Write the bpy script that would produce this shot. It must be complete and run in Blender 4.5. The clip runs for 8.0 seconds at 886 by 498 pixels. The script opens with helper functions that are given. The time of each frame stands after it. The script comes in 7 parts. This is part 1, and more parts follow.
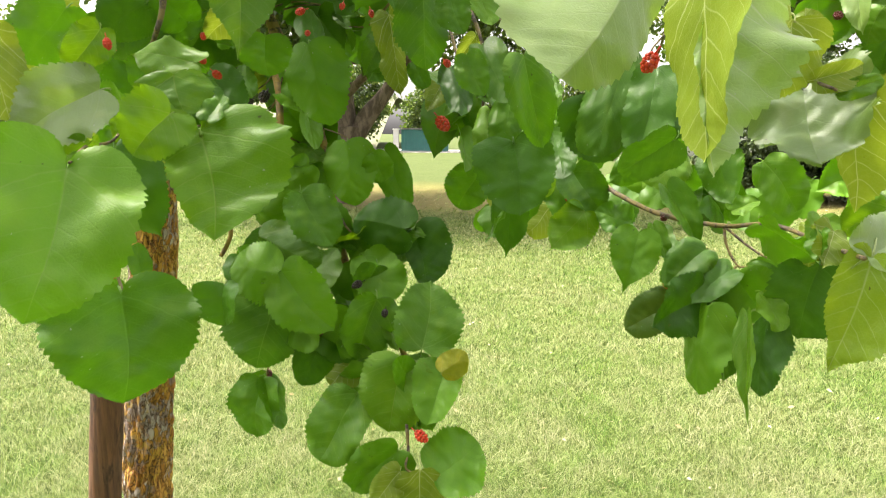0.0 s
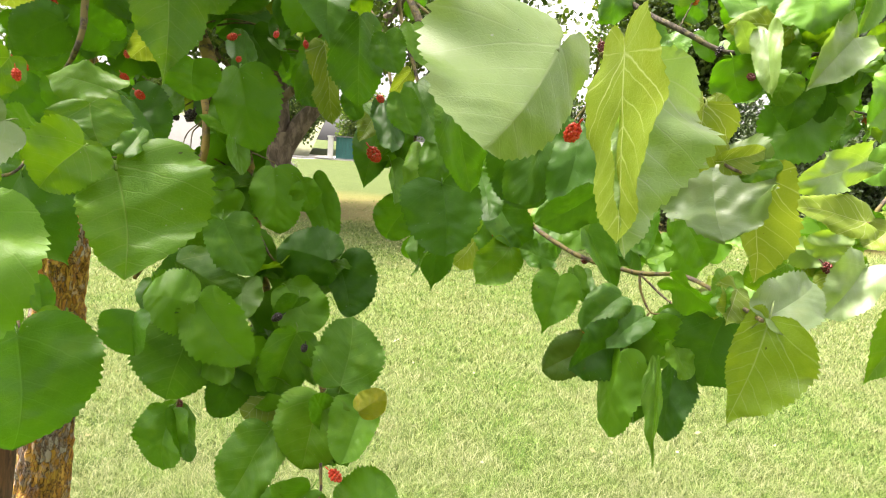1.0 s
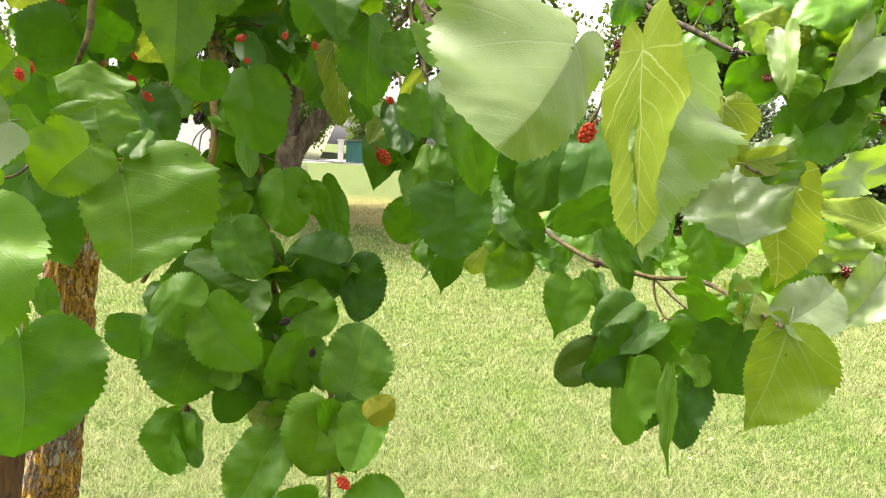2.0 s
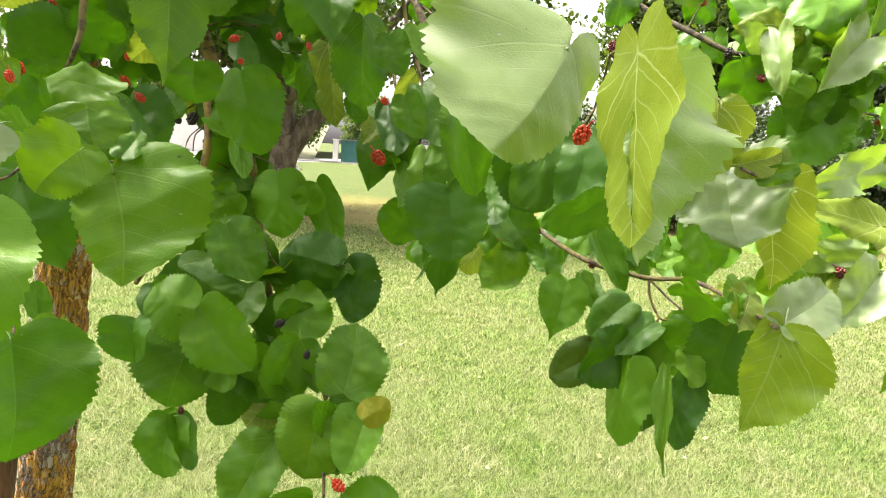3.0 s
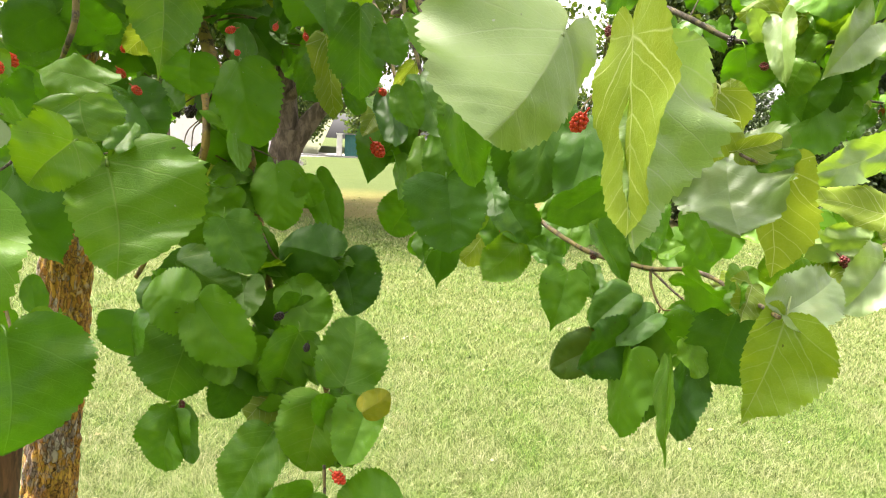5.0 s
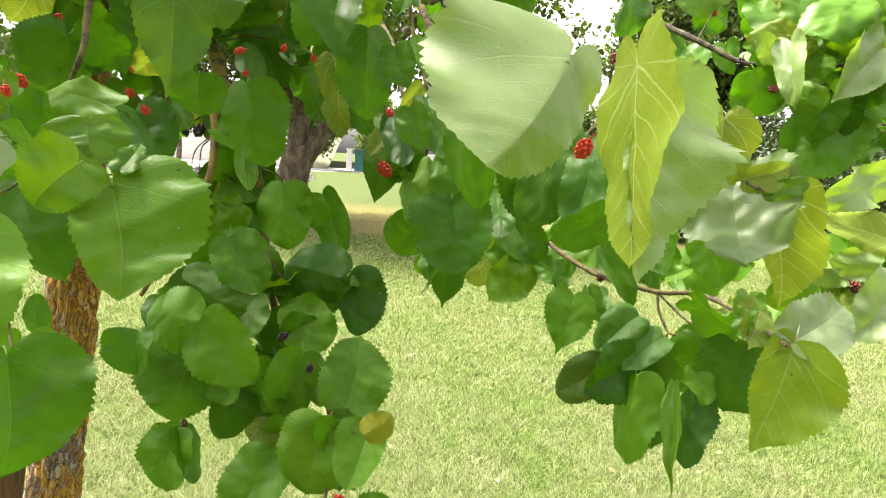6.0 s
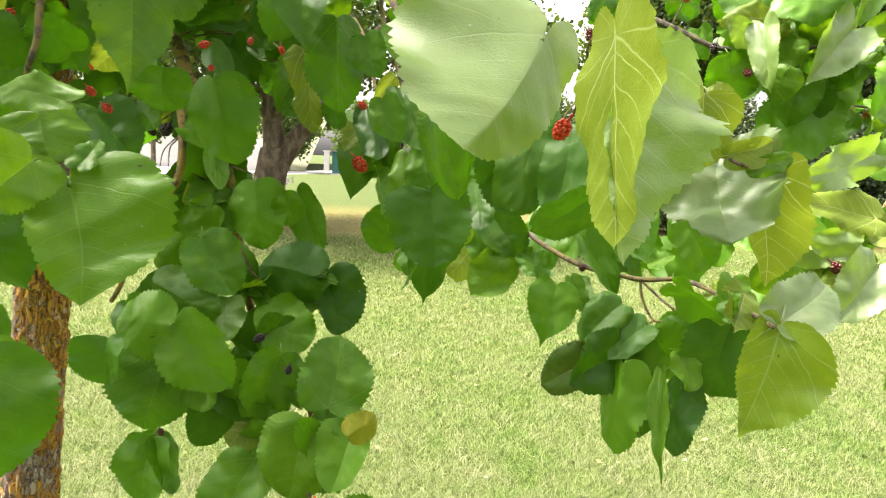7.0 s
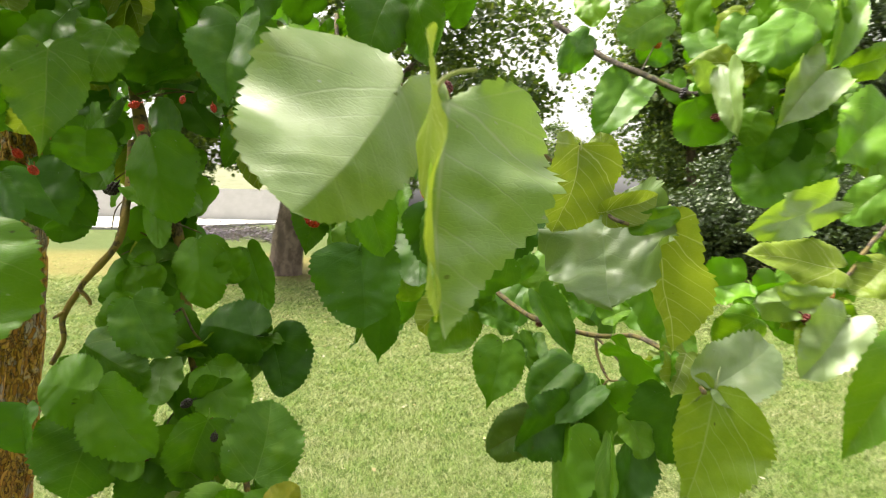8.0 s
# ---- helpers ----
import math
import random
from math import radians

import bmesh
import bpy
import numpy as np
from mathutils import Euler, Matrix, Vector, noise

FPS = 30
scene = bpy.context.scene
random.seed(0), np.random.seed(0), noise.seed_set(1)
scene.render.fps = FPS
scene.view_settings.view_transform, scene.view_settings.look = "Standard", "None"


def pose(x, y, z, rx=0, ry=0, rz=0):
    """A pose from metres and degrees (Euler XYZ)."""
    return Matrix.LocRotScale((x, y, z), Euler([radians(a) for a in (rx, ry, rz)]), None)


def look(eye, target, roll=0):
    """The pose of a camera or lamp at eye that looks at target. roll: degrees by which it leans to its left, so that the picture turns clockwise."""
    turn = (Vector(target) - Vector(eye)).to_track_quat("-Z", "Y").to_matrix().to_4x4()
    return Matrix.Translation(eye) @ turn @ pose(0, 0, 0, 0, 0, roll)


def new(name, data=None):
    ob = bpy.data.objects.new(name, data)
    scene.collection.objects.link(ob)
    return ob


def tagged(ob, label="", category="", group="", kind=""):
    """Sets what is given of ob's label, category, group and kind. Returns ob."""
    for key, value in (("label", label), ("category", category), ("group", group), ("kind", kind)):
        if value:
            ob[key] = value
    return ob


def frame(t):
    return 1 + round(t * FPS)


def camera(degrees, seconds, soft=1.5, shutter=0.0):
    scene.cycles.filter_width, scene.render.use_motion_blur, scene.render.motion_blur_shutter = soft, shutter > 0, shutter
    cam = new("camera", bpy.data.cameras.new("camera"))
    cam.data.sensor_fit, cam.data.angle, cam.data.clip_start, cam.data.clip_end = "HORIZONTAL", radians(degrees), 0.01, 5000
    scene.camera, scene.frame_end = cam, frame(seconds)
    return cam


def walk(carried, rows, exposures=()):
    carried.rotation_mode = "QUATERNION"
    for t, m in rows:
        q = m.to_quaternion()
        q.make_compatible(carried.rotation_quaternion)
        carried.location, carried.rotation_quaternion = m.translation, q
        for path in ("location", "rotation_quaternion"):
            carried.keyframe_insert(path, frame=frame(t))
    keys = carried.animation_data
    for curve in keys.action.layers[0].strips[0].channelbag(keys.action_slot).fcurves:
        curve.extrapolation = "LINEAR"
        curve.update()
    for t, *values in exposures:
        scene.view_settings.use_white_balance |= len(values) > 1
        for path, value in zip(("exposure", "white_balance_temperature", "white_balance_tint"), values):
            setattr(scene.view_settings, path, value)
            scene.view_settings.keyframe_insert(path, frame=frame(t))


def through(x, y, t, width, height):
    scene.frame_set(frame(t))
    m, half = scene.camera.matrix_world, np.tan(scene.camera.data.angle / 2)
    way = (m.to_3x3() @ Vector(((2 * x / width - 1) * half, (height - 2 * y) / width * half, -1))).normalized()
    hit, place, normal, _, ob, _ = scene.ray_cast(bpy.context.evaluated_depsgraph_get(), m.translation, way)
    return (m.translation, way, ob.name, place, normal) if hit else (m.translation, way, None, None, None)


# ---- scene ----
cam = camera(68.9, 8.0, soft=1.05, shutter=0.5)
PATH = [
    (0, (0.04, 0.041, 1.533), (-0.016, 2.009, 1.183), 0.5),
    (0.5, (0.046, 0.062, 1.551), (0.042, 2.037, 1.231), 1.5),
    (1, (0.047, 0.046, 1.577), (0.205, 2.016, 1.271), 4.3),
    (1.5, (0.042, 0.054, 1.578), (0.202, 2.026, 1.287), 3.9),
    (1.7, (0.047, 0.059, 1.574), (0.173, 2.033, 1.278), 4.2),
    (3, (0.048, 0.066, 1.577), (0.19, 2.039, 1.279), 4.2),
    (3.5, (0.049, 0.058, 1.576), (0.189, 2.029, 1.266), 3.7),
    (4, (0.05, 0.068, 1.573), (0.175, 2.037, 1.249), 3.8),
    (5.5, (0.06, 0.072, 1.573), (0.19, 2.044, 1.269), 3.7),
    (6, (0.062, 0.077, 1.582), (0.162, 2.055, 1.31), 4.2),
    (6.5, (0.066, 0.09, 1.583), (0.156, 2.07, 1.32), 4.2),
    (7, (0.067, 0.099, 1.57), (0.226, 2.074, 1.298), 2.5),
    (7.2, (0.089, 0.113, 1.57), (0.245, 2.091, 1.314), 1.9),
    (7.4, (0.114, 0.109, 1.567), (0.254, 2.095, 1.368), 1.7),
    (7.5, (0.13, 0.1, 1.566), (0.198, 2.094, 1.424), -0.1),
    (7.6, (0.139, 0.084, 1.578), (0.297, 2.073, 1.447), 1.4),
    (7.7, (0.156, 0.08, 1.585), (0.302, 2.071, 1.457), 1.1),
    (7.8, (0.174, 0.091, 1.586), (0.323, 2.083, 1.474), 0.9),
    (7.9, (0.191, 0.109, 1.586), (0.306, 2.102, 1.463), 1.1),
    (8, (0.209, 0.134, 1.586), (0.284, 2.128, 1.455), 1.4),
]
walk(cam, [(t, look(eye, target, roll)) for t, eye, target, roll in PATH], [(0.0, 2.98, 6850, 15), (1.0, 3.00, 6850, 15), (7.5, 3.00, 6850, 14), (8.0, 2.57, 6950, 10)])

# ---- world and light: bright overcast day ----
world = bpy.data.worlds.new("overcast_sky")
scene.world = world
world.use_nodes = True
wn = world.node_tree.nodes
sky = wn.new("ShaderNodeTexSky")
sky.sky_type = "NISHITA"
sky.sun_disc = False
sky.sun_elevation, sky.sun_rotation = radians(61), radians(-68)
sky.air_density, sky.dust_density, sky.ozone_density = 1.0, 6.0, 0.6
# thin cloud takes most of the blue out of the sky
veil = wn.new("ShaderNodeHueSaturation")
veil.inputs["Saturation"].default_value = 0.05
world.node_tree.links.new(sky.outputs[0], veil.inputs["Color"])
world.node_tree.links.new(veil.outputs[0], wn["Background"].inputs[0])
wn["Background"].inputs[1].default_value = 0.085

sun_data = bpy.data.lights.new("sun", "SUN")
sun_data.energy, sun_data.angle, sun_data.color = 2.4, radians(14), (1.0, 0.95, 0.86)
sun = new("sun", sun_data)
# the light falls from the left, high up
sun.matrix_world = look((0, 0, 0), (-math.sin(radians(-68)) * math.cos(radians(61)), -math.cos(radians(-68)) * math.cos(radians(61)), -math.sin(radians(61))))


# ---- materials ----
def material(name):
    m = bpy.data.materials.new(name)
    m.use_nodes = True
    t = m.node_tree
    return m, t, t.nodes["Principled BSDF"]


def node(t, kind, **values):
    n = t.nodes.new(kind)
    for key, value in values.items():
        n.inputs[key.replace("_", " ")].default_value = value
    return n


def ramp(t, source, *stops):
    n = t.nodes.new("ShaderNodeValToRGB")
    while len(n.color_ramp.elements) < len(stops):
        n.color_ramp.elements.new(0.5)
    for e, (at, c) in zip(n.color_ramp.elements, stops):
        e.position, e.color = at, (*c, 1)
    t.links.new(source, n.inputs[0])
    return n.outputs[0]


def math_node(t, op, a, b=0.5, clamp=False):
    n = t.nodes.new("ShaderNodeMath")
    n.operation, n.use_clamp = op, clamp
    for k, v in enumerate((a, b)):
        if isinstance(v, (int, float)):
            n.inputs[k].default_value = v
        else:
            t.links.new(v, n.inputs[k])
    return n.outputs[0]


def mix(t, fac, a, b, blend="MIX"):
    n = t.nodes.new("ShaderNodeMix")
    n.data_type, n.blend_type = "RGBA", blend
    for k, v in ((0, fac), (6, a), (7, b)):
        if isinstance(v, (int, float)):
            n.inputs[k].default_value = v
        elif isinstance(v, tuple):
            n.inputs[k].default_value = (*v, 1)
        else:
            t.links.new(v, n.inputs[k])
    return n.outputs[2]


def noise_out(t, scale, detail=4.0, coords="Object", rough=0.55, distortion=0.0):
    c = t.nodes.new("ShaderNodeTexCoord")
    n = node(t, "ShaderNodeTexNoise", Scale=scale, Detail=detail, Roughness=rough, Distortion=distortion)
    t.links.new(c.outputs[coords], n.inputs["Vector"])
    return n.outputs[0]


def bump(t, bsdf, height, strength, distance):
    n = node(t, "ShaderNodeBump", Strength=strength, Distance=distance)
    t.links.new(height, n.inputs["Height"])
    t.links.new(n.outputs[0], bsdf.inputs["Normal"])
    return n.outputs[0]


def leaf_material(name, dark, light, vein, vein_share, through_colour, through_share, blotch=None, gloss=0.0):
    """A blade with a midrib, side veins and a fan of veins at its base, that lets some light through."""
    m, t, b = material(name)
    uv = t.nodes.new("ShaderNodeUVMap")
    uv.uv_map = "blade"
    sep = t.nodes.new("ShaderNodeSeparateXYZ")
    t.links.new(uv.outputs[0], sep.inputs[0])
    # side: distance from the midrib; along: distance from the stalk
    side = math_node(t, "MULTIPLY", math_node(t, "ABSOLUTE", math_node(t, "SUBTRACT", sep.outputs[0], 0.5)), 2.0)
    along = sep.outputs[1]
    wobble = math_node(t, "MULTIPLY", math_node(t, "SUBTRACT", noise_out(t, 7.0, 2.0), 0.5), 0.05)
    # side veins leave the midrib at a slant and bend towards the tip
    slant = math_node(t, "ADD", math_node(t, "SUBTRACT", along, math_node(t, "MULTIPLY", side, math_node(t, "ADD", math_node(t, "MULTIPLY", side, 0.5), 0.52))), wobble)
    near = math_node(t, "ABSOLUTE", math_node(t, "SUBTRACT", math_node(t, "FRACT", math_node(t, "MULTIPLY", slant, 6.5)), 0.5))
    thin = math_node(t, "MAXIMUM", math_node(t, "SUBTRACT", 0.062, math_node(t, "MULTIPLY", side, 0.09)), 0.016)
    upper = math_node(t, "MULTIPLY", math_node(t, "SUBTRACT", 1.0, math_node(t, "DIVIDE", near, thin, True), True), math_node(t, "GREATER_THAN", slant, 0.0))
    # the base fan
    angle = math_node(t, "ARCTAN2", along, side)
    fan = math_node(t, "ABSOLUTE", math_node(t, "SUBTRACT", math_node(t, "FRACT", math_node(t, "MULTIPLY", math_node(t, "ADD", angle, wobble), 2.1)), 0.5))
    lower = math_node(t, "MULTIPLY", math_node(t, "SUBTRACT", 1.0, math_node(t, "DIVIDE", fan, 0.05, True), True), math_node(t, "LESS_THAN", slant, 0.0))
    rib_width = math_node(t, "MAXIMUM", math_node(t, "SUBTRACT", 0.017, math_node(t, "MULTIPLY", along, 0.012)), 0.004)
    rib = math_node(t, "SUBTRACT", 1.0, math_node(t, "DIVIDE", side, rib_width, True), True)
    pair = math_node(t, "MULTIPLY", math_node(t, "SUBTRACT", 1.0, math_node(t, "DIVIDE", math_node(t, "ABSOLUTE", slant), math_node(t, "MAXIMUM", math_node(t, "SUBTRACT", 0.018, math_node(t, "MULTIPLY", side, 0.022)), 0.005), True), True), 0.9)
    veins = math_node(t, "MAXIMUM", math_node(t, "MAXIMUM", math_node(t, "MULTIPLY", math_node(t, "MAXIMUM", upper, lower), 0.6), pair), rib)
    # a fine net between the veins
    cell = node(t, "ShaderNodeTexVoronoi", Scale=34.0)
    cell.feature = "DISTANCE_TO_EDGE"
    t.links.new(uv.outputs[0], cell.inputs["Vector"])
    net = math_node(t, "SUBTRACT", 1.0, math_node(t, "DIVIDE", cell.outputs[0], 0.10, True), True)
    info = t.nodes.new("ShaderNodeObjectInfo")
    patch = noise_out(t, 5.0, 3.0)
    tone = t.nodes.new("ShaderNodeAttribute")
    tone.attribute_name = "tone"
    fac = math_node(t, "MULTIPLY_ADD", math_node(t, "FRACT", math_node(t, "ADD", info.outputs["Random"], tone.outputs["Fac"])), 0.85)
    t.links.new(math_node(t, "MULTIPLY", math_node(t, "SUBTRACT", patch, 0.25), 0.4), t.nodes[fac.node.name].inputs[2])
    col = mix(t, fac, dark, light)
    # yellower towards some margins, bluer elsewhere
    col = mix(t, math_node(t, "MULTIPLY", ramp(t, noise_out(t, 2.6, 2.0), (0.5, (0, 0, 0)), (0.75, (1, 1, 1))), 0.35), col, tuple(c * k for c, k in zip(light, (1.5, 1.12, 0.7))))
    col = mix(t, math_node(t, "MULTIPLY", net, 0.10), col, vein)
    fleck = ramp(t, noise_out(t, 38.0, 2.0), (0.70, (0, 0, 0)), (0.76, (1, 1, 1)))
    col = mix(t, math_node(t, "MULTIPLY", fleck, 0.25), col, (0.083, 0.088, 0.026))
    spot = ramp(t, noise_out(t, 13.0, 1.0), (0.775, (0, 0, 0)), (0.79, (1, 1, 1)))
    col = mix(t, spot, col, (0.031, 0.018, 0.0078))
    # pale chewed specks
    chew = ramp(t, noise_out(t, 24.0, 1.0), (0.785, (0, 0, 0)), (0.795, (1, 1, 1)))
    col = mix(t, chew, col, (0.286, 0.302, 0.234))
    if blotch:
        area = ramp(t, math_node(t, "ADD", along, math_node(t, "MULTIPLY", noise_out(t, 3.2, 3.0), 0.5)), (1.04, (0, 0, 0)), (1.22, (1, 1, 1)))
        col = mix(t, area, col, blotch)
        brown = ramp(t, math_node(t, "MULTIPLY", noise_out(t, 4.5, 2.0), math_node(t, "ADD", along, math_node(t, "MULTIPLY", side, 0.5))), (0.72, (0, 0, 0)), (0.76, (1, 1, 1)))
        col = mix(t, brown, col, (0.062, 0.026, 0.0078))
    col = mix(t, math_node(t, "MULTIPLY", veins, vein_share), col, vein)
    t.links.new(col, b.inputs["Base Color"])
    t.links.new(ramp(t, noise_out(t, 9.0, 3.0), (0.3, (0.34 + 0.14 * gloss,) * 3), (0.7, (0.48 + 0.14 * gloss,) * 3)), b.inputs["Roughness"])
    b.inputs["Specular IOR Level"].default_value = gloss
    # a waxy bloom on the palest blades
    b.inputs["Coat Weight"].default_value = max(0.0, gloss - 0.4)
    b.inputs["Coat Roughness"].default_value = 0.42
    b.inputs["Coat IOR"].default_value = 1.6
    fine = math_node(t, "ADD", math_node(t, "MULTIPLY", noise_out(t, 60.0, 3.0), 0.12), math_node(t, "MULTIPLY", veins, -0.35))
    fine = math_node(t, "ADD", fine, math_node(t, "ADD", math_node(t, "MULTIPLY", noise_out(t, 5.0, 1.0), 0.4), math_node(t, "MULTIPLY", net, -0.05)))
    normal = bump(t, b, fine, 0.14, 0.02)
    tr = t.nodes.new("ShaderNodeBsdfTranslucent")
    t.links.new(mix(t, math_node(t, "MULTIPLY", veins, vein_share * 0.7), mix(t, fac, through_colour, tuple(min(1, c * 1.25) for c in through_colour)), vein), tr.inputs[0])
    t.links.new(normal, tr.inputs["Normal"])
    mixer = t.nodes.new("ShaderNodeMixShader")
    mixer.inputs[0].default_value = through_share
    t.links.new(b.outputs[0], mixer.inputs[1])
    t.links.new(tr.outputs[0], mixer.inputs[2])
    t.links.new(mixer.outputs[0], t.nodes["Material Output"].inputs[0])
    return m


MATURE = leaf_material("mature_leaf", (0.0280, 0.098, 0.0028), (0.104, 0.250, 0.0056), (0.115, 0.245, 0.026), 0.34, (0.086, 0.260, 0.0026), 0.24, gloss=0.34)
# deep green blades; on some leaves this dark colour stands in for crown shade
DEEP = leaf_material("deep_green_and_shaded_leaf", (0.0160, 0.070, 0.0024), (0.056, 0.165, 0.0050), (0.080, 0.190, 0.020), 0.30, (0.074, 0.230, 0.0020), 0.21, gloss=0.34)
FRESH = leaf_material("fresh_leaf", (0.054, 0.155, 0.0055), (0.108, 0.245, 0.0088), (0.215, 0.310, 0.062), 0.50, (0.160, 0.305, 0.0028), 0.28, gloss=0.35)
FULL = leaf_material("full_green_leaf", (0.038, 0.116, 0.0036), (0.104, 0.236, 0.0060), (0.160, 0.275, 0.040), 0.46, (0.084, 0.260, 0.0018), 0.24, gloss=0.35)
PALE = leaf_material("pale_leaf", (0.112, 0.210, 0.028), (0.160, 0.260, 0.046), (0.270, 0.345, 0.125), 0.45, (0.200, 0.330, 0.014), 0.32, gloss=0.95)
# backlight and sky sheen are put into this lighter leaf colour
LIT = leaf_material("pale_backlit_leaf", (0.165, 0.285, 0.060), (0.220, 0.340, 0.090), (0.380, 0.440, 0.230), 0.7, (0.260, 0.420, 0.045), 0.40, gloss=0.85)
SILVER = leaf_material("silvery_leaf", (0.095, 0.172, 0.034), (0.160, 0.240, 0.075), (0.230, 0.300, 0.140), 0.3, (0.165, 0.275, 0.020), 0.28, gloss=0.85)
YOUNG = leaf_material("young_leaf", (0.118, 0.190, 0.013), (0.175, 0.250, 0.028), (0.420, 0.460, 0.200), 1.0, (0.240, 0.315, 0.018), 0.42, gloss=0.25)
SPENT = leaf_material("yellowing_leaf", (0.025, 0.080, 0.008), (0.046, 0.105, 0.010), (0.156, 0.170, 0.042), 0.35, (0.150, 0.200, 0.016), 0.30, (0.260, 0.190, 0.016), gloss=0.2)
GOLD = leaf_material("yellow_leaf", (0.150, 0.190, 0.010), (0.330, 0.300, 0.018), (0.300, 0.300, 0.080), 0.5, (0.300, 0.300, 0.016), 0.35, (0.340, 0.250, 0.018), gloss=0.25)
LIME = leaf_material("lime_leaf", (0.140, 0.250, 0.009), (0.190, 0.310, 0.014), (0.380, 0.430, 0.230), 0.55, (0.210, 0.300, 0.010), 0.34, gloss=0.6)


def bark_material(name, low, high, lichen, lichen_share, scale):
    m, t, b = material(name)
    c = t.nodes.new("ShaderNodeTexCoord")
    mp = t.nodes.new("ShaderNodeMapping")
    mp.inputs["Scale"].default_value = (1, 1, 0.42)
    t.links.new(c.outputs["Object"], mp.inputs["Vector"])
    crack = node(t, "ShaderNodeTexNoise", Scale=scale, Detail=6.0, Roughness=0.65, Distortion=0.6)
    t.links.new(mp.outputs[0], crack.inputs["Vector"])
    col = ramp(t, crack.outputs[0], (0.38, tuple(c * 0.7 for c in low)), (0.46, low), (0.60, high))
    grain = noise_out(t, scale * 6, 4.0)
    col = mix(t, math_node(t, "MULTIPLY", grain, 0.4), col, tuple(c * 0.5 for c in high))
    if lichen:
        patch = ramp(t, noise_out(t, scale * 0.42, 5.0, rough=0.7), (lichen_share, (0, 0, 0)), (lichen_share + 0.06, (1, 1, 1)))
        col = mix(t, patch, col, mix(t, grain, lichen, tuple(c * 0.55 for c in lichen)))
    t.links.new(col, b.inputs["Base Color"])
    b.inputs["Roughness"].default_value = 0.9
    bump(t, b, math_node(t, "ADD", crack.outputs[0], math_node(t, "MULTIPLY", grain, 0.3)), 1.0, 0.25 / scale)
    return m


BARK = bark_material("mulberry_bark", (0.039, 0.026, 0.018), (0.156, 0.120, 0.088), (0.218, 0.120, 0.021), 0.46, 46.0)


def plated_bark(name):
    """Bark broken into long scaly plates, ochre with lichen, greyer and barer in drifting patches."""
    m, t, b = material(name)
    c = t.nodes.new("ShaderNodeTexCoord")
    warp = node(t, "ShaderNodeTexNoise", Scale=22.0, Detail=3.0)
    t.links.new(c.outputs["Object"], warp.inputs["Vector"])
    shift = t.nodes.new("ShaderNodeVectorMath")
    shift.operation = "MULTIPLY_ADD"
    shift.inputs[1].default_value = (0.034, 0.034, 0.110)
    t.links.new(warp.outputs[1], shift.inputs[0])
    t.links.new(c.outputs["Object"], shift.inputs[2])
    mp = t.nodes.new("ShaderNodeMapping")
    mp.inputs["Scale"].default_value = (1, 1, 0.30)
    t.links.new(shift.outputs[0], mp.inputs["Vector"])
    edge = node(t, "ShaderNodeTexVoronoi", Scale=84.0)
    edge.feature = "DISTANCE_TO_EDGE"
    cell = node(t, "ShaderNodeTexVoronoi", Scale=84.0)
    for v in (edge, cell):
        t.links.new(mp.outputs[0], v.inputs["Vector"])
    sep = t.nodes.new("ShaderNodeSeparateColor")
    t.links.new(cell.outputs["Color"], sep.inputs[0])
    crack = node(t, "ShaderNodeTexNoise", Scale=46.0, Detail=4.0, Roughness=0.6)
    t.links.new(mp.outputs[0], crack.inputs["Vector"])
    deep = ramp(t, math_node(t, "ABSOLUTE", math_node(t, "SUBTRACT", crack.outputs[0], 0.5)), (0.0, (0, 0, 0)), (0.020, (1, 1, 1)))
    plate = math_node(t, "MULTIPLY", ramp(t, edge.outputs[0], (0.0, (0.45,) * 3), (0.09, (1, 1, 1))), deep)
    fine = noise_out(t, 150.0, 4.0)
    tone = math_node(t, "ADD", math_node(t, "MULTIPLY", sep.outputs[0], 0.6), math_node(t, "MULTIPLY", fine, 0.4))
    bare = ramp(t, tone, (0.25, (0.230, 0.165, 0.135)), (0.75, (0.430, 0.370, 0.330)))
    ochre = ramp(t, tone, (0.25, (0.330, 0.140, 0.022)), (0.75, (0.520, 0.290, 0.050)))
    where = math_node(t, "ADD", noise_out(t, 8.0, 4.0, rough=0.7), math_node(t, "MULTIPLY", sep.outputs[1], 0.16))
    col = mix(t, ramp(t, where, (0.57, (0, 0, 0)), (0.67, (1, 1, 1))), ochre, bare)
    yellow = ramp(t, noise_out(t, 26.0, 5.0, rough=0.7), (0.56, (0, 0, 0)), (0.62, (1, 1, 1)))
    col = mix(t, math_node(t, "MULTIPLY", yellow, 0.75), col, (0.480, 0.310, 0.040))
    col = mix(t, plate, (0.060, 0.030, 0.016), col)
    t.links.new(col, b.inputs["Base Color"])
    b.inputs["Roughness"].default_value = 0.9
    bump(t, b, math_node(t, "ADD", plate, math_node(t, "MULTIPLY", fine, 0.3)), 1.0, 0.007)
    return m


STEM_BARK = plated_bark("lichened_trunk_bark")
DARK_TWIG = bark_material("dark_twig_bark", (0.022, 0.017, 0.011), (0.088, 0.070, 0.046), (0.140, 0.120, 0.050), 0.52, 90.0)
TWIG = bark_material("twig_bark", (0.039, 0.029, 0.020), (0.151, 0.117, 0.081), (0.187, 0.146, 0.047), 0.46, 90.0)
LICHENED = bark_material("lichened_twig_bark", (0.062, 0.042, 0.020), (0.200, 0.140, 0.074), (0.300, 0.205, 0.048), 0.44, 70.0)
OLD_BARK = bark_material("old_tree_bark", (0.085, 0.062, 0.044), (0.195, 0.150, 0.112), None, 0, 7.0)


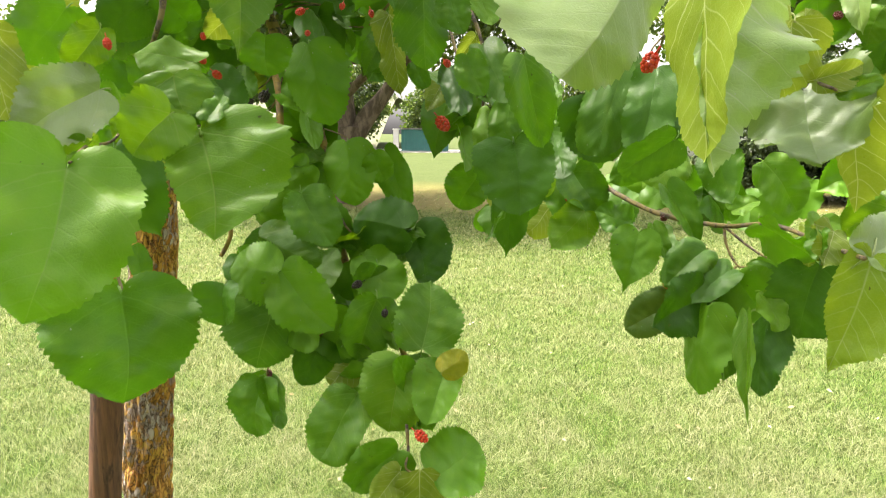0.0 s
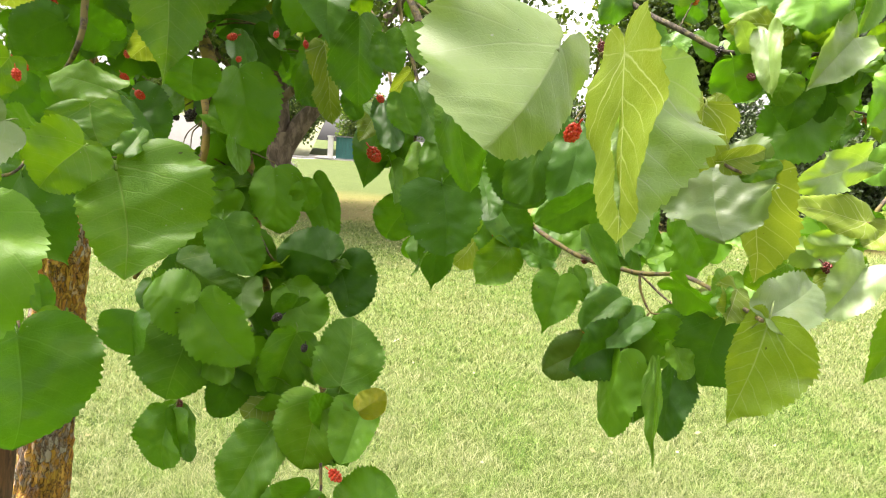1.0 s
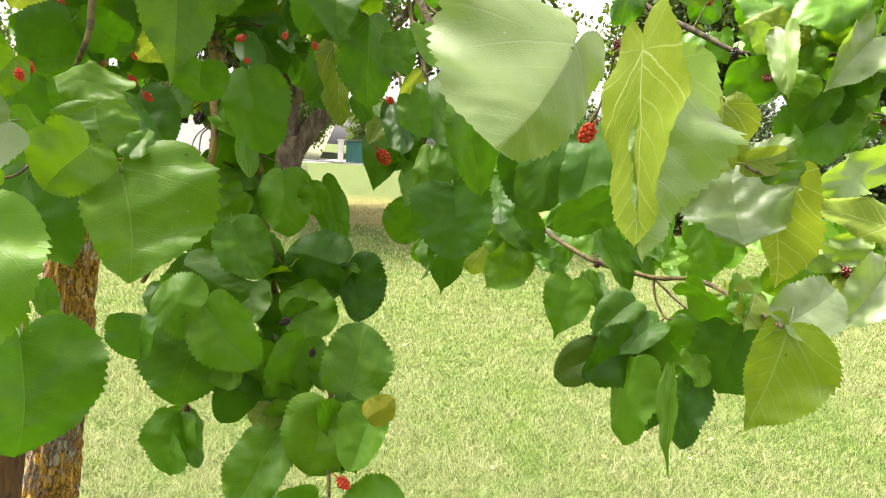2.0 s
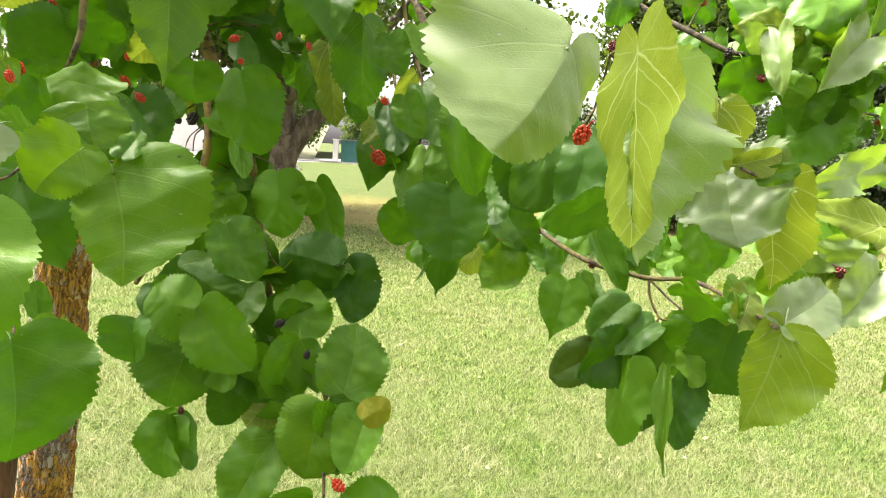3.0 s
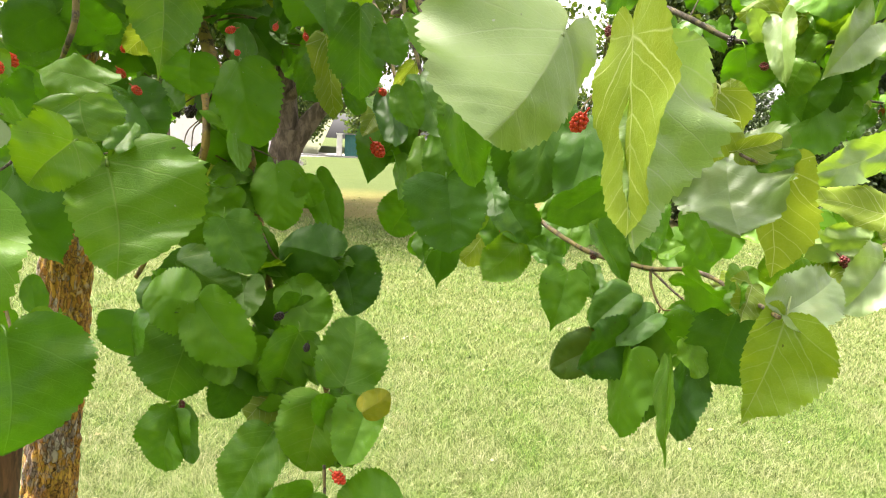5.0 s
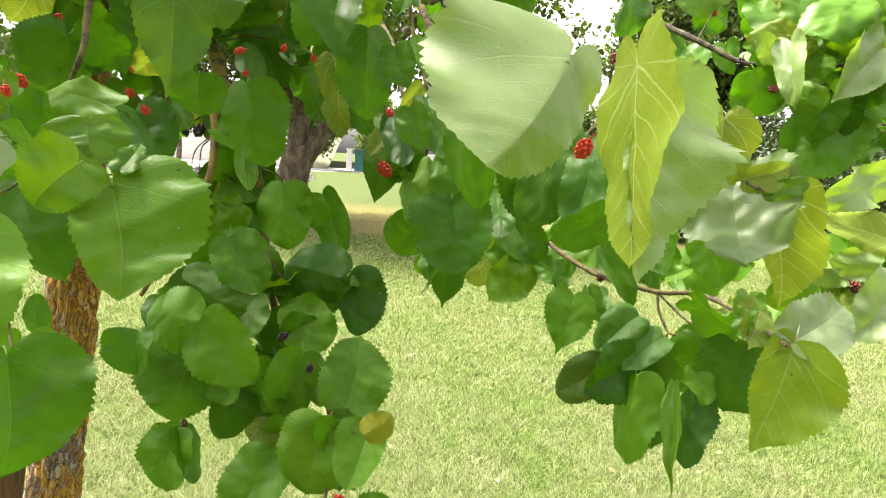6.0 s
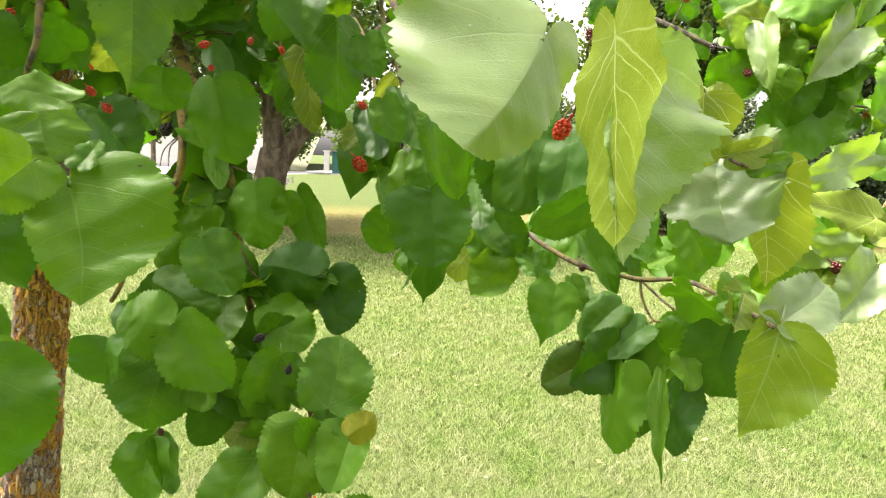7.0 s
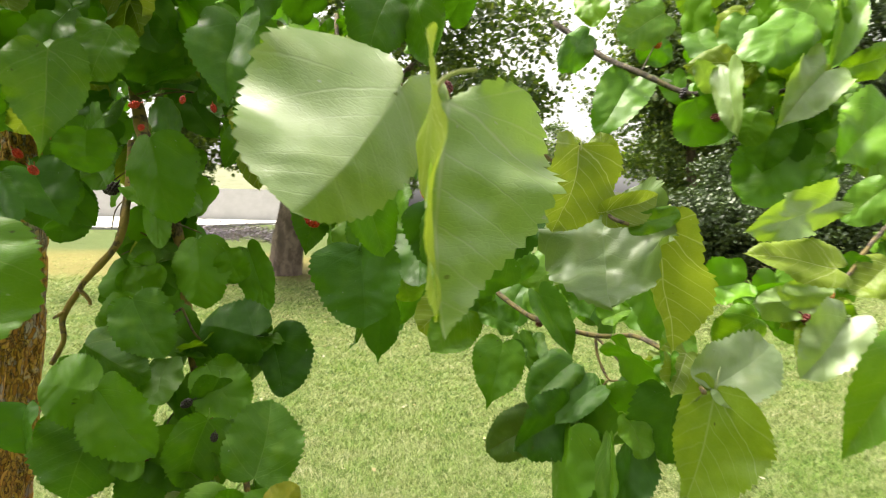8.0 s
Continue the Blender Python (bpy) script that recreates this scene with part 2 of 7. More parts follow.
def stake_material():
    m, t, b = material("weathered_stake_wood")
    c = t.nodes.new("ShaderNodeTexCoord")
    mp = t.nodes.new("ShaderNodeMapping")
    mp.inputs["Scale"].default_value = (1, 1, 0.07)
    t.links.new(c.outputs["Object"], mp.inputs["Vector"])
    grain = node(t, "ShaderNodeTexNoise", Scale=70.0, Detail=5.0, Roughness=0.6)
    t.links.new(mp.outputs[0], grain.inputs["Vector"])
    col = ramp(t, grain.outputs[0], (0.32, (0.039, 0.014, 0.0068)), (0.66, (0.156, 0.068, 0.032)))
    grey = ramp(t, noise_out(t, 9.0, 4.0), (0.46, (0, 0, 0)), (0.62, (1, 1, 1)))
    col = mix(t, math_node(t, "MULTIPLY", grey, 0.2), col, (0.125, 0.078, 0.052))
    mp2 = t.nodes.new("ShaderNodeMapping")
    mp2.inputs["Scale"].default_value = (1, 1, 0.3)
    t.links.new(c.outputs["Object"], mp2.inputs["Vector"])
    check = node(t, "ShaderNodeTexNoise", Scale=24.0, Detail=4.0, Roughness=0.6, Distortion=0.8)
    t.links.new(mp2.outputs[0], check.inputs["Vector"])
    dark = ramp(t, check.outputs[0], (0.52, (0, 0, 0)), (0.62, (1, 1, 1)))
    col = mix(t, math_node(t, "MULTIPLY", dark, 0.85), col, (0.031, 0.012, 0.0068))
    t.links.new(col, b.inputs["Base Color"])
    b.inputs["Roughness"].default_value = 0.75
    bump(t, b, grain.outputs[0], 0.6, 0.004)
    return m


STAKE = stake_material()


def berry_material(name, a, c2, rough=0.42):
    m, t, b = material(name)
    info = t.nodes.new("ShaderNodeObjectInfo")
    geo = t.nodes.new("ShaderNodeNewGeometry")
    t.links.new(mix(t, math_node(t, "MULTIPLY_ADD", geo.outputs["Random Per Island"], 0.8), a, c2), b.inputs["Base Color"])
    b.inputs["Roughness"].default_value = rough
    b.inputs["Subsurface Weight"].default_value = 0.15
    b.inputs["Subsurface Radius"].default_value = (0.004, 0.001, 0.001)
    return m


RIPENING = berry_material("red_berry", (0.400, 0.010, 0.0045), (0.560, 0.040, 0.010))
UNRIPE = berry_material("orange_red_berry", (0.480, 0.055, 0.010), (0.600, 0.120, 0.025))
DARK_RED = berry_material("dark_red_berry", (0.052, 0.0052, 0.0052), (0.114, 0.010, 0.0078))
RIPE = berry_material("black_berry", (0.0052, 0.0031, 0.0062), (0.016, 0.0052, 0.010))


def plain_material(name, low, high, scale, rough=0.8, relief=0.0):
    m, t, b = material(name)
    n = noise_out(t, scale, 6.0, rough=0.65)
    t.links.new(ramp(t, n, (0.3, low), (0.7, high)), b.inputs["Base Color"])
    b.inputs["Roughness"].default_value = rough
    if relief:
        bump(t, b, n, 0.6, relief)
    return m


def island_material(name, stops, rough=0.5, through=0.0, spread=0.9):
    """Colour that differs from blade to blade or leaf to leaf of one joined mesh."""
    m, t, b = material(name)
    geo = t.nodes.new("ShaderNodeNewGeometry")
    far = noise_out(t, spread, 5.0, rough=0.7)
    fac = math_node(t, "ADD", math_node(t, "MULTIPLY", geo.outputs["Random Per Island"], 0.55), math_node(t, "MULTIPLY", far, 0.45))
    col = ramp(t, fac, *stops)
    t.links.new(col, b.inputs["Base Color"])
    b.inputs["Roughness"].default_value = rough
    if through:
        tr = t.nodes.new("ShaderNodeBsdfTranslucent")
        t.links.new(mix(t, 1.0, col, (1.0, 1.0, 0.45), "MULTIPLY"), tr.inputs[0])
        mixer = t.nodes.new("ShaderNodeMixShader")
        mixer.inputs[0].default_value = through
        t.links.new(b.outputs[0], mixer.inputs[1])
        t.links.new(tr.outputs[0], mixer.inputs[2])
        t.links.new(mixer.outputs[0], t.nodes["Material Output"].inputs[0])
    return m


def grass_material():
    """Blades from deep green to straw; whole patches of the lawn are drier than others."""
    m, t, b = material("lawn_grass")
    geo = t.nodes.new("ShaderNodeNewGeometry")
    one = geo.outputs["Random Per Island"]
    patch = math_node(t, "ADD", math_node(t, "MULTIPLY", noise_out(t, 0.9, 4.0, rough=0.7), 0.6), math_node(t, "MULTIPLY", noise_out(t, 4.5, 3.0), 0.4))
    green = ramp(t, one, (0.0, (0.018, 0.051, 0.0066)), (0.40, (0.084, 0.160, 0.024)), (0.80, (0.172, 0.238, 0.063)), (1.0, (0.262, 0.288, 0.150)))
    straw = ramp(t, one, (0.0, (0.036, 0.060, 0.015)), (0.35, (0.146, 0.187, 0.062)), (0.75, (0.231, 0.250, 0.120)), (1.0, (0.310, 0.314, 0.197)))
    col = mix(t, ramp(t, patch, (0.40, (0, 0, 0)), (0.58, (1, 1, 1))), green, straw)
    t.links.new(col, b.inputs["Base Color"])
    b.inputs["Roughness"].default_value = 0.75
    b.inputs["Specular IOR Level"].default_value = 0.15
    tr = t.nodes.new("ShaderNodeBsdfTranslucent")
    t.links.new(mix(t, 1.0, col, (1.0, 1.0, 0.5), "MULTIPLY"), tr.inputs[0])
    mixer = t.nodes.new("ShaderNodeMixShader")
    mixer.inputs[0].default_value = 0.3
    t.links.new(b.outputs[0], mixer.inputs[1])
    t.links.new(tr.outputs[0], mixer.inputs[2])
    t.links.new(mixer.outputs[0], t.nodes["Material Output"].inputs[0])
    return m


GRASS = grass_material()
CROWN = island_material("tree_leaves", ((0.2, (0.025, 0.055, 0.0094)), (0.55, (0.060, 0.107, 0.016)), (0.85, (0.125, 0.172, 0.026))), 0.5, 0.5)
HEDGE = island_material("shrub_leaves", ((0.2, (0.017, 0.034, 0.010)), (0.6, (0.042, 0.073, 0.021)), (0.80, (0.070, 0.104, 0.036)), (0.94, (0.125, 0.145, 0.090))), 0.45, 0.25)
LITTER = island_material("fallen_leaf_litter", ((0.2, (0.187, 0.156, 0.057)), (0.55, (0.270, 0.244, 0.125)), (0.85, (0.333, 0.322, 0.250))), 0.7, 0.2)
FLOWERS = island_material("purple_flowers", ((0.3, (0.052, 0.057, 0.042)), (0.5, (0.114, 0.083, 0.146)), (0.75, (0.177, 0.151, 0.208))), 0.6, 0.2)


def ground_material():
    m, t, b = material("lawn_ground")
    c = t.nodes.new("ShaderNodeTexCoord")
    sep = t.nodes.new("ShaderNodeSeparateXYZ")
    t.links.new(c.outputs["Object"], sep.inputs[0])
    fine, mid, wide = noise_out(t, 26.0, 6.0, rough=0.75), noise_out(t, 3.0, 5.0, rough=0.7), noise_out(t, 0.5, 4.0)
    fac = math_node(t, "ADD", math_node(t, "MULTIPLY", fine, 0.45), math_node(t, "ADD", math_node(t, "MULTIPLY", mid, 0.35), math_node(t, "MULTIPLY", wide, 0.2)))
    grass = ramp(t, fac, (0.36, (0.040, 0.066, 0.012)), (0.50, (0.076, 0.104, 0.025)), (0.62, (0.118, 0.136, 0.046)))
    # worn, bare strip of earth under the old tree
    edge = math_node(t, "ADD", sep.outputs[1], math_node(t, "MULTIPLY", math_node(t, "SUBTRACT", wide, 0.5), 4.0))
    worn = math_node(t, "MULTIPLY", ramp(t, math_node(t, "DIVIDE", math_node(t, "SUBTRACT", edge, 12.2), 2.0, True), (0.0, (0, 0, 0)), (1.0, (1, 1, 1))),
                     ramp(t, math_node(t, "DIVIDE", math_node(t, "SUBTRACT", 21.5, edge), 3.5, True), (0.0, (0, 0, 0)), (1.0, (1, 1, 1))))
    earth = ramp(t, fac, (0.36, (0.084, 0.074, 0.021)), (0.60, (0.145, 0.126, 0.041)))
    # longer, greener grass beyond the worn strip
    meadow = ramp(t, fac, (0.36, (0.034, 0.052, 0.011)), (0.60, (0.062, 0.082, 0.024)))
    grass = mix(t, ramp(t, math_node(t, "DIVIDE", math_node(t, "SUBTRACT", edge, 17.0), 3.0, True), (0.0, (0, 0, 0)), (1.0, (1, 1, 1))), grass, meadow)
    col = mix(t, math_node(t, "MULTIPLY", worn, 0.9), grass, earth)
    t.links.new(col, b.inputs["Base Color"])
    b.inputs["Roughness"].default_value = 0.95
    b.inputs["Specular IOR Level"].default_value = 0.1
    bump(t, b, fine, 0.7, 0.03)
    return m


GROUND = ground_material()
GRAVEL = plain_material("pale_gravel", (0.270, 0.265, 0.245), (0.380, 0.372, 0.350), 3.0, 0.9, 0.01)
WHITE_WALL = plain_material("white_render", (0.409, 0.403, 0.391), (0.496, 0.490, 0.477), 1.2, 0.85, 0.004)
TEAL = plain_material("teal_painted_boards", (0.010, 0.083, 0.078), (0.021, 0.125, 0.114), 2.0, 0.6)
ROOF = plain_material("grey_roof_sheet", (0.114, 0.114, 0.120), (0.166, 0.166, 0.172), 2.0, 0.5)
STONE = plain_material("kerb_stone", (0.177, 0.172, 0.172), (0.270, 0.265, 0.260), 6.0, 0.85, 0.006)
BANK = plain_material("dry_grass_bank", (0.078, 0.088, 0.042), (0.130, 0.135, 0.073), 0.8, 0.95, 0.05)


# ---- mesh helpers ----
def mesh_object(name, verts, faces, mat, parent=None, smooth=False):
    me = bpy.data.meshes.new(name)
    me.from_pydata(verts, [], faces)
    me.materials.append(mat)
    if smooth:
        me.polygons.foreach_set("use_smooth", [True] * len(me.polygons))
    ob = new(name, me)
    ob.parent = parent
    return ob


def part(name, bm, mat, parent, label="", smooth=False):
    me = bpy.data.meshes.new(name)
    bm.to_mesh(me)
    bm.free()
    me.materials.append(mat)
    if smooth:
        me.polygons.foreach_set("use_smooth", [True] * len(me.polygons))
    ob = new(name, me)
    ob.parent = parent
    return tagged(ob, label)


def empty(name, place):
    ob = new(name)
    ob.location = place
    ob.empty_display_size = 0.2
    return ob


def box(bm, x0, y0, z0, x1, y1, z1, soft=0.0):
    made = bmesh.ops.create_cube(bm, size=1, matrix=Matrix.LocRotScale(((x0 + x1) / 2, (y0 + y1) / 2, (z0 + z1) / 2), None, (x1 - x0, y1 - y0, z1 - z0)))
    if soft:
        edges = list({e for v in made["verts"] for e in v.link_edges})
        bmesh.ops.bevel(bm, geom=edges, offset=soft, segments=2, affect="EDGES")


def smooth_path(points, steps):
    """A Catmull-Rom line through a few points."""
    p = [Vector(q) for q in points]
    p = [p[0] * 2 - p[1], *p, p[-1] * 2 - p[-2]]
    line = []
    for a, b, c, d in zip(p, p[1:], p[2:], p[3:]):
        for k in range(steps):
            s = k / steps
            line.append(0.5 * (2 * b + (c - a) * s + (2 * a - 5 * b + 4 * c - d) * s * s + (3 * b - a - 3 * c + d) * s ** 3))
    return line + [p[-2]]


def tube(points, r0, r1, sides=8, steps=6, knobby=0.15, seed=0.0):
    """Verts and faces of a tapered, uneven limb."""
    line = smooth_path(points, steps)
    verts, faces = [], []
    for k, q in enumerate(line):
        ahead = (line[min(k + 1, len(line) - 1)] - line[max(k - 1, 0)]).normalized()
        side = ahead.orthogonal().normalized() if k == 0 else (side - ahead * side.dot(ahead)).normalized()
        other = ahead.cross(side)
        r = r0 + (r1 - r0) * k / (len(line) - 1)
        for j in range(sides):
            a = math.tau * j / sides
            way = side * math.cos(a) + other * math.sin(a)
            n = noise.noise(q / max(r0 * 4, 0.004) + way + Vector((seed, 0, 0)))
            verts.append(q + way * r * (1 + knobby * n * 2))
    for k in range(len(line) - 1):
        for j in range(sides):
            i, i2 = k * sides + j, k * sides + (j + 1) % sides
            faces.append((i, i2, i2 + sides, i + sides))
    faces.append(tuple(range(sides))[::-1])
    faces.append(tuple(range(len(verts) - sides, len(verts))))
    return verts, faces


# ---- ground ----
def ground():
    steps = [-3000, -800, -200, -60, -20, -6, 0, 6, 20, 60, 200, 800, 3000]
    verts = [(x, y, 0) for y in steps for x in steps]
    n = len(steps)
    faces = [(j * n + i, j * n + i + 1, (j + 1) * n + i + 1, (j + 1) * n + i) for j in range(n - 1) for i in range(n - 1)]
    tagged(mesh_object("ground", verts, faces, GROUND), "mown lawn with a worn brown strip of earth", "lawn", kind="structure")


ground()


def blades(name, mat, rows, label, category):
    """Rows of x, y, height, width, heading, bend: one bent three-sided blade each, joined."""
    x, y, h, w, a, b = rows.T
    dx, dy = np.cos(a), np.sin(a)
    px, py = -dy * w / 2, dx * w / 2
    pts = np.empty((len(rows), 5, 3))
    pts[:, 0] = np.stack([x - px, y - py, 0 * x], 1)
    pts[:, 1] = np.stack([x + px, y + py, 0 * x], 1)
    mx, my, mz = x + dx * b * 0.35, y + dy * b * 0.35, h * 0.62
    pts[:, 2] = np.stack([mx + px * 0.8, my + py * 0.8, mz], 1)
    pts[:, 3] = np.stack([mx - px * 0.8, my - py * 0.8, mz], 1)
    pts[:, 4] = np.stack([x + dx * b, y + dy * b, h], 1)
    base = np.arange(len(rows))[:, None] * 5
    quads, tris = base + np.array([[0, 1, 2, 3]]), base + np.array([[3, 2, 4]])
    me = bpy.data.meshes.new(name)
    n = len(rows)
    me.vertices.add(n * 5)
    me.vertices.foreach_set("co", pts.ravel())
    loops = np.concatenate([quads, tris], 1)
    me.loops.add(n * 7)
    me.loops.foreach_set("vertex_index", loops.ravel().astype(np.int32))
    me.polygons.add(n * 2)
    start = np.arange(n)[:, None] * 7 + np.array([[0, 4]])
    me.polygons.foreach_set("loop_start", start.ravel().astype(np.int32))
    me.update(calc_edges=True)
    me.validate()
    me.materials.append(mat)
    return tagged(new(name, me), label, category, kind="stuff")


def lawn():
    rng = np.random.default_rng(3)
    n = 560000
    # thickest close by, thinning smoothly with distance and fading out on the worn earth
    y = 1.9 * 9.5 ** rng.random(n)
    y = y[rng.random(n) < np.clip(1.0 - (y - 11.5) / 2.5, 0.06, 1.0)]
    n = len(y)
    x = (rng.uniform(-0.74, 0.82, n) + rng.normal(0, 0.09, n)) * (y + 0.5)
    y -= 0.5 * rng.random(n) ** 3
    # tufts: thicker and taller in drifting patches
    tuft = 0.5 + 0.5 * np.sin(x * 11.1 + np.sin(y * 7.3) * 2) * np.sin(y * 12.3 + np.sin(x * 6.7) * 2)
    hh = 0.029 * (0.5 + 0.6 * rng.random(n) + 0.35 * tuft)
    rows = [np.stack([x, y, hh, 0.00082 * y * rng.uniform(0.7, 1.4, n), rng.uniform(0, math.tau, n), hh * rng.uniform(0.4, 2.6, n)], 1)]
    # thinner grass all round, behind the camera too
    n = 220000
    a, r = rng.uniform(0, math.tau, n), 9.0 * np.sqrt(rng.random(n))
    hh = 0.03 * rng.uniform(0.5, 1.2, n)
    around = np.stack([r * np.cos(a), r * np.sin(a) + 1.0, hh, 0.006 * rng.uniform(0.7, 1.4, n), rng.uniform(0, math.tau, n), hh * rng.uniform(0.2, 1.9, n)], 1)
    inside = (around[:, 1] > 2.0) & (np.abs(around[:, 0]) < 0.72 * (around[:, 1] + 0.5))
    rows.append(around[~inside])
    blades("grass", GRASS, np.concatenate(rows), "short mown yellow-green grass with dry straw", "grass")


lawn()


def litter():
    rng = np.random.default_rng(8)
    n = 520
    y = rng.uniform(2.4, 17, n)
    x = rng.uniform(-0.7, 0.75, n) * (y + 0.5)
    s = rng.uniform(0.008, 0.018, n) * (1 + y * 0.06)
    verts, faces = [], []
    for k in range(n):
        a, tilt = rng.uniform(0, math.tau), rng.uniform(-0.4, 0.4)
        d, e = Vector((math.cos(a), math.sin(a), tilt)), Vector((-math.sin(a), math.cos(a), 0.2))
        c = Vector((x[k], y[k], 0.034 if y[k] < 9.5 else 0.012))
        i = len(verts)
        verts += [c - d * s[k], c + e * s[k] * 0.6 + Vector((0, 0, s[k] * 0.3)), c + d * s[k], c - e * s[k] * 0.6, c]
        faces += [(i, i + 4, i + 1), (i + 1, i + 4, i + 2), (i + 2, i + 4, i + 3), (i + 3, i + 4, i)]
    tagged(mesh_object("leaf_litter", verts, faces, LITTER), "small pale fallen leaves scattered on the lawn", "leaf litter", kind="stuff")


litter()


# ---- mulberry tree ----
TREE = Vector((-0.965, 1.87, 0.0))
mulberry_tree = tagged(empty("mulberry_tree", TREE), "young mulberry tree with lichened trunk, red berries and heart-shaped leaves", "tree")


def trunk(parent, points, r0, r1, mat, name="trunk", sides=110, rows=260, rough=0.16):
    """A stem with deep, long bark ridges, in the parent's own coordinates."""
    line = smooth_path(points, max(2, rows // (len(points) - 1)))
    verts, faces = [], []
    for k, q in enumerate(line):
        s = k / (len(line) - 1)
        r = r0 + (r1 - r0) * s
        for j in range(sides):
            a = math.tau * j / sides
            way = Vector((math.cos(a), math.sin(a), 0))
            p = q / r0
            warp = noise.noise(Vector((p.z * 0.7, a, 3)))
            ridge = 1.2 * noise.noise(Vector((math.cos(a) * 4.4 + warp, math.sin(a) * 4.4 + warp, p.z * 1.1)))
            plate = abs(noise.noise(Vector((way.x * 5.5, way.y * 5.5, p.z * 1.9 + warp))))
            swell = noise.noise(Vector((way.x, way.y, p.z * 0.25)))
            verts.append(q + way * r * (1 + rough * (ridge + 0.9 * plate) + 0.07 * swell))
    for k in range(len(line) - 1):
        for j in range(sides):
            i, i2 = k * sides + j, k * sides + (j + 1) % sides
            faces.append((i, i2, i2 + sides, i + sides))
    faces.append(tuple(range(len(verts) - sides, len(verts))))
    return mesh_object(name, verts, faces, mat, parent, True)


trunk(mulberry_tree, [(0, 0, -0.02), (0.03, 0, 0.4), (0.08, 0, 0.9), (0.12, 0, 1.35), (0.14, 0.01, 1.8), (0.18, 0.02, 2.3)], 0.070, 0.052, STEM_BARK)


PROFILES = {
    "deep": [(0.0, 0.0, 0), (0.03, -0.10, 0), (0.13, -0.19, 0), (0.31, -0.18, 0), (0.45, -0.04, 0), (0.50, 0.18, 0), (0.49, 0.41, 0), (0.42, 0.63, 0), (0.28, 0.82, 0), (0.11, 0.94, 0), (0.0, 1.0, 0)],
    "round": [(0.0, 0.0, 0), (0.10, -0.06, 0), (0.27, -0.075, 0), (0.42, 0.02, 0), (0.495, 0.21, 0), (0.50, 0.44, 0), (0.44, 0.66, 0), (0.31, 0.84, 0), (0.15, 0.94, 0), (0.05, 0.975, 0), (0.0, 1.0, 0)],
    "heart": [(0.0, 0.0, 0), (0.07, -0.08, 0), (0.22, -0.13, 0), (0.38, -0.07, 0), (0.48, 0.09, 0), (0.50, 0.31, 0), (0.455, 0.54, 0), (0.34, 0.74, 0), (0.17, 0.88, 0), (0.045, 0.95, 0), (0.0, 1.0, 0)],
    "blunt": [(0.0, 0.0, 0), (0.12, -0.03, 0), (0.28, -0.02, 0), (0.42, 0.10, 0), (0.49, 0.30, 0), (0.50, 0.55, 0), (0.45, 0.76, 0), (0.31, 0.91, 0), (0.13, 0.975, 0), (0.0, 0.985, 0)],
    "ear": [(0.0, 0.0, 0), (0.03, -0.13, 0), (0.15, -0.25, 0), (0.33, -0.25, 0), (0.47, -0.10, 0), (0.52, 0.13, 0), (0.50, 0.38, 0), (0.43, 0.62, 0), (0.29, 0.82, 0), (0.12, 0.95, 0), (0.0, 1.0, 0)],
    "long": [(0.0, 0.0, 0), (0.05, -0.06, 0), (0.20, -0.11, 0), (0.36, -0.05, 0), (0.46, 0.10, 0), (0.485, 0.28, 0), (0.43, 0.45, 0), (0.33, 0.61, 0), (0.21, 0.75, 0), (0.11, 0.87, 0), (0.035, 0.95, 0), (0.0, 1.0, 0)],
    "kidney": [(0.0, 0.0, 0), (0.10, -0.14, 0), (0.28, -0.20, 0), (0.46, -0.10, 0), (0.54, 0.12, 0), (0.54, 0.38, 0), (0.46, 0.62, 0), (0.32, 0.82, 0), (0.14, 0.93, 0), (0.0, 0.96, 0)],
    "drip": [(0.0, 0.0, 0), (0.09, -0.06, 0), (0.26, -0.09, 0), (0.42, 0.00, 0), (0.50, 0.20, 0), (0.47, 0.42, 0), (0.36, 0.61, 0), (0.19, 0.75, 0), (0.07, 0.84, 0), (0.025, 0.92, 0), (0.0, 1.0, 0)],
}


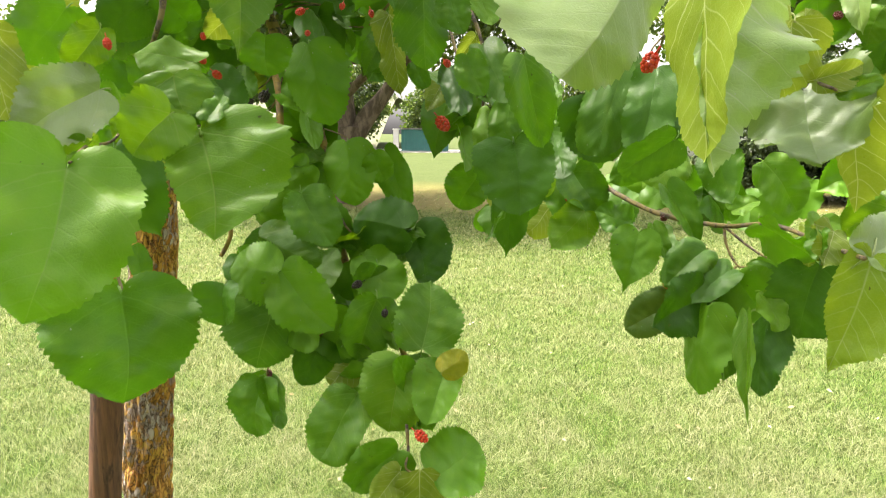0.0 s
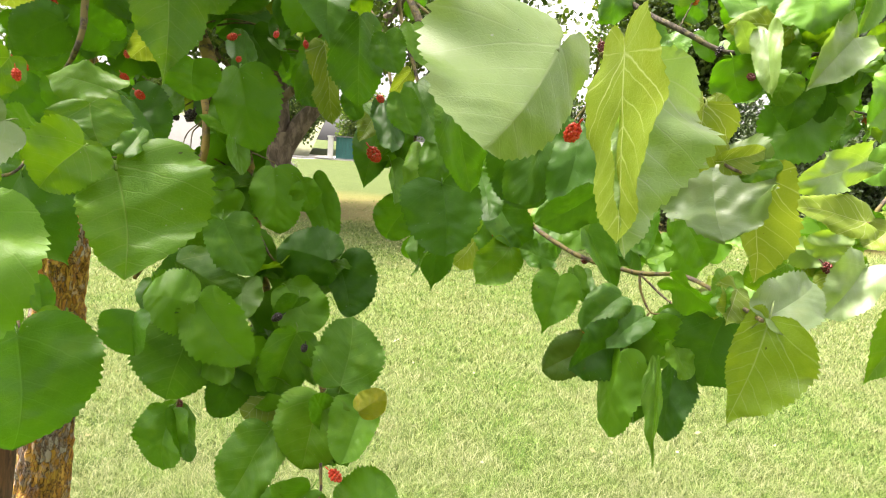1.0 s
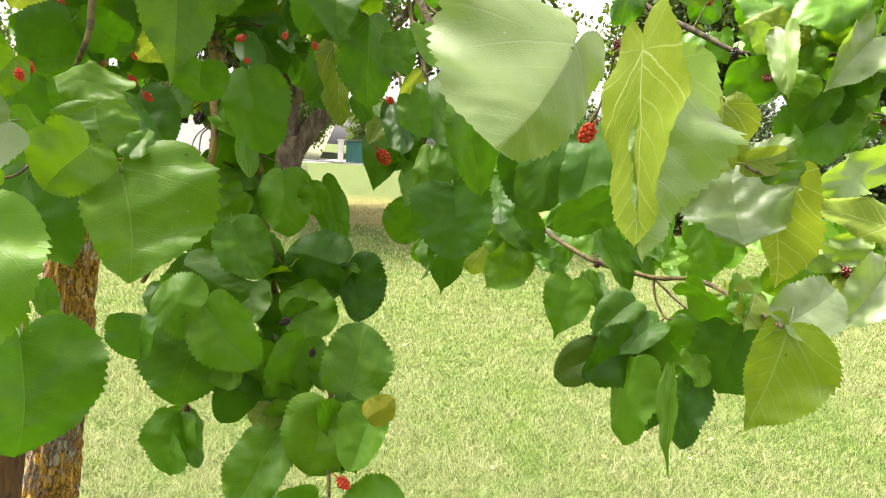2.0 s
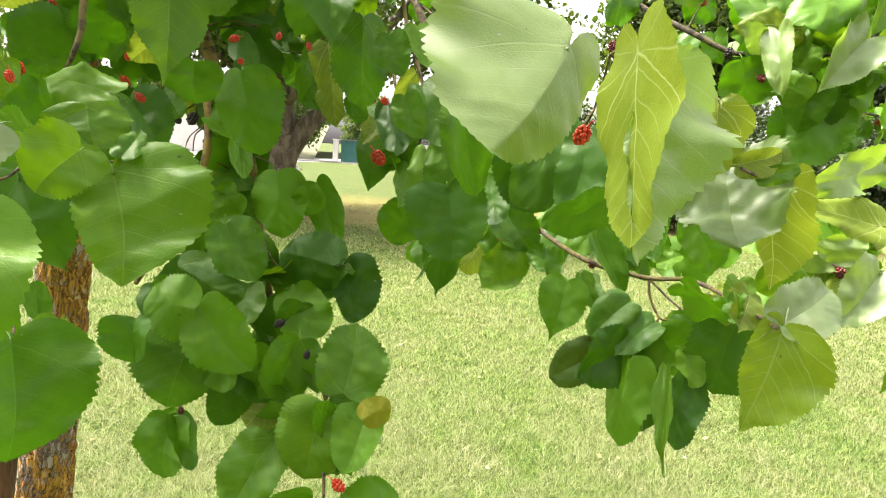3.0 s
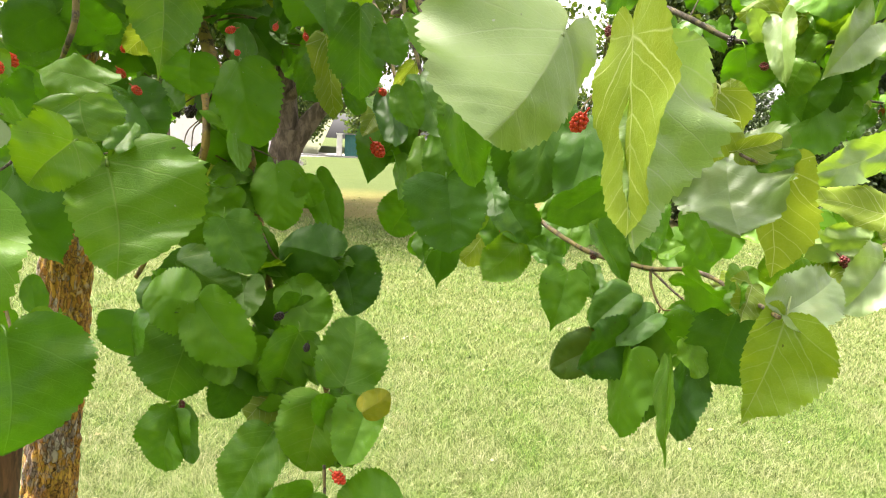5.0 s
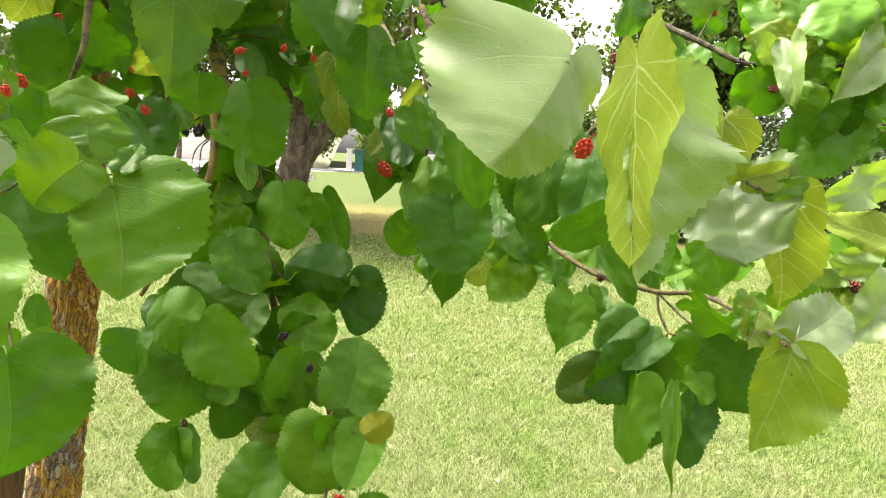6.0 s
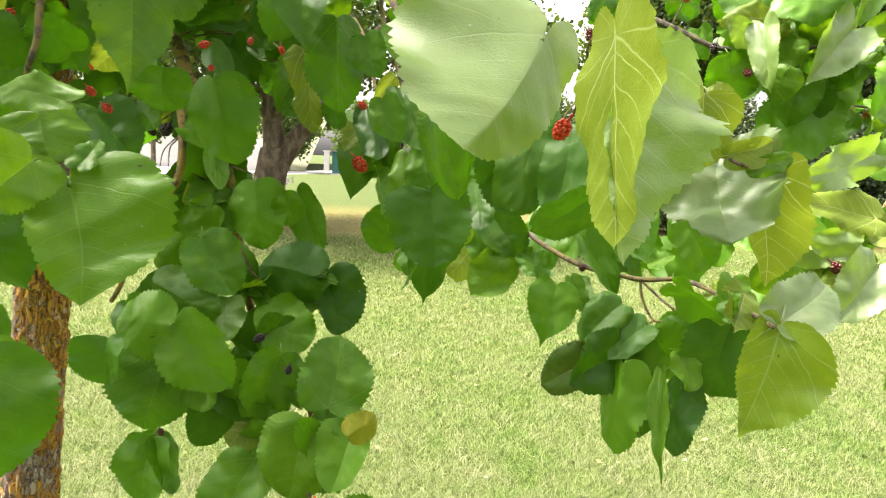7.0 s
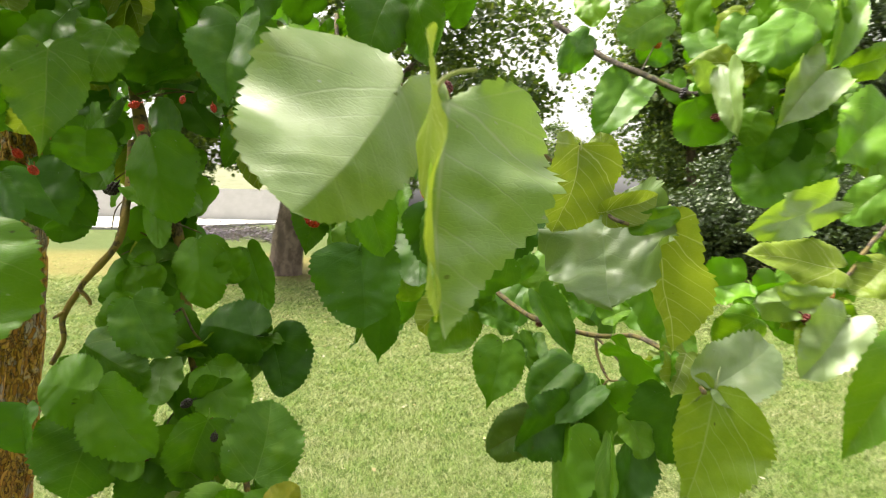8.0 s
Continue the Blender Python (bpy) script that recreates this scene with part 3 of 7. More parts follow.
def leaf_mesh(profile, fold, droop, wave, cup, seed, skew=0.0, steps=9, cols=7, teeth=1.0, halves=(1.0, 1.0), rumple=1.0, roll=0.0):
    """A toothed mulberry blade of length 1 and width about 1, with its stalk. The midrib lies along y; roll curls the margins."""
    rng = random.Random(seed)
    outline = smooth_path(PROFILES[profile], steps)
    n = len(outline)
    verts, faces, uvs = [], [], []
    p1, p2, p3 = rng.uniform(0, 6), rng.uniform(0, 6), rng.uniform(0, 6)
    curl = rng.uniform(-0.3, 0.3)
    drop = Vector((seed * 7.3, 0, 0))

    def lift(x, y, f):
        z = fold * (math.sqrt(x * x + 0.0005) - 0.022) - cup * x * x - droop * max(0, y - 0.2) ** 2
        z += wave * 0.050 * math.sin(9 * y + p1 + 2.0 * math.copysign(1, x)) * (abs(x) * 2) ** 1.8
        z += wave * 0.014 * math.sin(23 * y + p2 + math.copysign(1, x)) * f ** 4
        z += 0.066 * rumple * noise.noise(Vector((x * 2.5, y * 2.5, 0)) + drop) + 0.022 * rumple * noise.noise(Vector((x * 7, y * 7, 4)) + drop)
        z += skew * x * (0.4 + y) + curl * max(0, y - 0.65) ** 2 * 2 + roll * max(0, f - 0.55) ** 2 * abs(x) * 4
        # the blade swells a little between its side veins
        w = y - 0.72 * abs(x)
        return z - 0.0032 * math.cos(math.tau * 6.5 * w) * min(1, abs(x) * 8) * (1 - f ** 3)

    for sign in (-1, 1):
        first = len(verts)
        broad = rng.uniform(0.92, 1.08) * halves[(sign + 1) // 2]
        phase = rng.randrange(3)
        for j, q in enumerate(outline):
            s = j / (n - 1)
            rib = 0.985 * s ** 1.15
            tooth = (-0.020, 0.022, 0.052)[(j + phase) % 3] * (1 if 5 < j < n - 3 else 0) * rng.uniform(0.5, 1.25) * teeth
            lobe = 0.12 * noise.noise(Vector((s * 2.8, sign * 5.0, p3))) + 0.05 * noise.noise(Vector((s * 8, sign * 5.0, p3)))
            ex, ey = q.x * broad * (1 + lobe * min(1, s * 5, (1 - s) * 4)), q.y + lobe * 0.25 * min(1, s * 6, (1 - s) * 6)
            for k in range(cols + 1):
                f = k / cols
                x, y = ex * f * sign, rib * (1 - f) + ey * f
                bend = 0.07 * math.sin(y * 2.6 + p2)
                out = tooth if k == cols else 0.0
                x, y = x * (1 + out), y + out * 0.16 * min(1, s * 6, (1 - s) * 6)
                verts.append((x + bend * y, y, lift(x, y, f)))
                uvs.append((0.5 + 0.5 * x, y))
        for j in range(n - 1):
            for k in range(cols):
                i = first + j * (cols + 1) + k
                quad = (i, i + 1, i + cols + 2, i + cols + 1)
                faces.append(quad if sign > 0 else quad[::-1])
    # the stalk bends back from the blade
    sv, sf = tube([(0, 0.05, -0.004), (0, -0.03, -0.03), (0.01, -0.08, -0.10), (0.02, -0.10, -0.2)], 0.013, 0.010, 5, 3, 0.05)
    off = len(verts)
    verts += [tuple(v) for v in sv]
    uvs += [(0.5, 0.5)] * len(sv)
    faces += [tuple(i + off for i in f) for f in sf]
    me = bpy.data.meshes.new("leaf")
    me.from_pydata(verts, [], faces)
    layer = me.uv_layers.new(name="blade")
    index = np.empty(len(me.loops), np.int32)
    me.loops.foreach_get("vertex_index", index)
    layer.data.foreach_set("uv", np.array(uvs)[index].ravel())
    me.polygons.foreach_set("use_smooth", [True] * len(me.polygons))
    return me


SHAPES = {
    "flat": [leaf_mesh(("round", "heart", "round", "blunt", "heart")[k % 5], (0.10, 0.38, -0.22, 0.26, 0.05, 0.46, -0.12, 0.30, 0.18)[k % 9], 0.06 + 0.07 * (k % 6), 0.8 + 0.3 * (k % 5), 0.15, 100 + k, (0.18, -0.2, 0.06, -0.1, 0.24)[k % 5], roll=(0, -0.3, 0.25, -0.15)[k % 4]) for k in range(20)],
    "fold": [leaf_mesh("heart", 0.6, 0.16, 1.0, 0.2, 4, 0.1), leaf_mesh("round", 0.5, 0.26, 1.3, 0.1, 5, 0.2), leaf_mesh("heart", 0.65, 0.1, 1.3, 0.1, 14, -0.2), leaf_mesh("round", 0.7, 0.3, 1.0, 0.1, 15, 0.0)],
    "wavy": [leaf_mesh("round", 0.22, 0.12, 2.8, 0.1, 6, 0.1, 12), leaf_mesh("heart", 0.28, 0.08, 2.6, 0.1, 8, -0.12, 12), leaf_mesh("heart", -0.25, 0.2, 2.6, 0.1, 28, 0.12, 12)],
    "roof": [leaf_mesh("heart", -0.42, 0.16, 1.3, 0.1, 16, 0.1), leaf_mesh("round", -0.36, 0.12, 1.4, 0.1, 17, 0.06)],
    "deep": [leaf_mesh("deep", 0.34, 0.18, 1.6, 0.25, 18, 0.1, 10, 10, 0.85)],
    "lopsided": [leaf_mesh("deep", 0.34, 0.18, 1.6, 0.15, 21, -0.05, 10, 10, 0.85, (1.22, 0.62))],
    "taper": [leaf_mesh("long", 0.36, 0.10, 1.6, 0.15, 24, -0.05, 9, 10, 1.0, (1.30, 0.55))],
    "deep_fold": [leaf_mesh("deep", 0.05, 0.02, 0.8, 0.0, 19, 0.0, 10, 9, 0.9, (1.0, 1.0), 0.35)],
    "half": [leaf_mesh("long", 0.12, 0.06, 2.2, 0.15, 22, 0.0, 9, 12, 1.3, (1.0, 0.10), 1.5)],
    "deep_roof": [leaf_mesh("ear", -0.50, 0.14, 1.2, 0.05, 20, 0.04, 10, 10, 0.9, (0.62, 1.3), 0.45)],
    "crumple": [leaf_mesh("kidney", 0.30, 0.1, 3.6, 0.1, 37, 0.1, 9, 10, 1.2, (1.0, 1.0), 1.6)],
    "plain": [leaf_mesh("round", 0.34, 0.25, 1.3, 0.1, 41, 0.08, 9, 8, 1.3), leaf_mesh("round", -0.28, 0.30, 1.2, 0.1, 42, -0.05, 9, 8, 1.3)],
    "droop": [leaf_mesh("heart", 0.2, 0.5, 1.0, 0.2, 9, 0.1)],
    "kidney": [leaf_mesh("kidney", 0.36, 0.3, 1.3, 0.2, 31, 0.08, 9, 8, 1.3), leaf_mesh("kidney", -0.34, 0.3, 1.3, 0.2, 32, -0.1, 9, 8, 1.3)],
    "drip": [leaf_mesh("drip", 0.30, 0.2, 1.2, 0.15, 33, 0.05), leaf_mesh("drip", 0.42, 0.3, 1.3, 0.15, 34, -0.1)],
    "bean": [leaf_mesh("kidney", 0.16, 0.2, 1.0, 0.2, 35, 0.06, 9, 8, 1.0, (1.15, 0.5))],
}
FAR_SHAPES = [leaf_mesh("round", -0.2, 0.24, 1.2, 0.25, 61, 0.05, 4, 4), leaf_mesh("heart", 0.45, 0.18, 0.8, 0.2, 62, -0.08, 4, 4), leaf_mesh("blunt", 0.06, 0.1, 1.2, 0.2, 63, 0.05, 4, 4)]
LEAF_BLADES = {}
turn_of = random.Random(11)


def blade_pose(base, tip, width, twist):
    base, tip = Vector(base), Vector(tip)
    along = (tip - base).normalized()
    up = Vector((0, 0, 1)) if abs(along.z) < 0.985 else Vector((0, -1, 0))
    normal = (up - along * up.dot(along)).normalized()
    side = along.cross(normal)
    a = radians(twist)
    normal = normal * math.cos(a) + side * math.sin(a)
    side = along.cross(normal)
    length = (tip - base).length
    return Matrix.Translation(base - TREE) @ Matrix((side, along, normal)).transposed().to_4x4() @ Matrix.Diagonal((width, length, (width + length) / 2, 1))


def leaf(parent, base, tip, width, twist, shape, mat, pick=None):
    """A leaf hung from its base point to its tip; twist turns the blade about its midrib."""
    kind = turn_of.randrange(len(SHAPES[shape])) if pick is None else pick
    key = (shape, kind, mat.name)
    if key not in LEAF_BLADES:
        me = SHAPES[shape][kind].copy()
        me.materials.append(mat)
        LEAF_BLADES[key] = me
    ob = new("leaf", LEAF_BLADES[key])
    ob.parent = parent
    ob.matrix_basis = blade_pose(base, tip, width, twist)
    return ob


def foliage(parent, rows, label):
    """The leaves deeper in the crown, joined: rows of base, tip, width, twist, material."""
    mats = [MATURE, YOUNG, FRESH]
    verts, faces, uvs, slots, tones, off = [], [], [], [], [], 0
    for base, tip, width, twist, mat in rows:
        me = FAR_SHAPES[turn_of.randrange(3)]
        co = np.empty(len(me.vertices) * 3)
        me.vertices.foreach_get("co", co)
        m = np.array(blade_pose(base, tip, width, twist))
        verts.append(co.reshape(-1, 3) @ m[:3, :3].T + m[:3, 3])
        faces += [tuple(k + off for k in p.vertices) for p in me.polygons]
        uv = np.empty(len(me.loops) * 2)
        me.uv_layers[0].data.foreach_get("uv", uv)
        uvs.append(uv)
        slots += [mats.index(mat)] * len(me.polygons)
        tones += [turn_of.random()] * len(me.polygons)
        off += len(me.vertices)
    me = bpy.data.meshes.new("foliage")
    me.from_pydata(np.concatenate(verts), [], faces)
    for mat in mats:
        me.materials.append(mat)
    me.uv_layers.new(name="blade").data.foreach_set("uv", np.concatenate(uvs))
    me.polygons.foreach_set("material_index", slots)
    me.attributes.new("tone", "FLOAT", "FACE").data.foreach_set("value", tones)
    me.polygons.foreach_set("use_smooth", [True] * len(slots))
    ob = new("foliage", me)
    ob.parent = parent
    return tagged(ob, label, kind="stuff")


def branch(points, r0, r1, mat=TWIG):
    v, f = tube([Vector(p) - TREE for p in points], r0, r1, 9, 8, 0.16, len(points))
    return mesh_object("branch", v, f, mat, mulberry_tree, True)


def twig(parent, points, r0, r1, mat=TWIG):
    v, f = tube([Vector(p) - TREE for p in points], r0, r1, 7, 7, 0.18, r0 * 1000)
    return mesh_object("twig", v, f, mat, parent, True)


def berry_mesh():
    """A mulberry: small drupelets packed round a core, with a stub of stalk."""
    bm = bmesh.new()
    rng = random.Random(4)
    for ring, (z, r, n) in enumerate(((-0.42, 0.16, 4), (-0.24, 0.27, 7), (0.0, 0.31, 8), (0.24, 0.26, 7), (0.42, 0.14, 4), (0.5, 0.0, 1))):
        for k in range(n):
            a = math.tau * (k + 0.5 * (ring % 2)) / n
            bmesh.ops.create_icosphere(bm, subdivisions=1, radius=0.135 * rng.uniform(0.85, 1.15), matrix=Matrix.Translation((r * math.cos(a), r * math.sin(a), z)))
    bmesh.ops.create_cone(bm, cap_ends=True, segments=6, radius1=0.05, radius2=0.04, depth=0.5, matrix=Matrix.Translation((0, 0, -0.7)))
    me = bpy.data.meshes.new("berry")
    bm.to_mesh(me)
    bm.free()
    me.polygons.foreach_set("use_smooth", [True] * len(me.polygons))
    return me


BERRY = berry_mesh()
BERRIES = {}
berry_turn = random.Random(21)


def berry(parent, place, length, mat):
    if mat.name not in BERRIES:
        me = BERRY.copy()
        me.materials.append(mat)
        BERRIES[mat.name] = me
    ob = new("berry", BERRIES[mat.name])
    ob.parent = parent
    ob.matrix_basis = pose(*(Vector(place) - TREE), berry_turn.uniform(120, 240), berry_turn.uniform(-60, 60), berry_turn.uniform(0, 360)) @ Matrix.Scale(length, 4)
    return ob


BACK_LEAVES = []


def behind(base, tip, width, twist, mat=MATURE):
    """A leaf of the joined foliage deeper in the crown."""
    BACK_LEAVES.append((base, tip, width, twist, mat))


# ==== foliage ====
# twigs and boughs
right = branch([(0.264, 1.635, 1.484), (0.341, 1.581, 1.444), (0.377, 1.456, 1.409), (0.431, 1.298, 1.382), (0.509, 1.199, 1.376), (0.555, 1.121, 1.390), (0.572, 0.987, 1.379), (0.525, 0.819, 1.390)], 0.006, 0.003)
twig(right, [(0.509, 1.199, 1.376), (0.512, 1.187, 1.342), (0.523, 1.162, 1.312), (0.540, 1.151, 1.312)], 0.003, 0.0016)
twig(right, [(0.523, 1.162, 1.312), (0.494, 1.149, 1.280), (0.473, 1.126, 1.253), (0.463, 1.095, 1.242)], 0.0018, 0.0012)
twig(right, [(0.509, 1.199, 1.376), (0.538, 1.136, 1.343), (0.559, 1.083, 1.334), (0.606, 1.060, 1.334)], 0.0024, 0.0015)
upper = branch([(0.572, 1.953, 2.103), (0.669, 1.835, 1.992), (0.739, 1.713, 1.922), (0.819, 1.640, 1.865), (0.872, 1.587, 1.857), (0.949, 1.557, 1.846), (1.031, 1.556, 1.865), (1.179, 1.587, 1.883)], 0.0085, 0.0035, DARK_TWIG)
twig(upper, [(1.037, 1.647, 1.828), (1.098, 1.637, 1.778), (1.193, 1.653, 1.749), (1.308, 1.683, 1.748)], 0.0042, 0.0028, DARK_TWIG)
twig(upper, [(0.739, 1.713, 1.922), (0.768, 1.742, 1.970), (0.799, 1.781, 2.013)], 0.0024, 0.0014, DARK_TWIG)
outer = branch([(1.255, 1.462, 1.630), (1.092, 1.360, 1.537), (1.011, 1.308, 1.475), (0.952, 1.287, 1.444), (0.916, 1.275, 1.404), (0.961, 1.264, 1.397)], 0.005, 0.0022)
near = branch([(0.283, 1.082, 1.589), (0.305, 0.986, 1.631), (0.271, 0.811, 1.673), (0.228, 0.652, 1.674), (0.217, 0.560, 1.660)], 0.0018, 0.0012)
twig(near, [(0.266, 0.788, 1.652), (0.237, 0.726, 1.628), (0.222, 0.695, 1.616), (0.217, 0.684, 1.606)], 0.001, 0.0009)
twig(near, [(0.228, 0.652, 1.674), (0.319, 0.744, 1.641), (0.368, 0.736, 1.602), (0.365, 0.652, 1.580), (0.397, 0.669, 1.573)], 0.0022, 0.0014)
hanging = branch([(-0.479, 1.687, 1.948), (-0.434, 1.618, 1.850), (-0.363, 1.492, 1.732), (-0.281, 1.386, 1.601), (-0.249, 1.383, 1.515), (-0.222, 1.353, 1.385), (-0.181, 1.281, 1.268), (-0.101, 1.183, 1.201), (-0.057, 1.150, 1.129), (-0.057, 1.095, 1.034)], 0.016, 0.0040, LICHENED)
twig(hanging, [(-0.043, 1.006, 1.076), (-0.039, 0.989, 1.038), (-0.040, 0.974, 1.015), (0.002, 0.973, 1.003)], 0.0026, 0.0015)
twig(hanging, [(-0.206, 1.280, 1.396), (-0.170, 1.271, 1.342), (-0.112, 1.297, 1.326), (-0.067, 1.268, 1.365)], 0.0022, 0.0014)
twig(hanging, [(-0.206, 1.280, 1.396), (-0.273, 1.266, 1.352), (-0.332, 1.257, 1.341), (-0.312, 1.175, 1.287), (-0.275, 1.108, 1.272), (-0.320, 1.178, 1.082)], 0.0024, 0.0013)
twig(hanging, [(-0.181, 1.281, 1.268), (-0.208, 1.245, 1.220), (-0.218, 1.175, 1.174)], 0.0016, 0.0011)
twig(hanging, [(-0.280, 1.373, 1.507), (-0.336, 1.358, 1.531), (-0.356, 1.354, 1.498)], 0.002, 0.0012)
twig(hanging, [(-0.241, 1.344, 1.544), (-0.191, 1.339, 1.526)], 0.002, 0.0012)
twig(hanging, [(-0.372, 1.464, 1.699), (-0.317, 1.318, 1.585), (-0.317, 1.282, 1.510), (-0.366, 1.290, 1.454), (-0.386, 1.289, 1.428), (-0.416, 1.286, 1.373), (-0.413, 1.283, 1.333), (-0.434, 1.281, 1.292)], 0.0075, 0.0046, LICHENED)
twig(hanging, [(-0.389, 1.288, 1.426), (-0.370, 1.284, 1.408), (-0.366, 1.283, 1.398)], 0.0042, 0.0028, LICHENED)
twig(hanging, [(-0.410, 1.284, 1.385), (-0.430, 1.282, 1.374)], 0.0040, 0.0026, LICHENED)
twig(hanging, [(-0.387, 1.523, 1.804), (-0.336, 1.544, 1.821), (-0.287, 1.574, 1.821)], 0.0024, 0.0012)
left = branch([(-0.364, 0.962, 1.794), (-0.359, 0.932, 1.726), (-0.355, 0.917, 1.690), (-0.370, 0.924, 1.659), (-0.464, 1.077, 1.635), (-0.498, 1.123, 1.594)], 0.0055, 0.0018)
twig(left, [(-0.462, 1.035, 1.571), (-0.350, 0.765, 1.525), (-0.323, 0.663, 1.519), (-0.273, 0.551, 1.508)], 0.0017, 0.0013)
twig(left, [(-0.457, 1.031, 1.550), (-0.333, 0.869, 1.534), (-0.262, 0.796, 1.541)], 0.0014, 0.0011)
twig(left, [(-0.418, 0.838, 1.489), (-0.388, 0.804, 1.410), (-0.367, 0.777, 1.369), (-0.349, 0.754, 1.351)], 0.0024, 0.0015)
middle = branch([(0.013, 1.617, 2.008), (0.038, 1.487, 1.838), (0.080, 1.359, 1.691), (0.080, 1.448, 1.582), (0.047, 1.464, 1.532), (0.006, 1.502, 1.555)], 0.005, 0.0015)
twig(middle, [(0.080, 1.359, 1.691), (0.125, 1.295, 1.628), (0.145, 1.250, 1.538), (0.134, 1.240, 1.466), (0.136, 1.295, 1.405)], 0.003, 0.0015)
twig(middle, [(0.125, 1.295, 1.628), (0.196, 1.231, 1.572), (0.241, 1.126, 1.591), (0.301, 1.123, 1.591), (0.370, 1.120, 1.595)], 0.003, 0.0015)
twig(middle, [(0.219, 1.677, 1.768), (0.246, 1.673, 1.594), (0.273, 1.698, 1.480)], 0.008, 0.006)
top = branch([(-0.257, 2.030, 2.100), (-0.091, 1.843, 1.963), (-0.020, 1.718, 1.860), (-0.002, 1.658, 1.814), (0.029, 1.479, 1.686)], 0.011, 0.003)
twig(top, [(-0.010, 2.075, 2.134), (0.054, 1.944, 1.983), (0.099, 1.877, 1.899), (0.183, 1.810, 1.837), (0.220, 1.693, 1.770)], 0.012, 0.008)
twig(top, [(0.054, 1.944, 1.983), (0.136, 1.878, 1.917), (0.229, 1.830, 1.844)], 0.006, 0.003)
twig(top, [(-0.371, 1.570, 1.809), (-0.325, 1.581, 1.821), (-0.267, 1.598, 1.822)], 0.0024, 0.0013)
twig(top, [(-0.020, 1.718, 1.860), (-0.094, 1.506, 1.831), (-0.162, 1.501, 1.767), (-0.220, 1.557, 1.770)], 0.004, 0.0015)
twig(hanging, [(-0.363, 1.492, 1.732), (-0.371, 1.461, 1.655), (-0.403, 1.459, 1.624), (-0.431, 1.479, 1.605)], 0.0022, 0.0011)
twig(hanging, [(-0.343, 1.462, 1.669), (-0.358, 1.432, 1.597), (-0.376, 1.429, 1.571), (-0.378, 1.422, 1.527)], 0.002, 0.0011)
twig(hanging, [(-0.358, 1.432, 1.597), (-0.391, 1.439, 1.567), (-0.399, 1.434, 1.526)], 0.0014, 0.001)
twig(hanging, [(-0.289, 1.418, 1.602), (-0.319, 1.410, 1.532), (-0.334, 1.406, 1.497), (-0.363, 1.394, 1.478)], 0.0018, 0.0011)
twig(hanging, [(-0.334, 1.406, 1.497), (-0.293, 1.403, 1.489), (-0.264, 1.401, 1.484)], 0.0014, 0.001)
twig(hanging, [(-0.671, 1.822, 1.716), (-0.618, 1.796, 1.704), (-0.560, 1.757, 1.670)], 0.002, 0.0012)
twig(top, [(-0.020, 1.718, 1.860), (-0.081, 1.659, 1.795), (-0.181, 1.629, 1.765), (-0.256, 1.613, 1.776), (-0.292, 1.611, 1.747)], 0.0026, 0.0012)
twig(top, [(-0.181, 1.629, 1.765), (-0.206, 1.614, 1.805), (-0.198, 1.619, 1.844)], 0.0016, 0.001)
twig(top, [(-0.267, 1.598, 1.822), (-0.240, 1.592, 1.786), (-0.253, 1.607, 1.738)], 0.0014, 0.001)
twig(middle, [(0.038, 1.487, 1.838), (0.090, 1.530, 1.790), (0.141, 1.558, 1.786)], 0.002, 0.0012)
twig(middle, [(0.080, 1.359, 1.691), (0.069, 1.433, 1.617), (0.080, 1.448, 1.582), (0.073, 1.445, 1.558)], 0.0018, 0.0011)

# leaves of the near branch
leaf(near, (0.191, 0.658, 1.679), (0.125, 0.591, 1.578), 0.154, -59, "deep_roof", PALE, 0)
leaf(near, (0.216, 0.548, 1.660), (0.219, 0.525, 1.515), 0.135, 88, "deep_fold", YOUNG, 0)
# this blade's backlit look comes from the lighter colour of LIT
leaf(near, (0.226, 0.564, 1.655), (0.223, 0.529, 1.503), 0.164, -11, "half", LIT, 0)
leaf(near, (0.374, 0.704, 1.578), (0.361, 0.630, 1.509), 0.101, 21, "crumple", SILVER, 0)
leaf(near, (0.411, 0.677, 1.573), (0.439, 0.718, 1.455), 0.072, -153, "roof", YOUNG, 0)
leaf(near, (0.341, 0.664, 1.639), (0.324, 0.660, 1.566), 0.070, -95, "fold", YOUNG, 1)
leaf(near, (0.362, 0.660, 1.585), (0.408, 0.659, 1.600), 0.029, 100, "fold", YOUNG, 0)
leaf(near, (0.380, 0.658, 1.573), (0.425, 0.657, 1.585), 0.020, 84, "flat", FRESH, 3)
leaf(near, (0.367, 0.692, 1.619), (0.362, 0.694, 1.654), 0.030, -16, "wavy", YOUNG, 0)

# leaves of the right branch
leaf(right, (0.349, 1.161, 1.368), (0.318, 1.137, 1.265), 0.086, -27, "drip", MATURE, 0)
leaf(right, (0.361, 1.168, 1.365), (0.374, 1.150, 1.327), 0.042, 30, "flat", MATURE, 6)
leaf(right, (0.377, 1.181, 1.379), (0.403, 1.160, 1.321), 0.035, 36, "plain", FULL, 0)
leaf(right, (0.458, 1.140, 1.342), (0.378, 1.105, 1.296), 0.068, -35, "flat", MATURE, 5)
leaf(right, (0.491, 1.114, 1.314), (0.415, 1.080, 1.275), 0.064, -28, "droop", DEEP)
leaf(right, (0.450, 1.109, 1.267), (0.358, 1.074, 1.226), 0.096, -70, "flat", DEEP, 19)
leaf(right, (0.408, 1.118, 1.249), (0.317, 1.100, 1.223), 0.076, -44, "flat", SPENT, 5)
leaf(right, (0.446, 1.076, 1.260), (0.417, 1.046, 1.119), 0.087, 8, "plain", MATURE, 1)
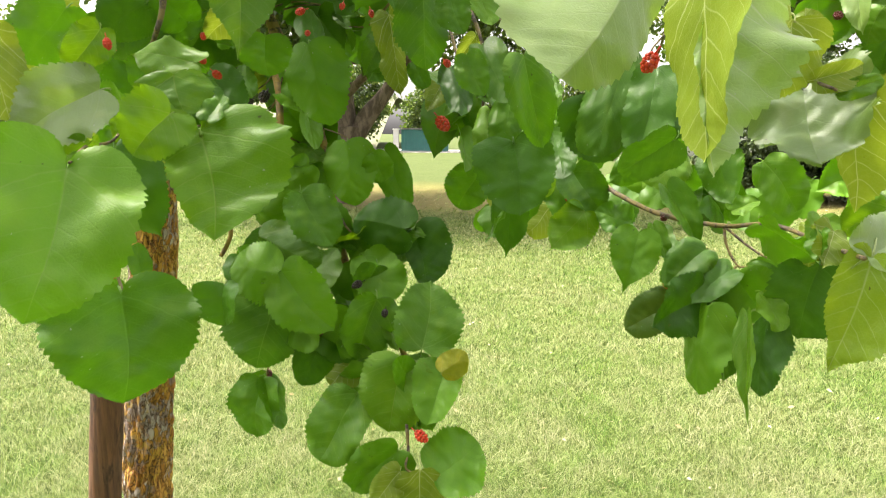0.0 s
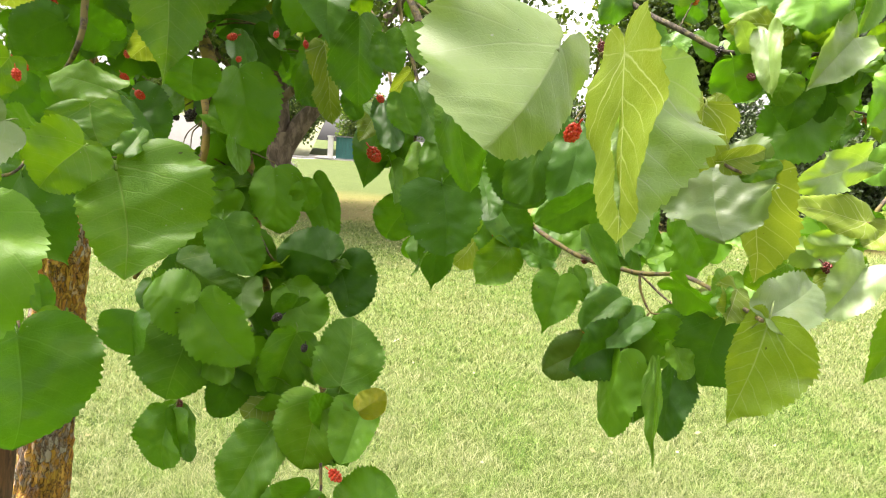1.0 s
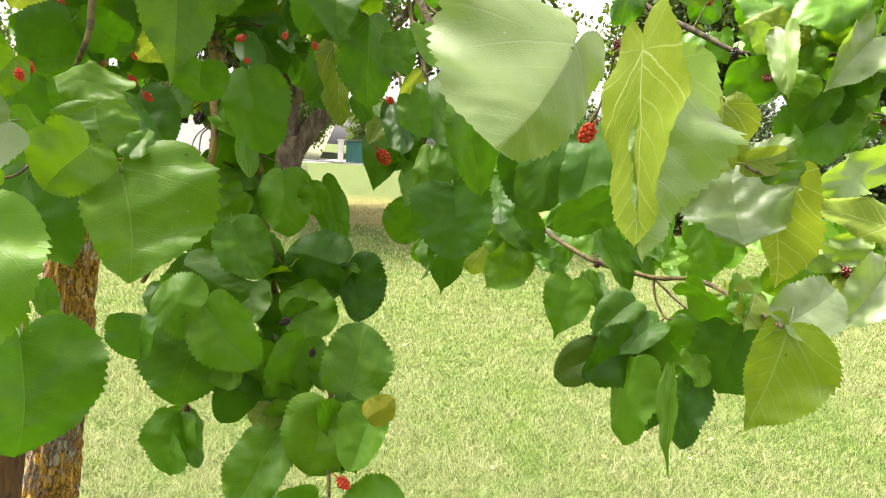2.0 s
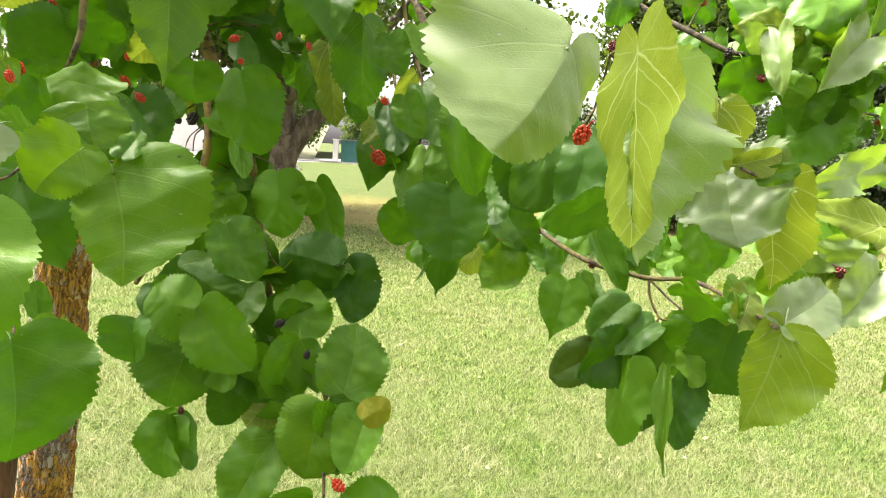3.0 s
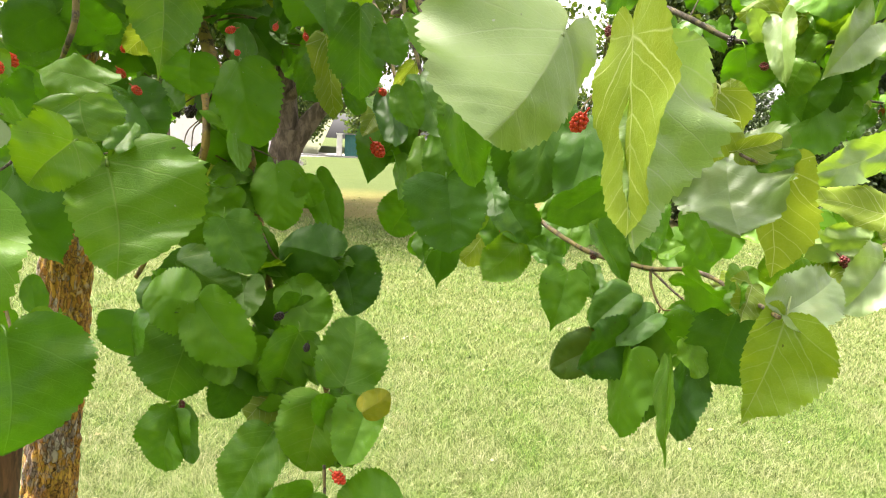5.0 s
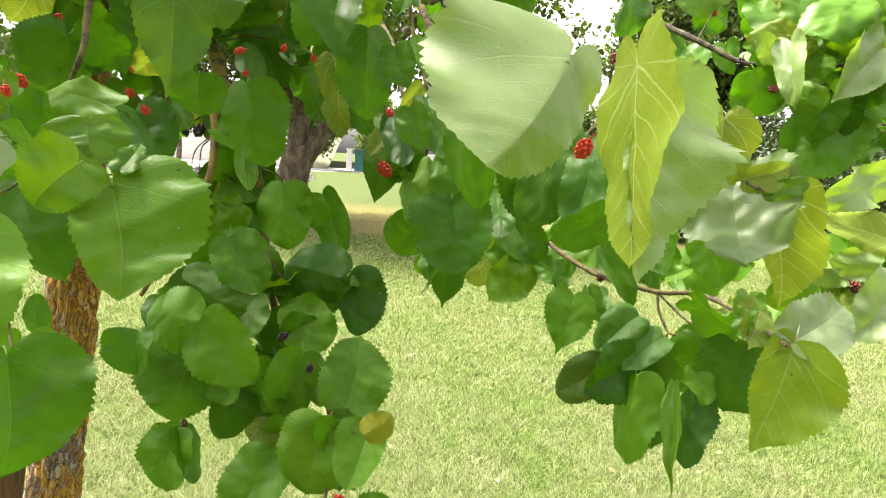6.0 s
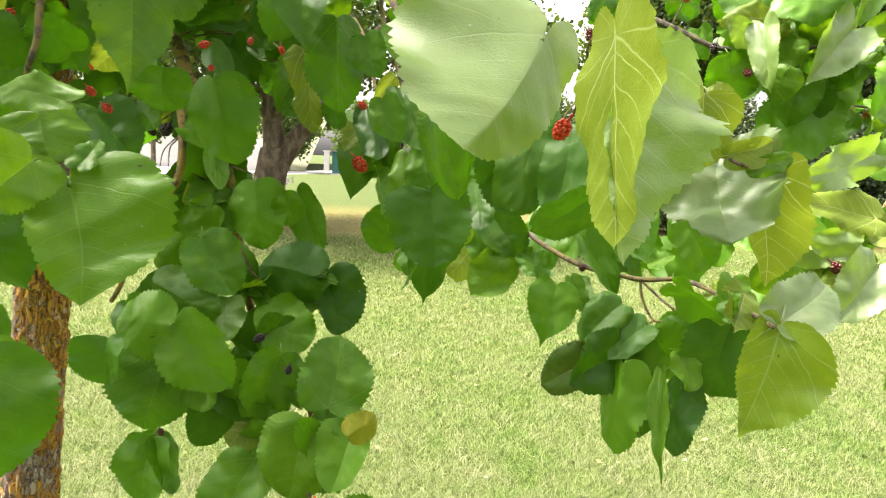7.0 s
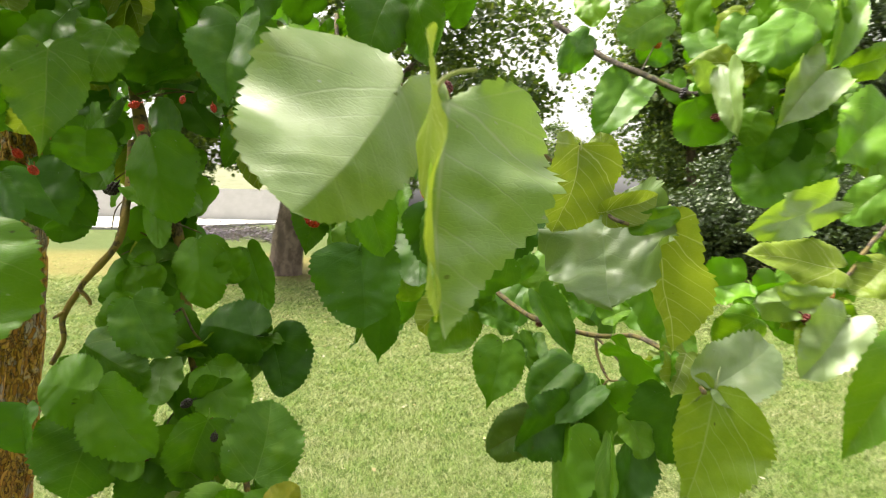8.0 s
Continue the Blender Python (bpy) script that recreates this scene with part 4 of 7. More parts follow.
leaf(right, (0.466, 1.092, 1.243), (0.489, 1.082, 1.125), 0.060, 55, "plain", MATURE, 0)
leaf(right, (0.529, 1.047, 1.244), (0.498, 1.003, 1.140), 0.067, 16, "plain", DEEP, 1)
leaf(right, (0.495, 1.041, 1.252), (0.472, 0.978, 1.102), 0.031, 39, "drip", FRESH, 0)
leaf(right, (0.501, 1.112, 1.305), (0.563, 1.116, 1.214), 0.107, 118, "flat", MATURE, 5)
leaf(right, (0.590, 1.028, 1.340), (0.566, 1.031, 1.219), 0.122, -78, "plain", DEEP, 0)
leaf(right, (0.512, 1.039, 1.294), (0.538, 1.007, 1.242), 0.046, 20, "flat", FRESH, 3)
leaf(right, (0.477, 0.986, 1.407), (0.558, 0.969, 1.356), 0.070, 138, "wavy", FULL, 1)
leaf(right, (0.555, 0.941, 1.405), (0.520, 0.885, 1.363), 0.062, -42, "wavy", YOUNG, 1)
leaf(right, (0.544, 0.835, 1.387), (0.541, 0.880, 1.218), 0.115, -141, "taper", LIME, 0)
leaf(right, (0.539, 0.838, 1.388), (0.643, 0.880, 1.434), 0.078, 49, "plain", SILVER, 0)
leaf(right, (0.773, 1.227, 1.361), (0.701, 1.181, 1.313), 0.074, -31, "flat", FRESH, 2)
leaf(right, (0.750, 1.135, 1.420), (0.692, 1.151, 1.369), 0.072, -97, "flat", FRESH, 17)
leaf(right, (0.498, 1.147, 1.262), (0.437, 1.128, 1.305), 0.059, -103, "flat", DEEP, 19)
leaf(right, (0.578, 1.129, 1.313), (0.553, 1.122, 1.254), 0.089, -33, "flat", MATURE, 12)
leaf(right, (0.520, 1.196, 1.404), (0.567, 1.194, 1.428), 0.045, 47, "flat", FULL, 14)

# leaves of the outer branch
leaf(outer, (0.896, 1.129, 1.426), (0.801, 1.081, 1.338), 0.083, -40, "fold", SILVER, 1)
leaf(outer, (0.832, 0.893, 1.439), (0.715, 0.858, 1.302), 0.086, -43, "fold", FRESH, 0)
leaf(outer, (0.911, 1.230, 1.433), (0.787, 1.216, 1.437), 0.067, -58, "wavy", PALE, 2)
leaf(outer, (0.898, 1.183, 1.451), (0.822, 1.207, 1.453), 0.056, -90, "flat", PALE, 2)
leaf(outer, (0.903, 1.224, 1.391), (0.867, 1.172, 1.326), 0.063, -3, "flat", YOUNG, 1)
leaf(outer, (0.814, 1.043, 1.510), (0.686, 1.062, 1.534), 0.085, -57, "flat", YOUNG, 1)
leaf(outer, (0.845, 1.106, 1.610), (0.689, 1.046, 1.556), 0.071, -80, "wavy", PALE, 0)
leaf(outer, (1.090, 1.307, 1.498), (1.012, 1.297, 1.444), 0.088, -41, "flat", YOUNG, 7)
leaf(outer, (1.046, 1.277, 1.773), (0.929, 1.230, 1.684), 0.112, -47, "flat", FULL, 19)
leaf(outer, (1.086, 1.318, 1.644), (1.003, 1.331, 1.579), 0.077, -57, "flat", FRESH, 0)
leaf(outer, (0.792, 1.263, 1.464), (0.706, 1.274, 1.441), 0.083, -54, "flat", MATURE, 14)
leaf(outer, (0.913, 1.307, 1.430), (0.820, 1.315, 1.437), 0.053, -77, "flat", MATURE, 10)
leaf(outer, (0.909, 1.257, 1.422), (0.838, 1.266, 1.404), 0.059, -116, "flat", FRESH, 14)

# leaves of the upper branch
leaf(upper, (0.803, 1.539, 1.833), (0.843, 1.551, 1.733), 0.107, 129, "flat", FULL, 18)
leaf(upper, (0.848, 1.539, 1.853), (0.786, 1.502, 1.906), 0.055, -142, "wavy", SILVER, 0)
leaf(upper, (0.846, 1.484, 1.888), (0.834, 1.428, 1.750), 0.071, 37, "flat", PALE, 16)
leaf(upper, (0.960, 1.536, 1.874), (0.931, 1.552, 1.806), 0.066, -85, "flat", FRESH, 7)
leaf(upper, (0.932, 1.544, 1.912), (0.786, 1.547, 1.923), 0.086, -70, "flat", YOUNG, 9)
leaf(upper, (0.925, 1.504, 1.804), (0.903, 1.520, 1.734), 0.076, -80, "flat", FRESH, 15)
leaf(upper, (0.986, 1.547, 1.791), (0.972, 1.557, 1.678), 0.114, 23, "fold", MATURE, 0)
leaf(upper, (1.074, 1.600, 1.763), (0.938, 1.574, 1.616), 0.166, -48, "flat", MATURE, 2)
leaf(upper, (1.085, 1.534, 1.900), (0.962, 1.462, 1.781), 0.115, -53, "flat", PALE, 14)
leaf(upper, (1.005, 1.596, 1.884), (1.074, 1.554, 1.932), 0.091, 128, "flat", FRESH, 8)
leaf(upper, (1.049, 1.553, 2.028), (0.909, 1.467, 1.913), 0.121, -45, "flat", MATURE, 13)
leaf(upper, (1.159, 1.581, 1.830), (1.083, 1.624, 1.779), 0.067, -105, "flat", MATURE, 17)
leaf(upper, (1.169, 1.628, 1.737), (1.089, 1.617, 1.707), 0.050, -65, "flat", FRESH, 2)
leaf(upper, (1.093, 1.605, 2.087), (1.027, 1.602, 1.940), 0.137, -72, "flat", FRESH, 8)
leaf(upper, (1.188, 1.625, 2.085), (1.117, 1.545, 1.934), 0.082, -36, "flat", FRESH, 10)
leaf(upper, (1.259, 1.590, 1.953), (1.149, 1.584, 1.914), 0.084, -110, "flat", FRESH, 7)
leaf(upper, (0.740, 1.782, 1.920), (0.638, 1.706, 1.785), 0.133, -42, "flat", MATURE, 16)
leaf(upper, (0.644, 1.854, 2.046), (0.554, 1.774, 1.952), 0.091, -56, "flat", MATURE, 9)
leaf(upper, (0.821, 1.792, 2.090), (0.686, 1.750, 2.015), 0.114, -62, "flat", FRESH, 0)
leaf(upper, (0.763, 1.788, 2.016), (0.858, 1.805, 1.982), 0.088, 90, "flat", MATURE, 2)
leaf(upper, (0.938, 1.654, 1.872), (0.857, 1.617, 1.744), 0.112, -51, "flat", MATURE, 18)
leaf(upper, (0.678, 1.856, 2.088), (0.627, 1.908, 2.190), 0.092, -90, "flat", FRESH, 3)
leaf(upper, (0.945, 1.790, 2.106), (0.861, 1.805, 2.178), 0.102, -98, "flat", FRESH, 12)
leaf(upper, (1.059, 1.847, 2.114), (0.966, 1.864, 2.057), 0.076, -81, "flat", YOUNG, 3)
leaf(upper, (1.010, 1.594, 1.902), (0.948, 1.565, 1.834), 0.061, -35, "flat", FRESH, 9)

# leaves of the middle branch
leaf(middle, (0.126, 1.013, 1.645), (0.160, 1.011, 1.513), 0.075, 76, "flat", FULL, 5)
leaf(middle, (0.232, 1.074, 1.595), (0.276, 1.067, 1.492), 0.089, 100, "fold", DEEP, 3)
leaf(middle, (0.121, 1.090, 1.524), (0.136, 1.049, 1.411), 0.115, 32, "fold", DEEP, 1)
leaf(middle, (0.138, 1.355, 1.405), (0.133, 1.366, 1.274), 0.078, 4, "drip", DEEP, 0)
leaf(middle, (0.045, 1.148, 1.662), (0.070, 1.125, 1.595), 0.054, 62, "plain", MATURE, 0)
leaf(middle, (0.020, 1.252, 1.655), (0.038, 1.172, 1.569), 0.057, 2, "flat", DEEP, 2)
leaf(middle, (0.072, 1.201, 1.685), (0.111, 1.132, 1.582), 0.070, 49, "flat", MATURE, 0)
leaf(middle, (0.002, 1.518, 1.602), (-0.019, 1.442, 1.490), 0.094, -22, "fold", FULL, 0)
leaf(middle, (0.035, 1.445, 1.542), (0.053, 1.389, 1.458), 0.053, -21, "fold", FULL, 1)
leaf(middle, (0.074, 1.476, 1.443), (0.028, 1.487, 1.364), 0.092, -98, "kidney", FULL, 0)
leaf(middle, (0.312, 1.480, 1.366), (0.242, 1.447, 1.280), 0.096, -72, "flat", FRESH, 6)
leaf(middle, (0.414, 1.471, 1.344), (0.335, 1.468, 1.367), 0.067, -55, "wavy", MATURE, 0)
leaf(middle, (0.416, 1.314, 1.503), (0.324, 1.291, 1.453), 0.062, -59, "flat", MATURE, 15)
leaf(middle, (0.369, 1.120, 1.597), (0.314, 1.108, 1.499), 0.089, -82, "fold", DEEP, 3)
leaf(middle, (0.198, 1.227, 1.542), (0.214, 1.146, 1.457), 0.073, 38, "flat", DEEP, 12)
leaf(middle, (0.177, 1.271, 1.474), (0.200, 1.290, 1.409), 0.063, 138, "flat", FRESH, 13)
leaf(middle, (0.422, 1.253, 1.436), (0.481, 1.213, 1.338), 0.066, 42, "fold", MATURE, 0)
leaf(middle, (0.413, 1.254, 1.366), (0.407, 1.181, 1.317), 0.042, -14, "flat", FULL, 18)
leaf(middle, (0.443, 1.104, 1.509), (0.463, 1.049, 1.430), 0.072, 60, "flat", MATURE, 6)
leaf(middle, (0.545, 1.149, 1.493), (0.609, 1.128, 1.414), 0.082, 75, "flat", FULL, 8)
leaf(middle, (0.291, 1.524, 1.452), (0.341, 1.474, 1.367), 0.102, 58, "flat", MATURE, 10)
leaf(middle, (0.257, 1.544, 1.428), (0.304, 1.492, 1.322), 0.078, 44, "flat", MATURE, 2)
leaf(middle, (0.092, 1.289, 1.574), (0.076, 1.229, 1.483), 0.063, -7, "flat", FRESH, 9)
leaf(middle, (0.183, 1.419, 1.414), (0.165, 1.432, 1.338), 0.055, -147, "flat", MATURE, 10)
leaf(middle, (0.477, 1.739, 1.398), (0.401, 1.673, 1.293), 0.095, -22, "flat", MATURE, 0)
leaf(middle, (0.497, 1.415, 1.501), (0.438, 1.372, 1.431), 0.084, -52, "flat", FRESH, 13)

# leaves of the top branch
leaf(top, (-0.028, 1.128, 1.774), (-0.013, 1.116, 1.639), 0.085, -17, "plain", FULL, 1)
leaf(top, (0.016, 1.122, 1.751), (0.035, 1.100, 1.689), 0.057, 55, "plain", MATURE, 0)
leaf(top, (0.058, 1.176, 1.778), (0.082, 1.142, 1.707), 0.053, 27, "flat", FULL, 0)
leaf(top, (0.134, 1.083, 1.763), (0.122, 1.059, 1.669), 0.040, -13, "flat", MATURE, 4)
leaf(top, (-0.074, 1.148, 1.857), (-0.070, 1.061, 1.731), 0.102, 8, "fold", MATURE, 0)
leaf(top, (-0.025, 1.186, 1.843), (-0.033, 1.199, 1.782), 0.045, -125, "flat", FRESH, 4)
leaf(top, (-0.105, 1.337, 1.759), (-0.079, 1.304, 1.608), 0.059, 53, "wavy", YOUNG, 0)
leaf(top, (-0.057, 1.322, 1.669), (-0.033, 1.320, 1.619), 0.038, 78, "flat", MATURE, 3)
leaf(top, (-0.023, 1.372, 1.655), (0.002, 1.309, 1.623), 0.032, 17, "flat", FULL, 0)
leaf(top, (0.004, 1.477, 1.656), (-0.033, 1.404, 1.581), 0.059, -54, "flat", YOUNG, 1)
leaf(top, (-0.118, 1.386, 1.724), (-0.156, 1.354, 1.649), 0.054, -60, "flat", FULL, 14)
leaf(top, (-0.184, 1.411, 1.884), (-0.204, 1.409, 1.788), 0.058, -72, "flat", DEEP, 15)
leaf(top, (0.063, 1.377, 1.726), (0.026, 1.390, 1.672), 0.043, -135, "flat", YOUNG, 5)
leaf(top, (0.161, 1.194, 1.932), (0.124, 1.127, 1.827), 0.106, -31, "flat", FULL, 17)
leaf(top, (0.197, 1.161, 1.907), (0.222, 1.149, 1.801), 0.074, 83, "flat", FULL, 6)
leaf(top, (-0.053, 1.222, 1.945), (-0.061, 1.156, 1.852), 0.074, -39, "flat", MATURE, 14)
leaf(top, (0.262, 1.532, 1.984), (0.315, 1.471, 2.047), 0.074, 148, "flat", DEEP, 16)
leaf(top, (-0.007, 1.432, 1.958), (-0.056, 1.405, 2.012), 0.085, -139, "flat", DEEP, 6)

# leaves of the hanging branch
leaf(hanging, (-0.235, 1.225, 1.687), (-0.201, 1.211, 1.549), 0.109, 71, "plain", MATURE, 1)
leaf(hanging, (-0.272, 1.090, 1.683), (-0.274, 1.091, 1.621), 0.080, -17, "plain", MATURE, 0)
leaf(hanging, (-0.286, 1.021, 1.781), (-0.280, 0.978, 1.640), 0.103, -7, "drip", FRESH, 0)
leaf(hanging, (-0.229, 1.078, 1.824), (-0.238, 1.030, 1.750), 0.079, -19, "flat", FRESH, 4)
leaf(hanging, (-0.269, 1.389, 1.777), (-0.236, 1.309, 1.672), 0.051, -28, "flat", MATURE, 13)
leaf(hanging, (-0.267, 1.313, 1.612), (-0.237, 1.251, 1.499), 0.051, -17, "flat", FULL, 12)
# shade of the leaves above is put into this leaf's darker colour
leaf(hanging, (-0.404, 1.185, 1.626), (-0.341, 1.169, 1.548), 0.105, 37, "fold", DEEP, 0)
leaf(hanging, (-0.182, 1.293, 1.516), (-0.166, 1.263, 1.400), 0.097, 30, "plain", MATURE, 1)
leaf(hanging, (-0.133, 1.290, 1.497), (-0.112, 1.306, 1.438), 0.059, 104, "flat", MATURE, 3)
leaf(hanging, (-0.123, 1.394, 1.496), (-0.070, 1.341, 1.377), 0.068, 60, "flat", MATURE, 12)
leaf(hanging, (-0.067, 1.230, 1.359), (-0.169, 1.240, 1.379), 0.091, -77, "kidney", DEEP, 1)
leaf(hanging, (-0.054, 1.297, 1.343), (-0.019, 1.259, 1.242), 0.109, 38, "bean", DEEP, 0)
leaf(hanging, (-0.240, 1.161, 1.428), (-0.185, 1.134, 1.341), 0.092, 39, "plain", MATURE, 0)
leaf(hanging, (-0.269, 1.254, 1.417), (-0.336, 1.284, 1.332), 0.070, -142, "flat", FULL, 13)
leaf(hanging, (-0.257, 1.292, 1.472), (-0.322, 1.314, 1.410), 0.066, -104, "flat", MATURE, 6)
leaf(hanging, (-0.322, 1.185, 1.348), (-0.213, 1.121, 1.315), 0.076, 80, "plain", FULL, 1)
leaf(hanging, (-0.264, 1.083, 1.303), (-0.341, 1.069, 1.314), 0.097, -67, "plain", MATURE, 1)
leaf(hanging, (-0.348, 1.066, 1.287), (-0.349, 1.045, 1.221), 0.078, 12, "fold", DEEP, 3)
leaf(hanging, (-0.283, 1.132, 1.253), (-0.296, 1.079, 1.137), 0.131, -42, "plain", FULL, 1)
leaf(hanging, (-0.259, 1.088, 1.305), (-0.176, 1.061, 1.207), 0.101, 72, "plain", MATURE, 0)
leaf(hanging, (-0.170, 1.270, 1.337), (-0.125, 1.271, 1.272), 0.068, 91, "flat", FULL, 8)
leaf(hanging, (-0.140, 1.211, 1.311), (-0.074, 1.172, 1.240), 0.088, 39, "flat", MATURE, 18)
leaf(hanging, (-0.076, 1.315, 1.322), (-0.103, 1.254, 1.278), 0.057, -54, "flat", MATURE, 9)
leaf(hanging, (-0.101, 1.094, 1.259), (-0.137, 1.080, 1.152), 0.087, -87, "plain", FULL, 0)
leaf(hanging, (-0.022, 1.057, 1.185), (-0.003, 1.103, 1.290), 0.109, 32, "plain", FULL, 0)
leaf(hanging, (-0.206, 1.153, 1.170), (-0.249, 1.140, 1.084), 0.082, -92, "flat", DEEP, 0)
leaf(hanging, (-0.330, 1.178, 1.079), (-0.346, 1.152, 0.973), 0.099, -17, "plain", MATURE, 0)
leaf(hanging, (-0.323, 1.188, 1.077), (-0.289, 1.151, 0.990), 0.068, -18, "flat", MATURE, 0)
leaf(hanging, (-0.127, 1.043, 1.112), (-0.192, 1.000, 1.013), 0.101, -47, "flat", FULL, 3)
leaf(hanging, (-0.049, 1.046, 1.167), (-0.084, 1.010, 1.060), 0.113, -37, "flat", FRESH, 5)
leaf(hanging, (0.013, 0.996, 1.168), (0.049, 0.998, 1.200), 0.043, 71, "plain", GOLD, 1)
leaf(hanging, (0.017, 1.056, 1.158), (-0.009, 0.982, 1.088), 0.071, -2, "fold", MATURE, 1)
leaf(hanging, (-0.031, 1.053, 1.123), (-0.062, 1.009, 1.188), 0.046, -102, "flat", MATURE, 12)
leaf(hanging, (-0.056, 0.989, 1.039), (-0.139, 1.002, 0.955), 0.083, -90, "flat", MATURE, 19)
leaf(hanging, (0.002, 0.973, 1.003), (0.074, 0.987, 1.055), 0.101, 46, "flat", MATURE, 18)
leaf(hanging, (-0.019, 0.965, 1.020), (-0.023, 0.971, 0.907), 0.081, -11, "flat", YOUNG, 3)
leaf(hanging, (-0.051, 0.973, 1.012), (-0.093, 0.951, 0.960), 0.059, -77, "flat", YOUNG, 1)
leaf(hanging, (-0.269, 1.351, 1.504), (-0.290, 1.281, 1.464), 0.072, -24, "flat", FULL, 6)
leaf(hanging, (-0.235, 1.348, 1.495), (-0.205, 1.317, 1.413), 0.058, 55, "flat", FULL, 14)
leaf(hanging, (-0.288, 1.164, 1.212), (-0.207, 1.114, 1.176), 0.078, 58, "flat", MATURE, 8)
leaf(hanging, (-0.113, 1.187, 1.296), (-0.151, 1.191, 1.232), 0.067, -122, "flat", MATURE, 0)
leaf(hanging, (-0.350, 1.200, 1.299), (-0.365, 1.143, 1.292), 0.060, -71, "flat", MATURE, 19)
leaf(hanging, (-0.210, 1.305, 1.349), (-0.167, 1.255, 1.318), 0.064, 48, "flat", MATURE, 10)
leaf(hanging, (-0.096, 1.124, 1.227), (-0.063, 1.077, 1.178), 0.044, -2, "flat", FRESH, 9)
leaf(hanging, (-0.296, 1.340, 1.452), (-0.337, 1.321, 1.419), 0.057, -100, "flat", MATURE, 12)
leaf(hanging, (-0.303, 1.396, 1.513), (-0.314, 1.329, 1.464), 0.040, -52, "flat", YOUNG, 2)
leaf(hanging, (-0.546, 1.636, 1.862), (-0.514, 1.666, 1.803), 0.051, 101, "flat", YOUNG, 2)
leaf(hanging, (-0.287, 1.425, 1.916), (-0.365, 1.429, 1.814), 0.122, -126, "flat", MATURE, 2)
leaf(hanging, (-0.278, 1.529, 1.919), (-0.310, 1.476, 1.815), 0.098, -75, "flat", FRESH, 6)
leaf(hanging, (-0.370, 1.516, 1.704), (-0.413, 1.526, 1.609), 0.059, -119, "flat", YOUNG, 18)
leaf(hanging, (-0.181, 1.469, 1.852), (-0.223, 1.424, 1.776), 0.070, -86, "flat", MATURE, 7)
leaf(hanging, (-0.344, 1.564, 1.649), (-0.366, 1.500, 1.551), 0.074, -40, "flat", MATURE, 0)
leaf(hanging, (-0.137, 1.563, 1.715), (-0.173, 1.519, 1.651), 0.076, -51, "flat", MATURE, 19)

# leaves of the left branch
leaf(left, (-0.256, 0.773, 1.534), (-0.223, 0.723, 1.423), 0.156, 15, "lopsided", FRESH, 0)
leaf(left, (-0.278, 0.555, 1.503), (-0.277, 0.485, 1.397), 0.117, -25, "deep", FULL, 0)
leaf(left, (-0.322, 0.701, 1.361), (-0.309, 0.672, 1.250), 0.142, -8, "deep", MATURE, 0)
leaf(left, (-0.421, 0.893, 1.509), (-0.375, 0.882, 1.392), 0.103, 68, "flat", DEEP, 11)
leaf(left, (-0.314, 0.678, 1.573), (-0.382, 0.638, 1.528), 0.073, -72, "plain", SILVER, 0)
leaf(left, (-0.378, 0.759, 1.639), (-0.369, 0.751, 1.590), 0.044, 34, "plain", FULL, 1)
leaf(left, (-0.277, 0.747, 1.552), (-0.312, 0.722, 1.508), 0.070, -71, "kidney", FRESH, 0)
leaf(left, (-0.284, 0.749, 1.534), (-0.298, 0.778, 1.588), 0.038, -7, "flat", FRESH, 11)
leaf(left, (-0.247, 0.772, 1.547), (-0.235, 0.799, 1.578), 0.027, 40, "flat", MATURE, 19)
leaf(left, (-0.288, 0.785, 1.596), (-0.271, 0.767, 1.554), 0.077, 16, "kidney", FRESH, 1)
leaf(left, (-0.279, 0.828, 1.615), (-0.372, 0.848, 1.637), 0.050, -59, "flat", FRESH, 9)
leaf(left, (-0.313, 0.684, 1.630), (-0.343, 0.675, 1.584), 0.040, -117, "wavy", FRESH, 1)
leaf(left, (-0.395, 0.769, 1.665), (-0.446, 0.756, 1.601), 0.070, -96, "flat", MATURE, 4)
leaf(left, (-0.458, 0.808, 1.608), (-0.495, 0.803, 1.587), 0.041, -93, "flat", YOUNG, 18)
leaf(left, (-0.409, 0.981, 1.709), (-0.472, 0.969, 1.665), 0.073, -110, "flat", DEEP, 15)
leaf(left, (-0.408, 0.661, 1.631), (-0.384, 0.645, 1.541), 0.045, 5, "flat", YOUNG, 18)
leaf(left, (-0.426, 0.861, 1.340), (-0.453, 0.787, 1.289), 0.071, -71, "flat", FULL, 4)
leaf(left, (-0.357, 0.815, 1.357), (-0.364, 0.823, 1.397), 0.027, 9, "flat", MATURE, 12)
leaf(left, (-0.461, 1.139, 1.720), (-0.569, 1.131, 1.665), 0.095, -112, "flat", DEEP, 5)
leaf(left, (-0.461, 1.136, 1.701), (-0.391, 1.149, 1.714), 0.051, 125, "flat", DEEP, 4)
leaf(left, (-0.516, 1.101, 1.790), (-0.560, 1.102, 1.735), 0.070, -138, "flat", YOUNG, 9)
leaf(left, (-0.369, 1.030, 1.693), (-0.388, 0.970, 1.728), 0.068, -137, "flat", DEEP, 7)
leaf(left, (-0.294, 1.035, 1.710), (-0.351, 1.045, 1.671), 0.052, -130, "flat", YOUNG, 19)
leaf(left, (-0.382, 0.745, 1.531), (-0.425, 0.741, 1.518), 0.056, -85, "flat", MATURE, 7)
leaf(left, (-0.477, 1.064, 1.623), (-0.500, 1.034, 1.571), 0.073, -88, "flat", DEEP, 6)
leaf(left, (-0.360, 1.013, 1.603), (-0.302, 0.943, 1.553), 0.060, 48, "flat", DEEP, 5)
leaf(left, (-0.494, 0.873, 1.688), (-0.452, 0.880, 1.723), 0.065, 127, "flat", YOUNG, 17)

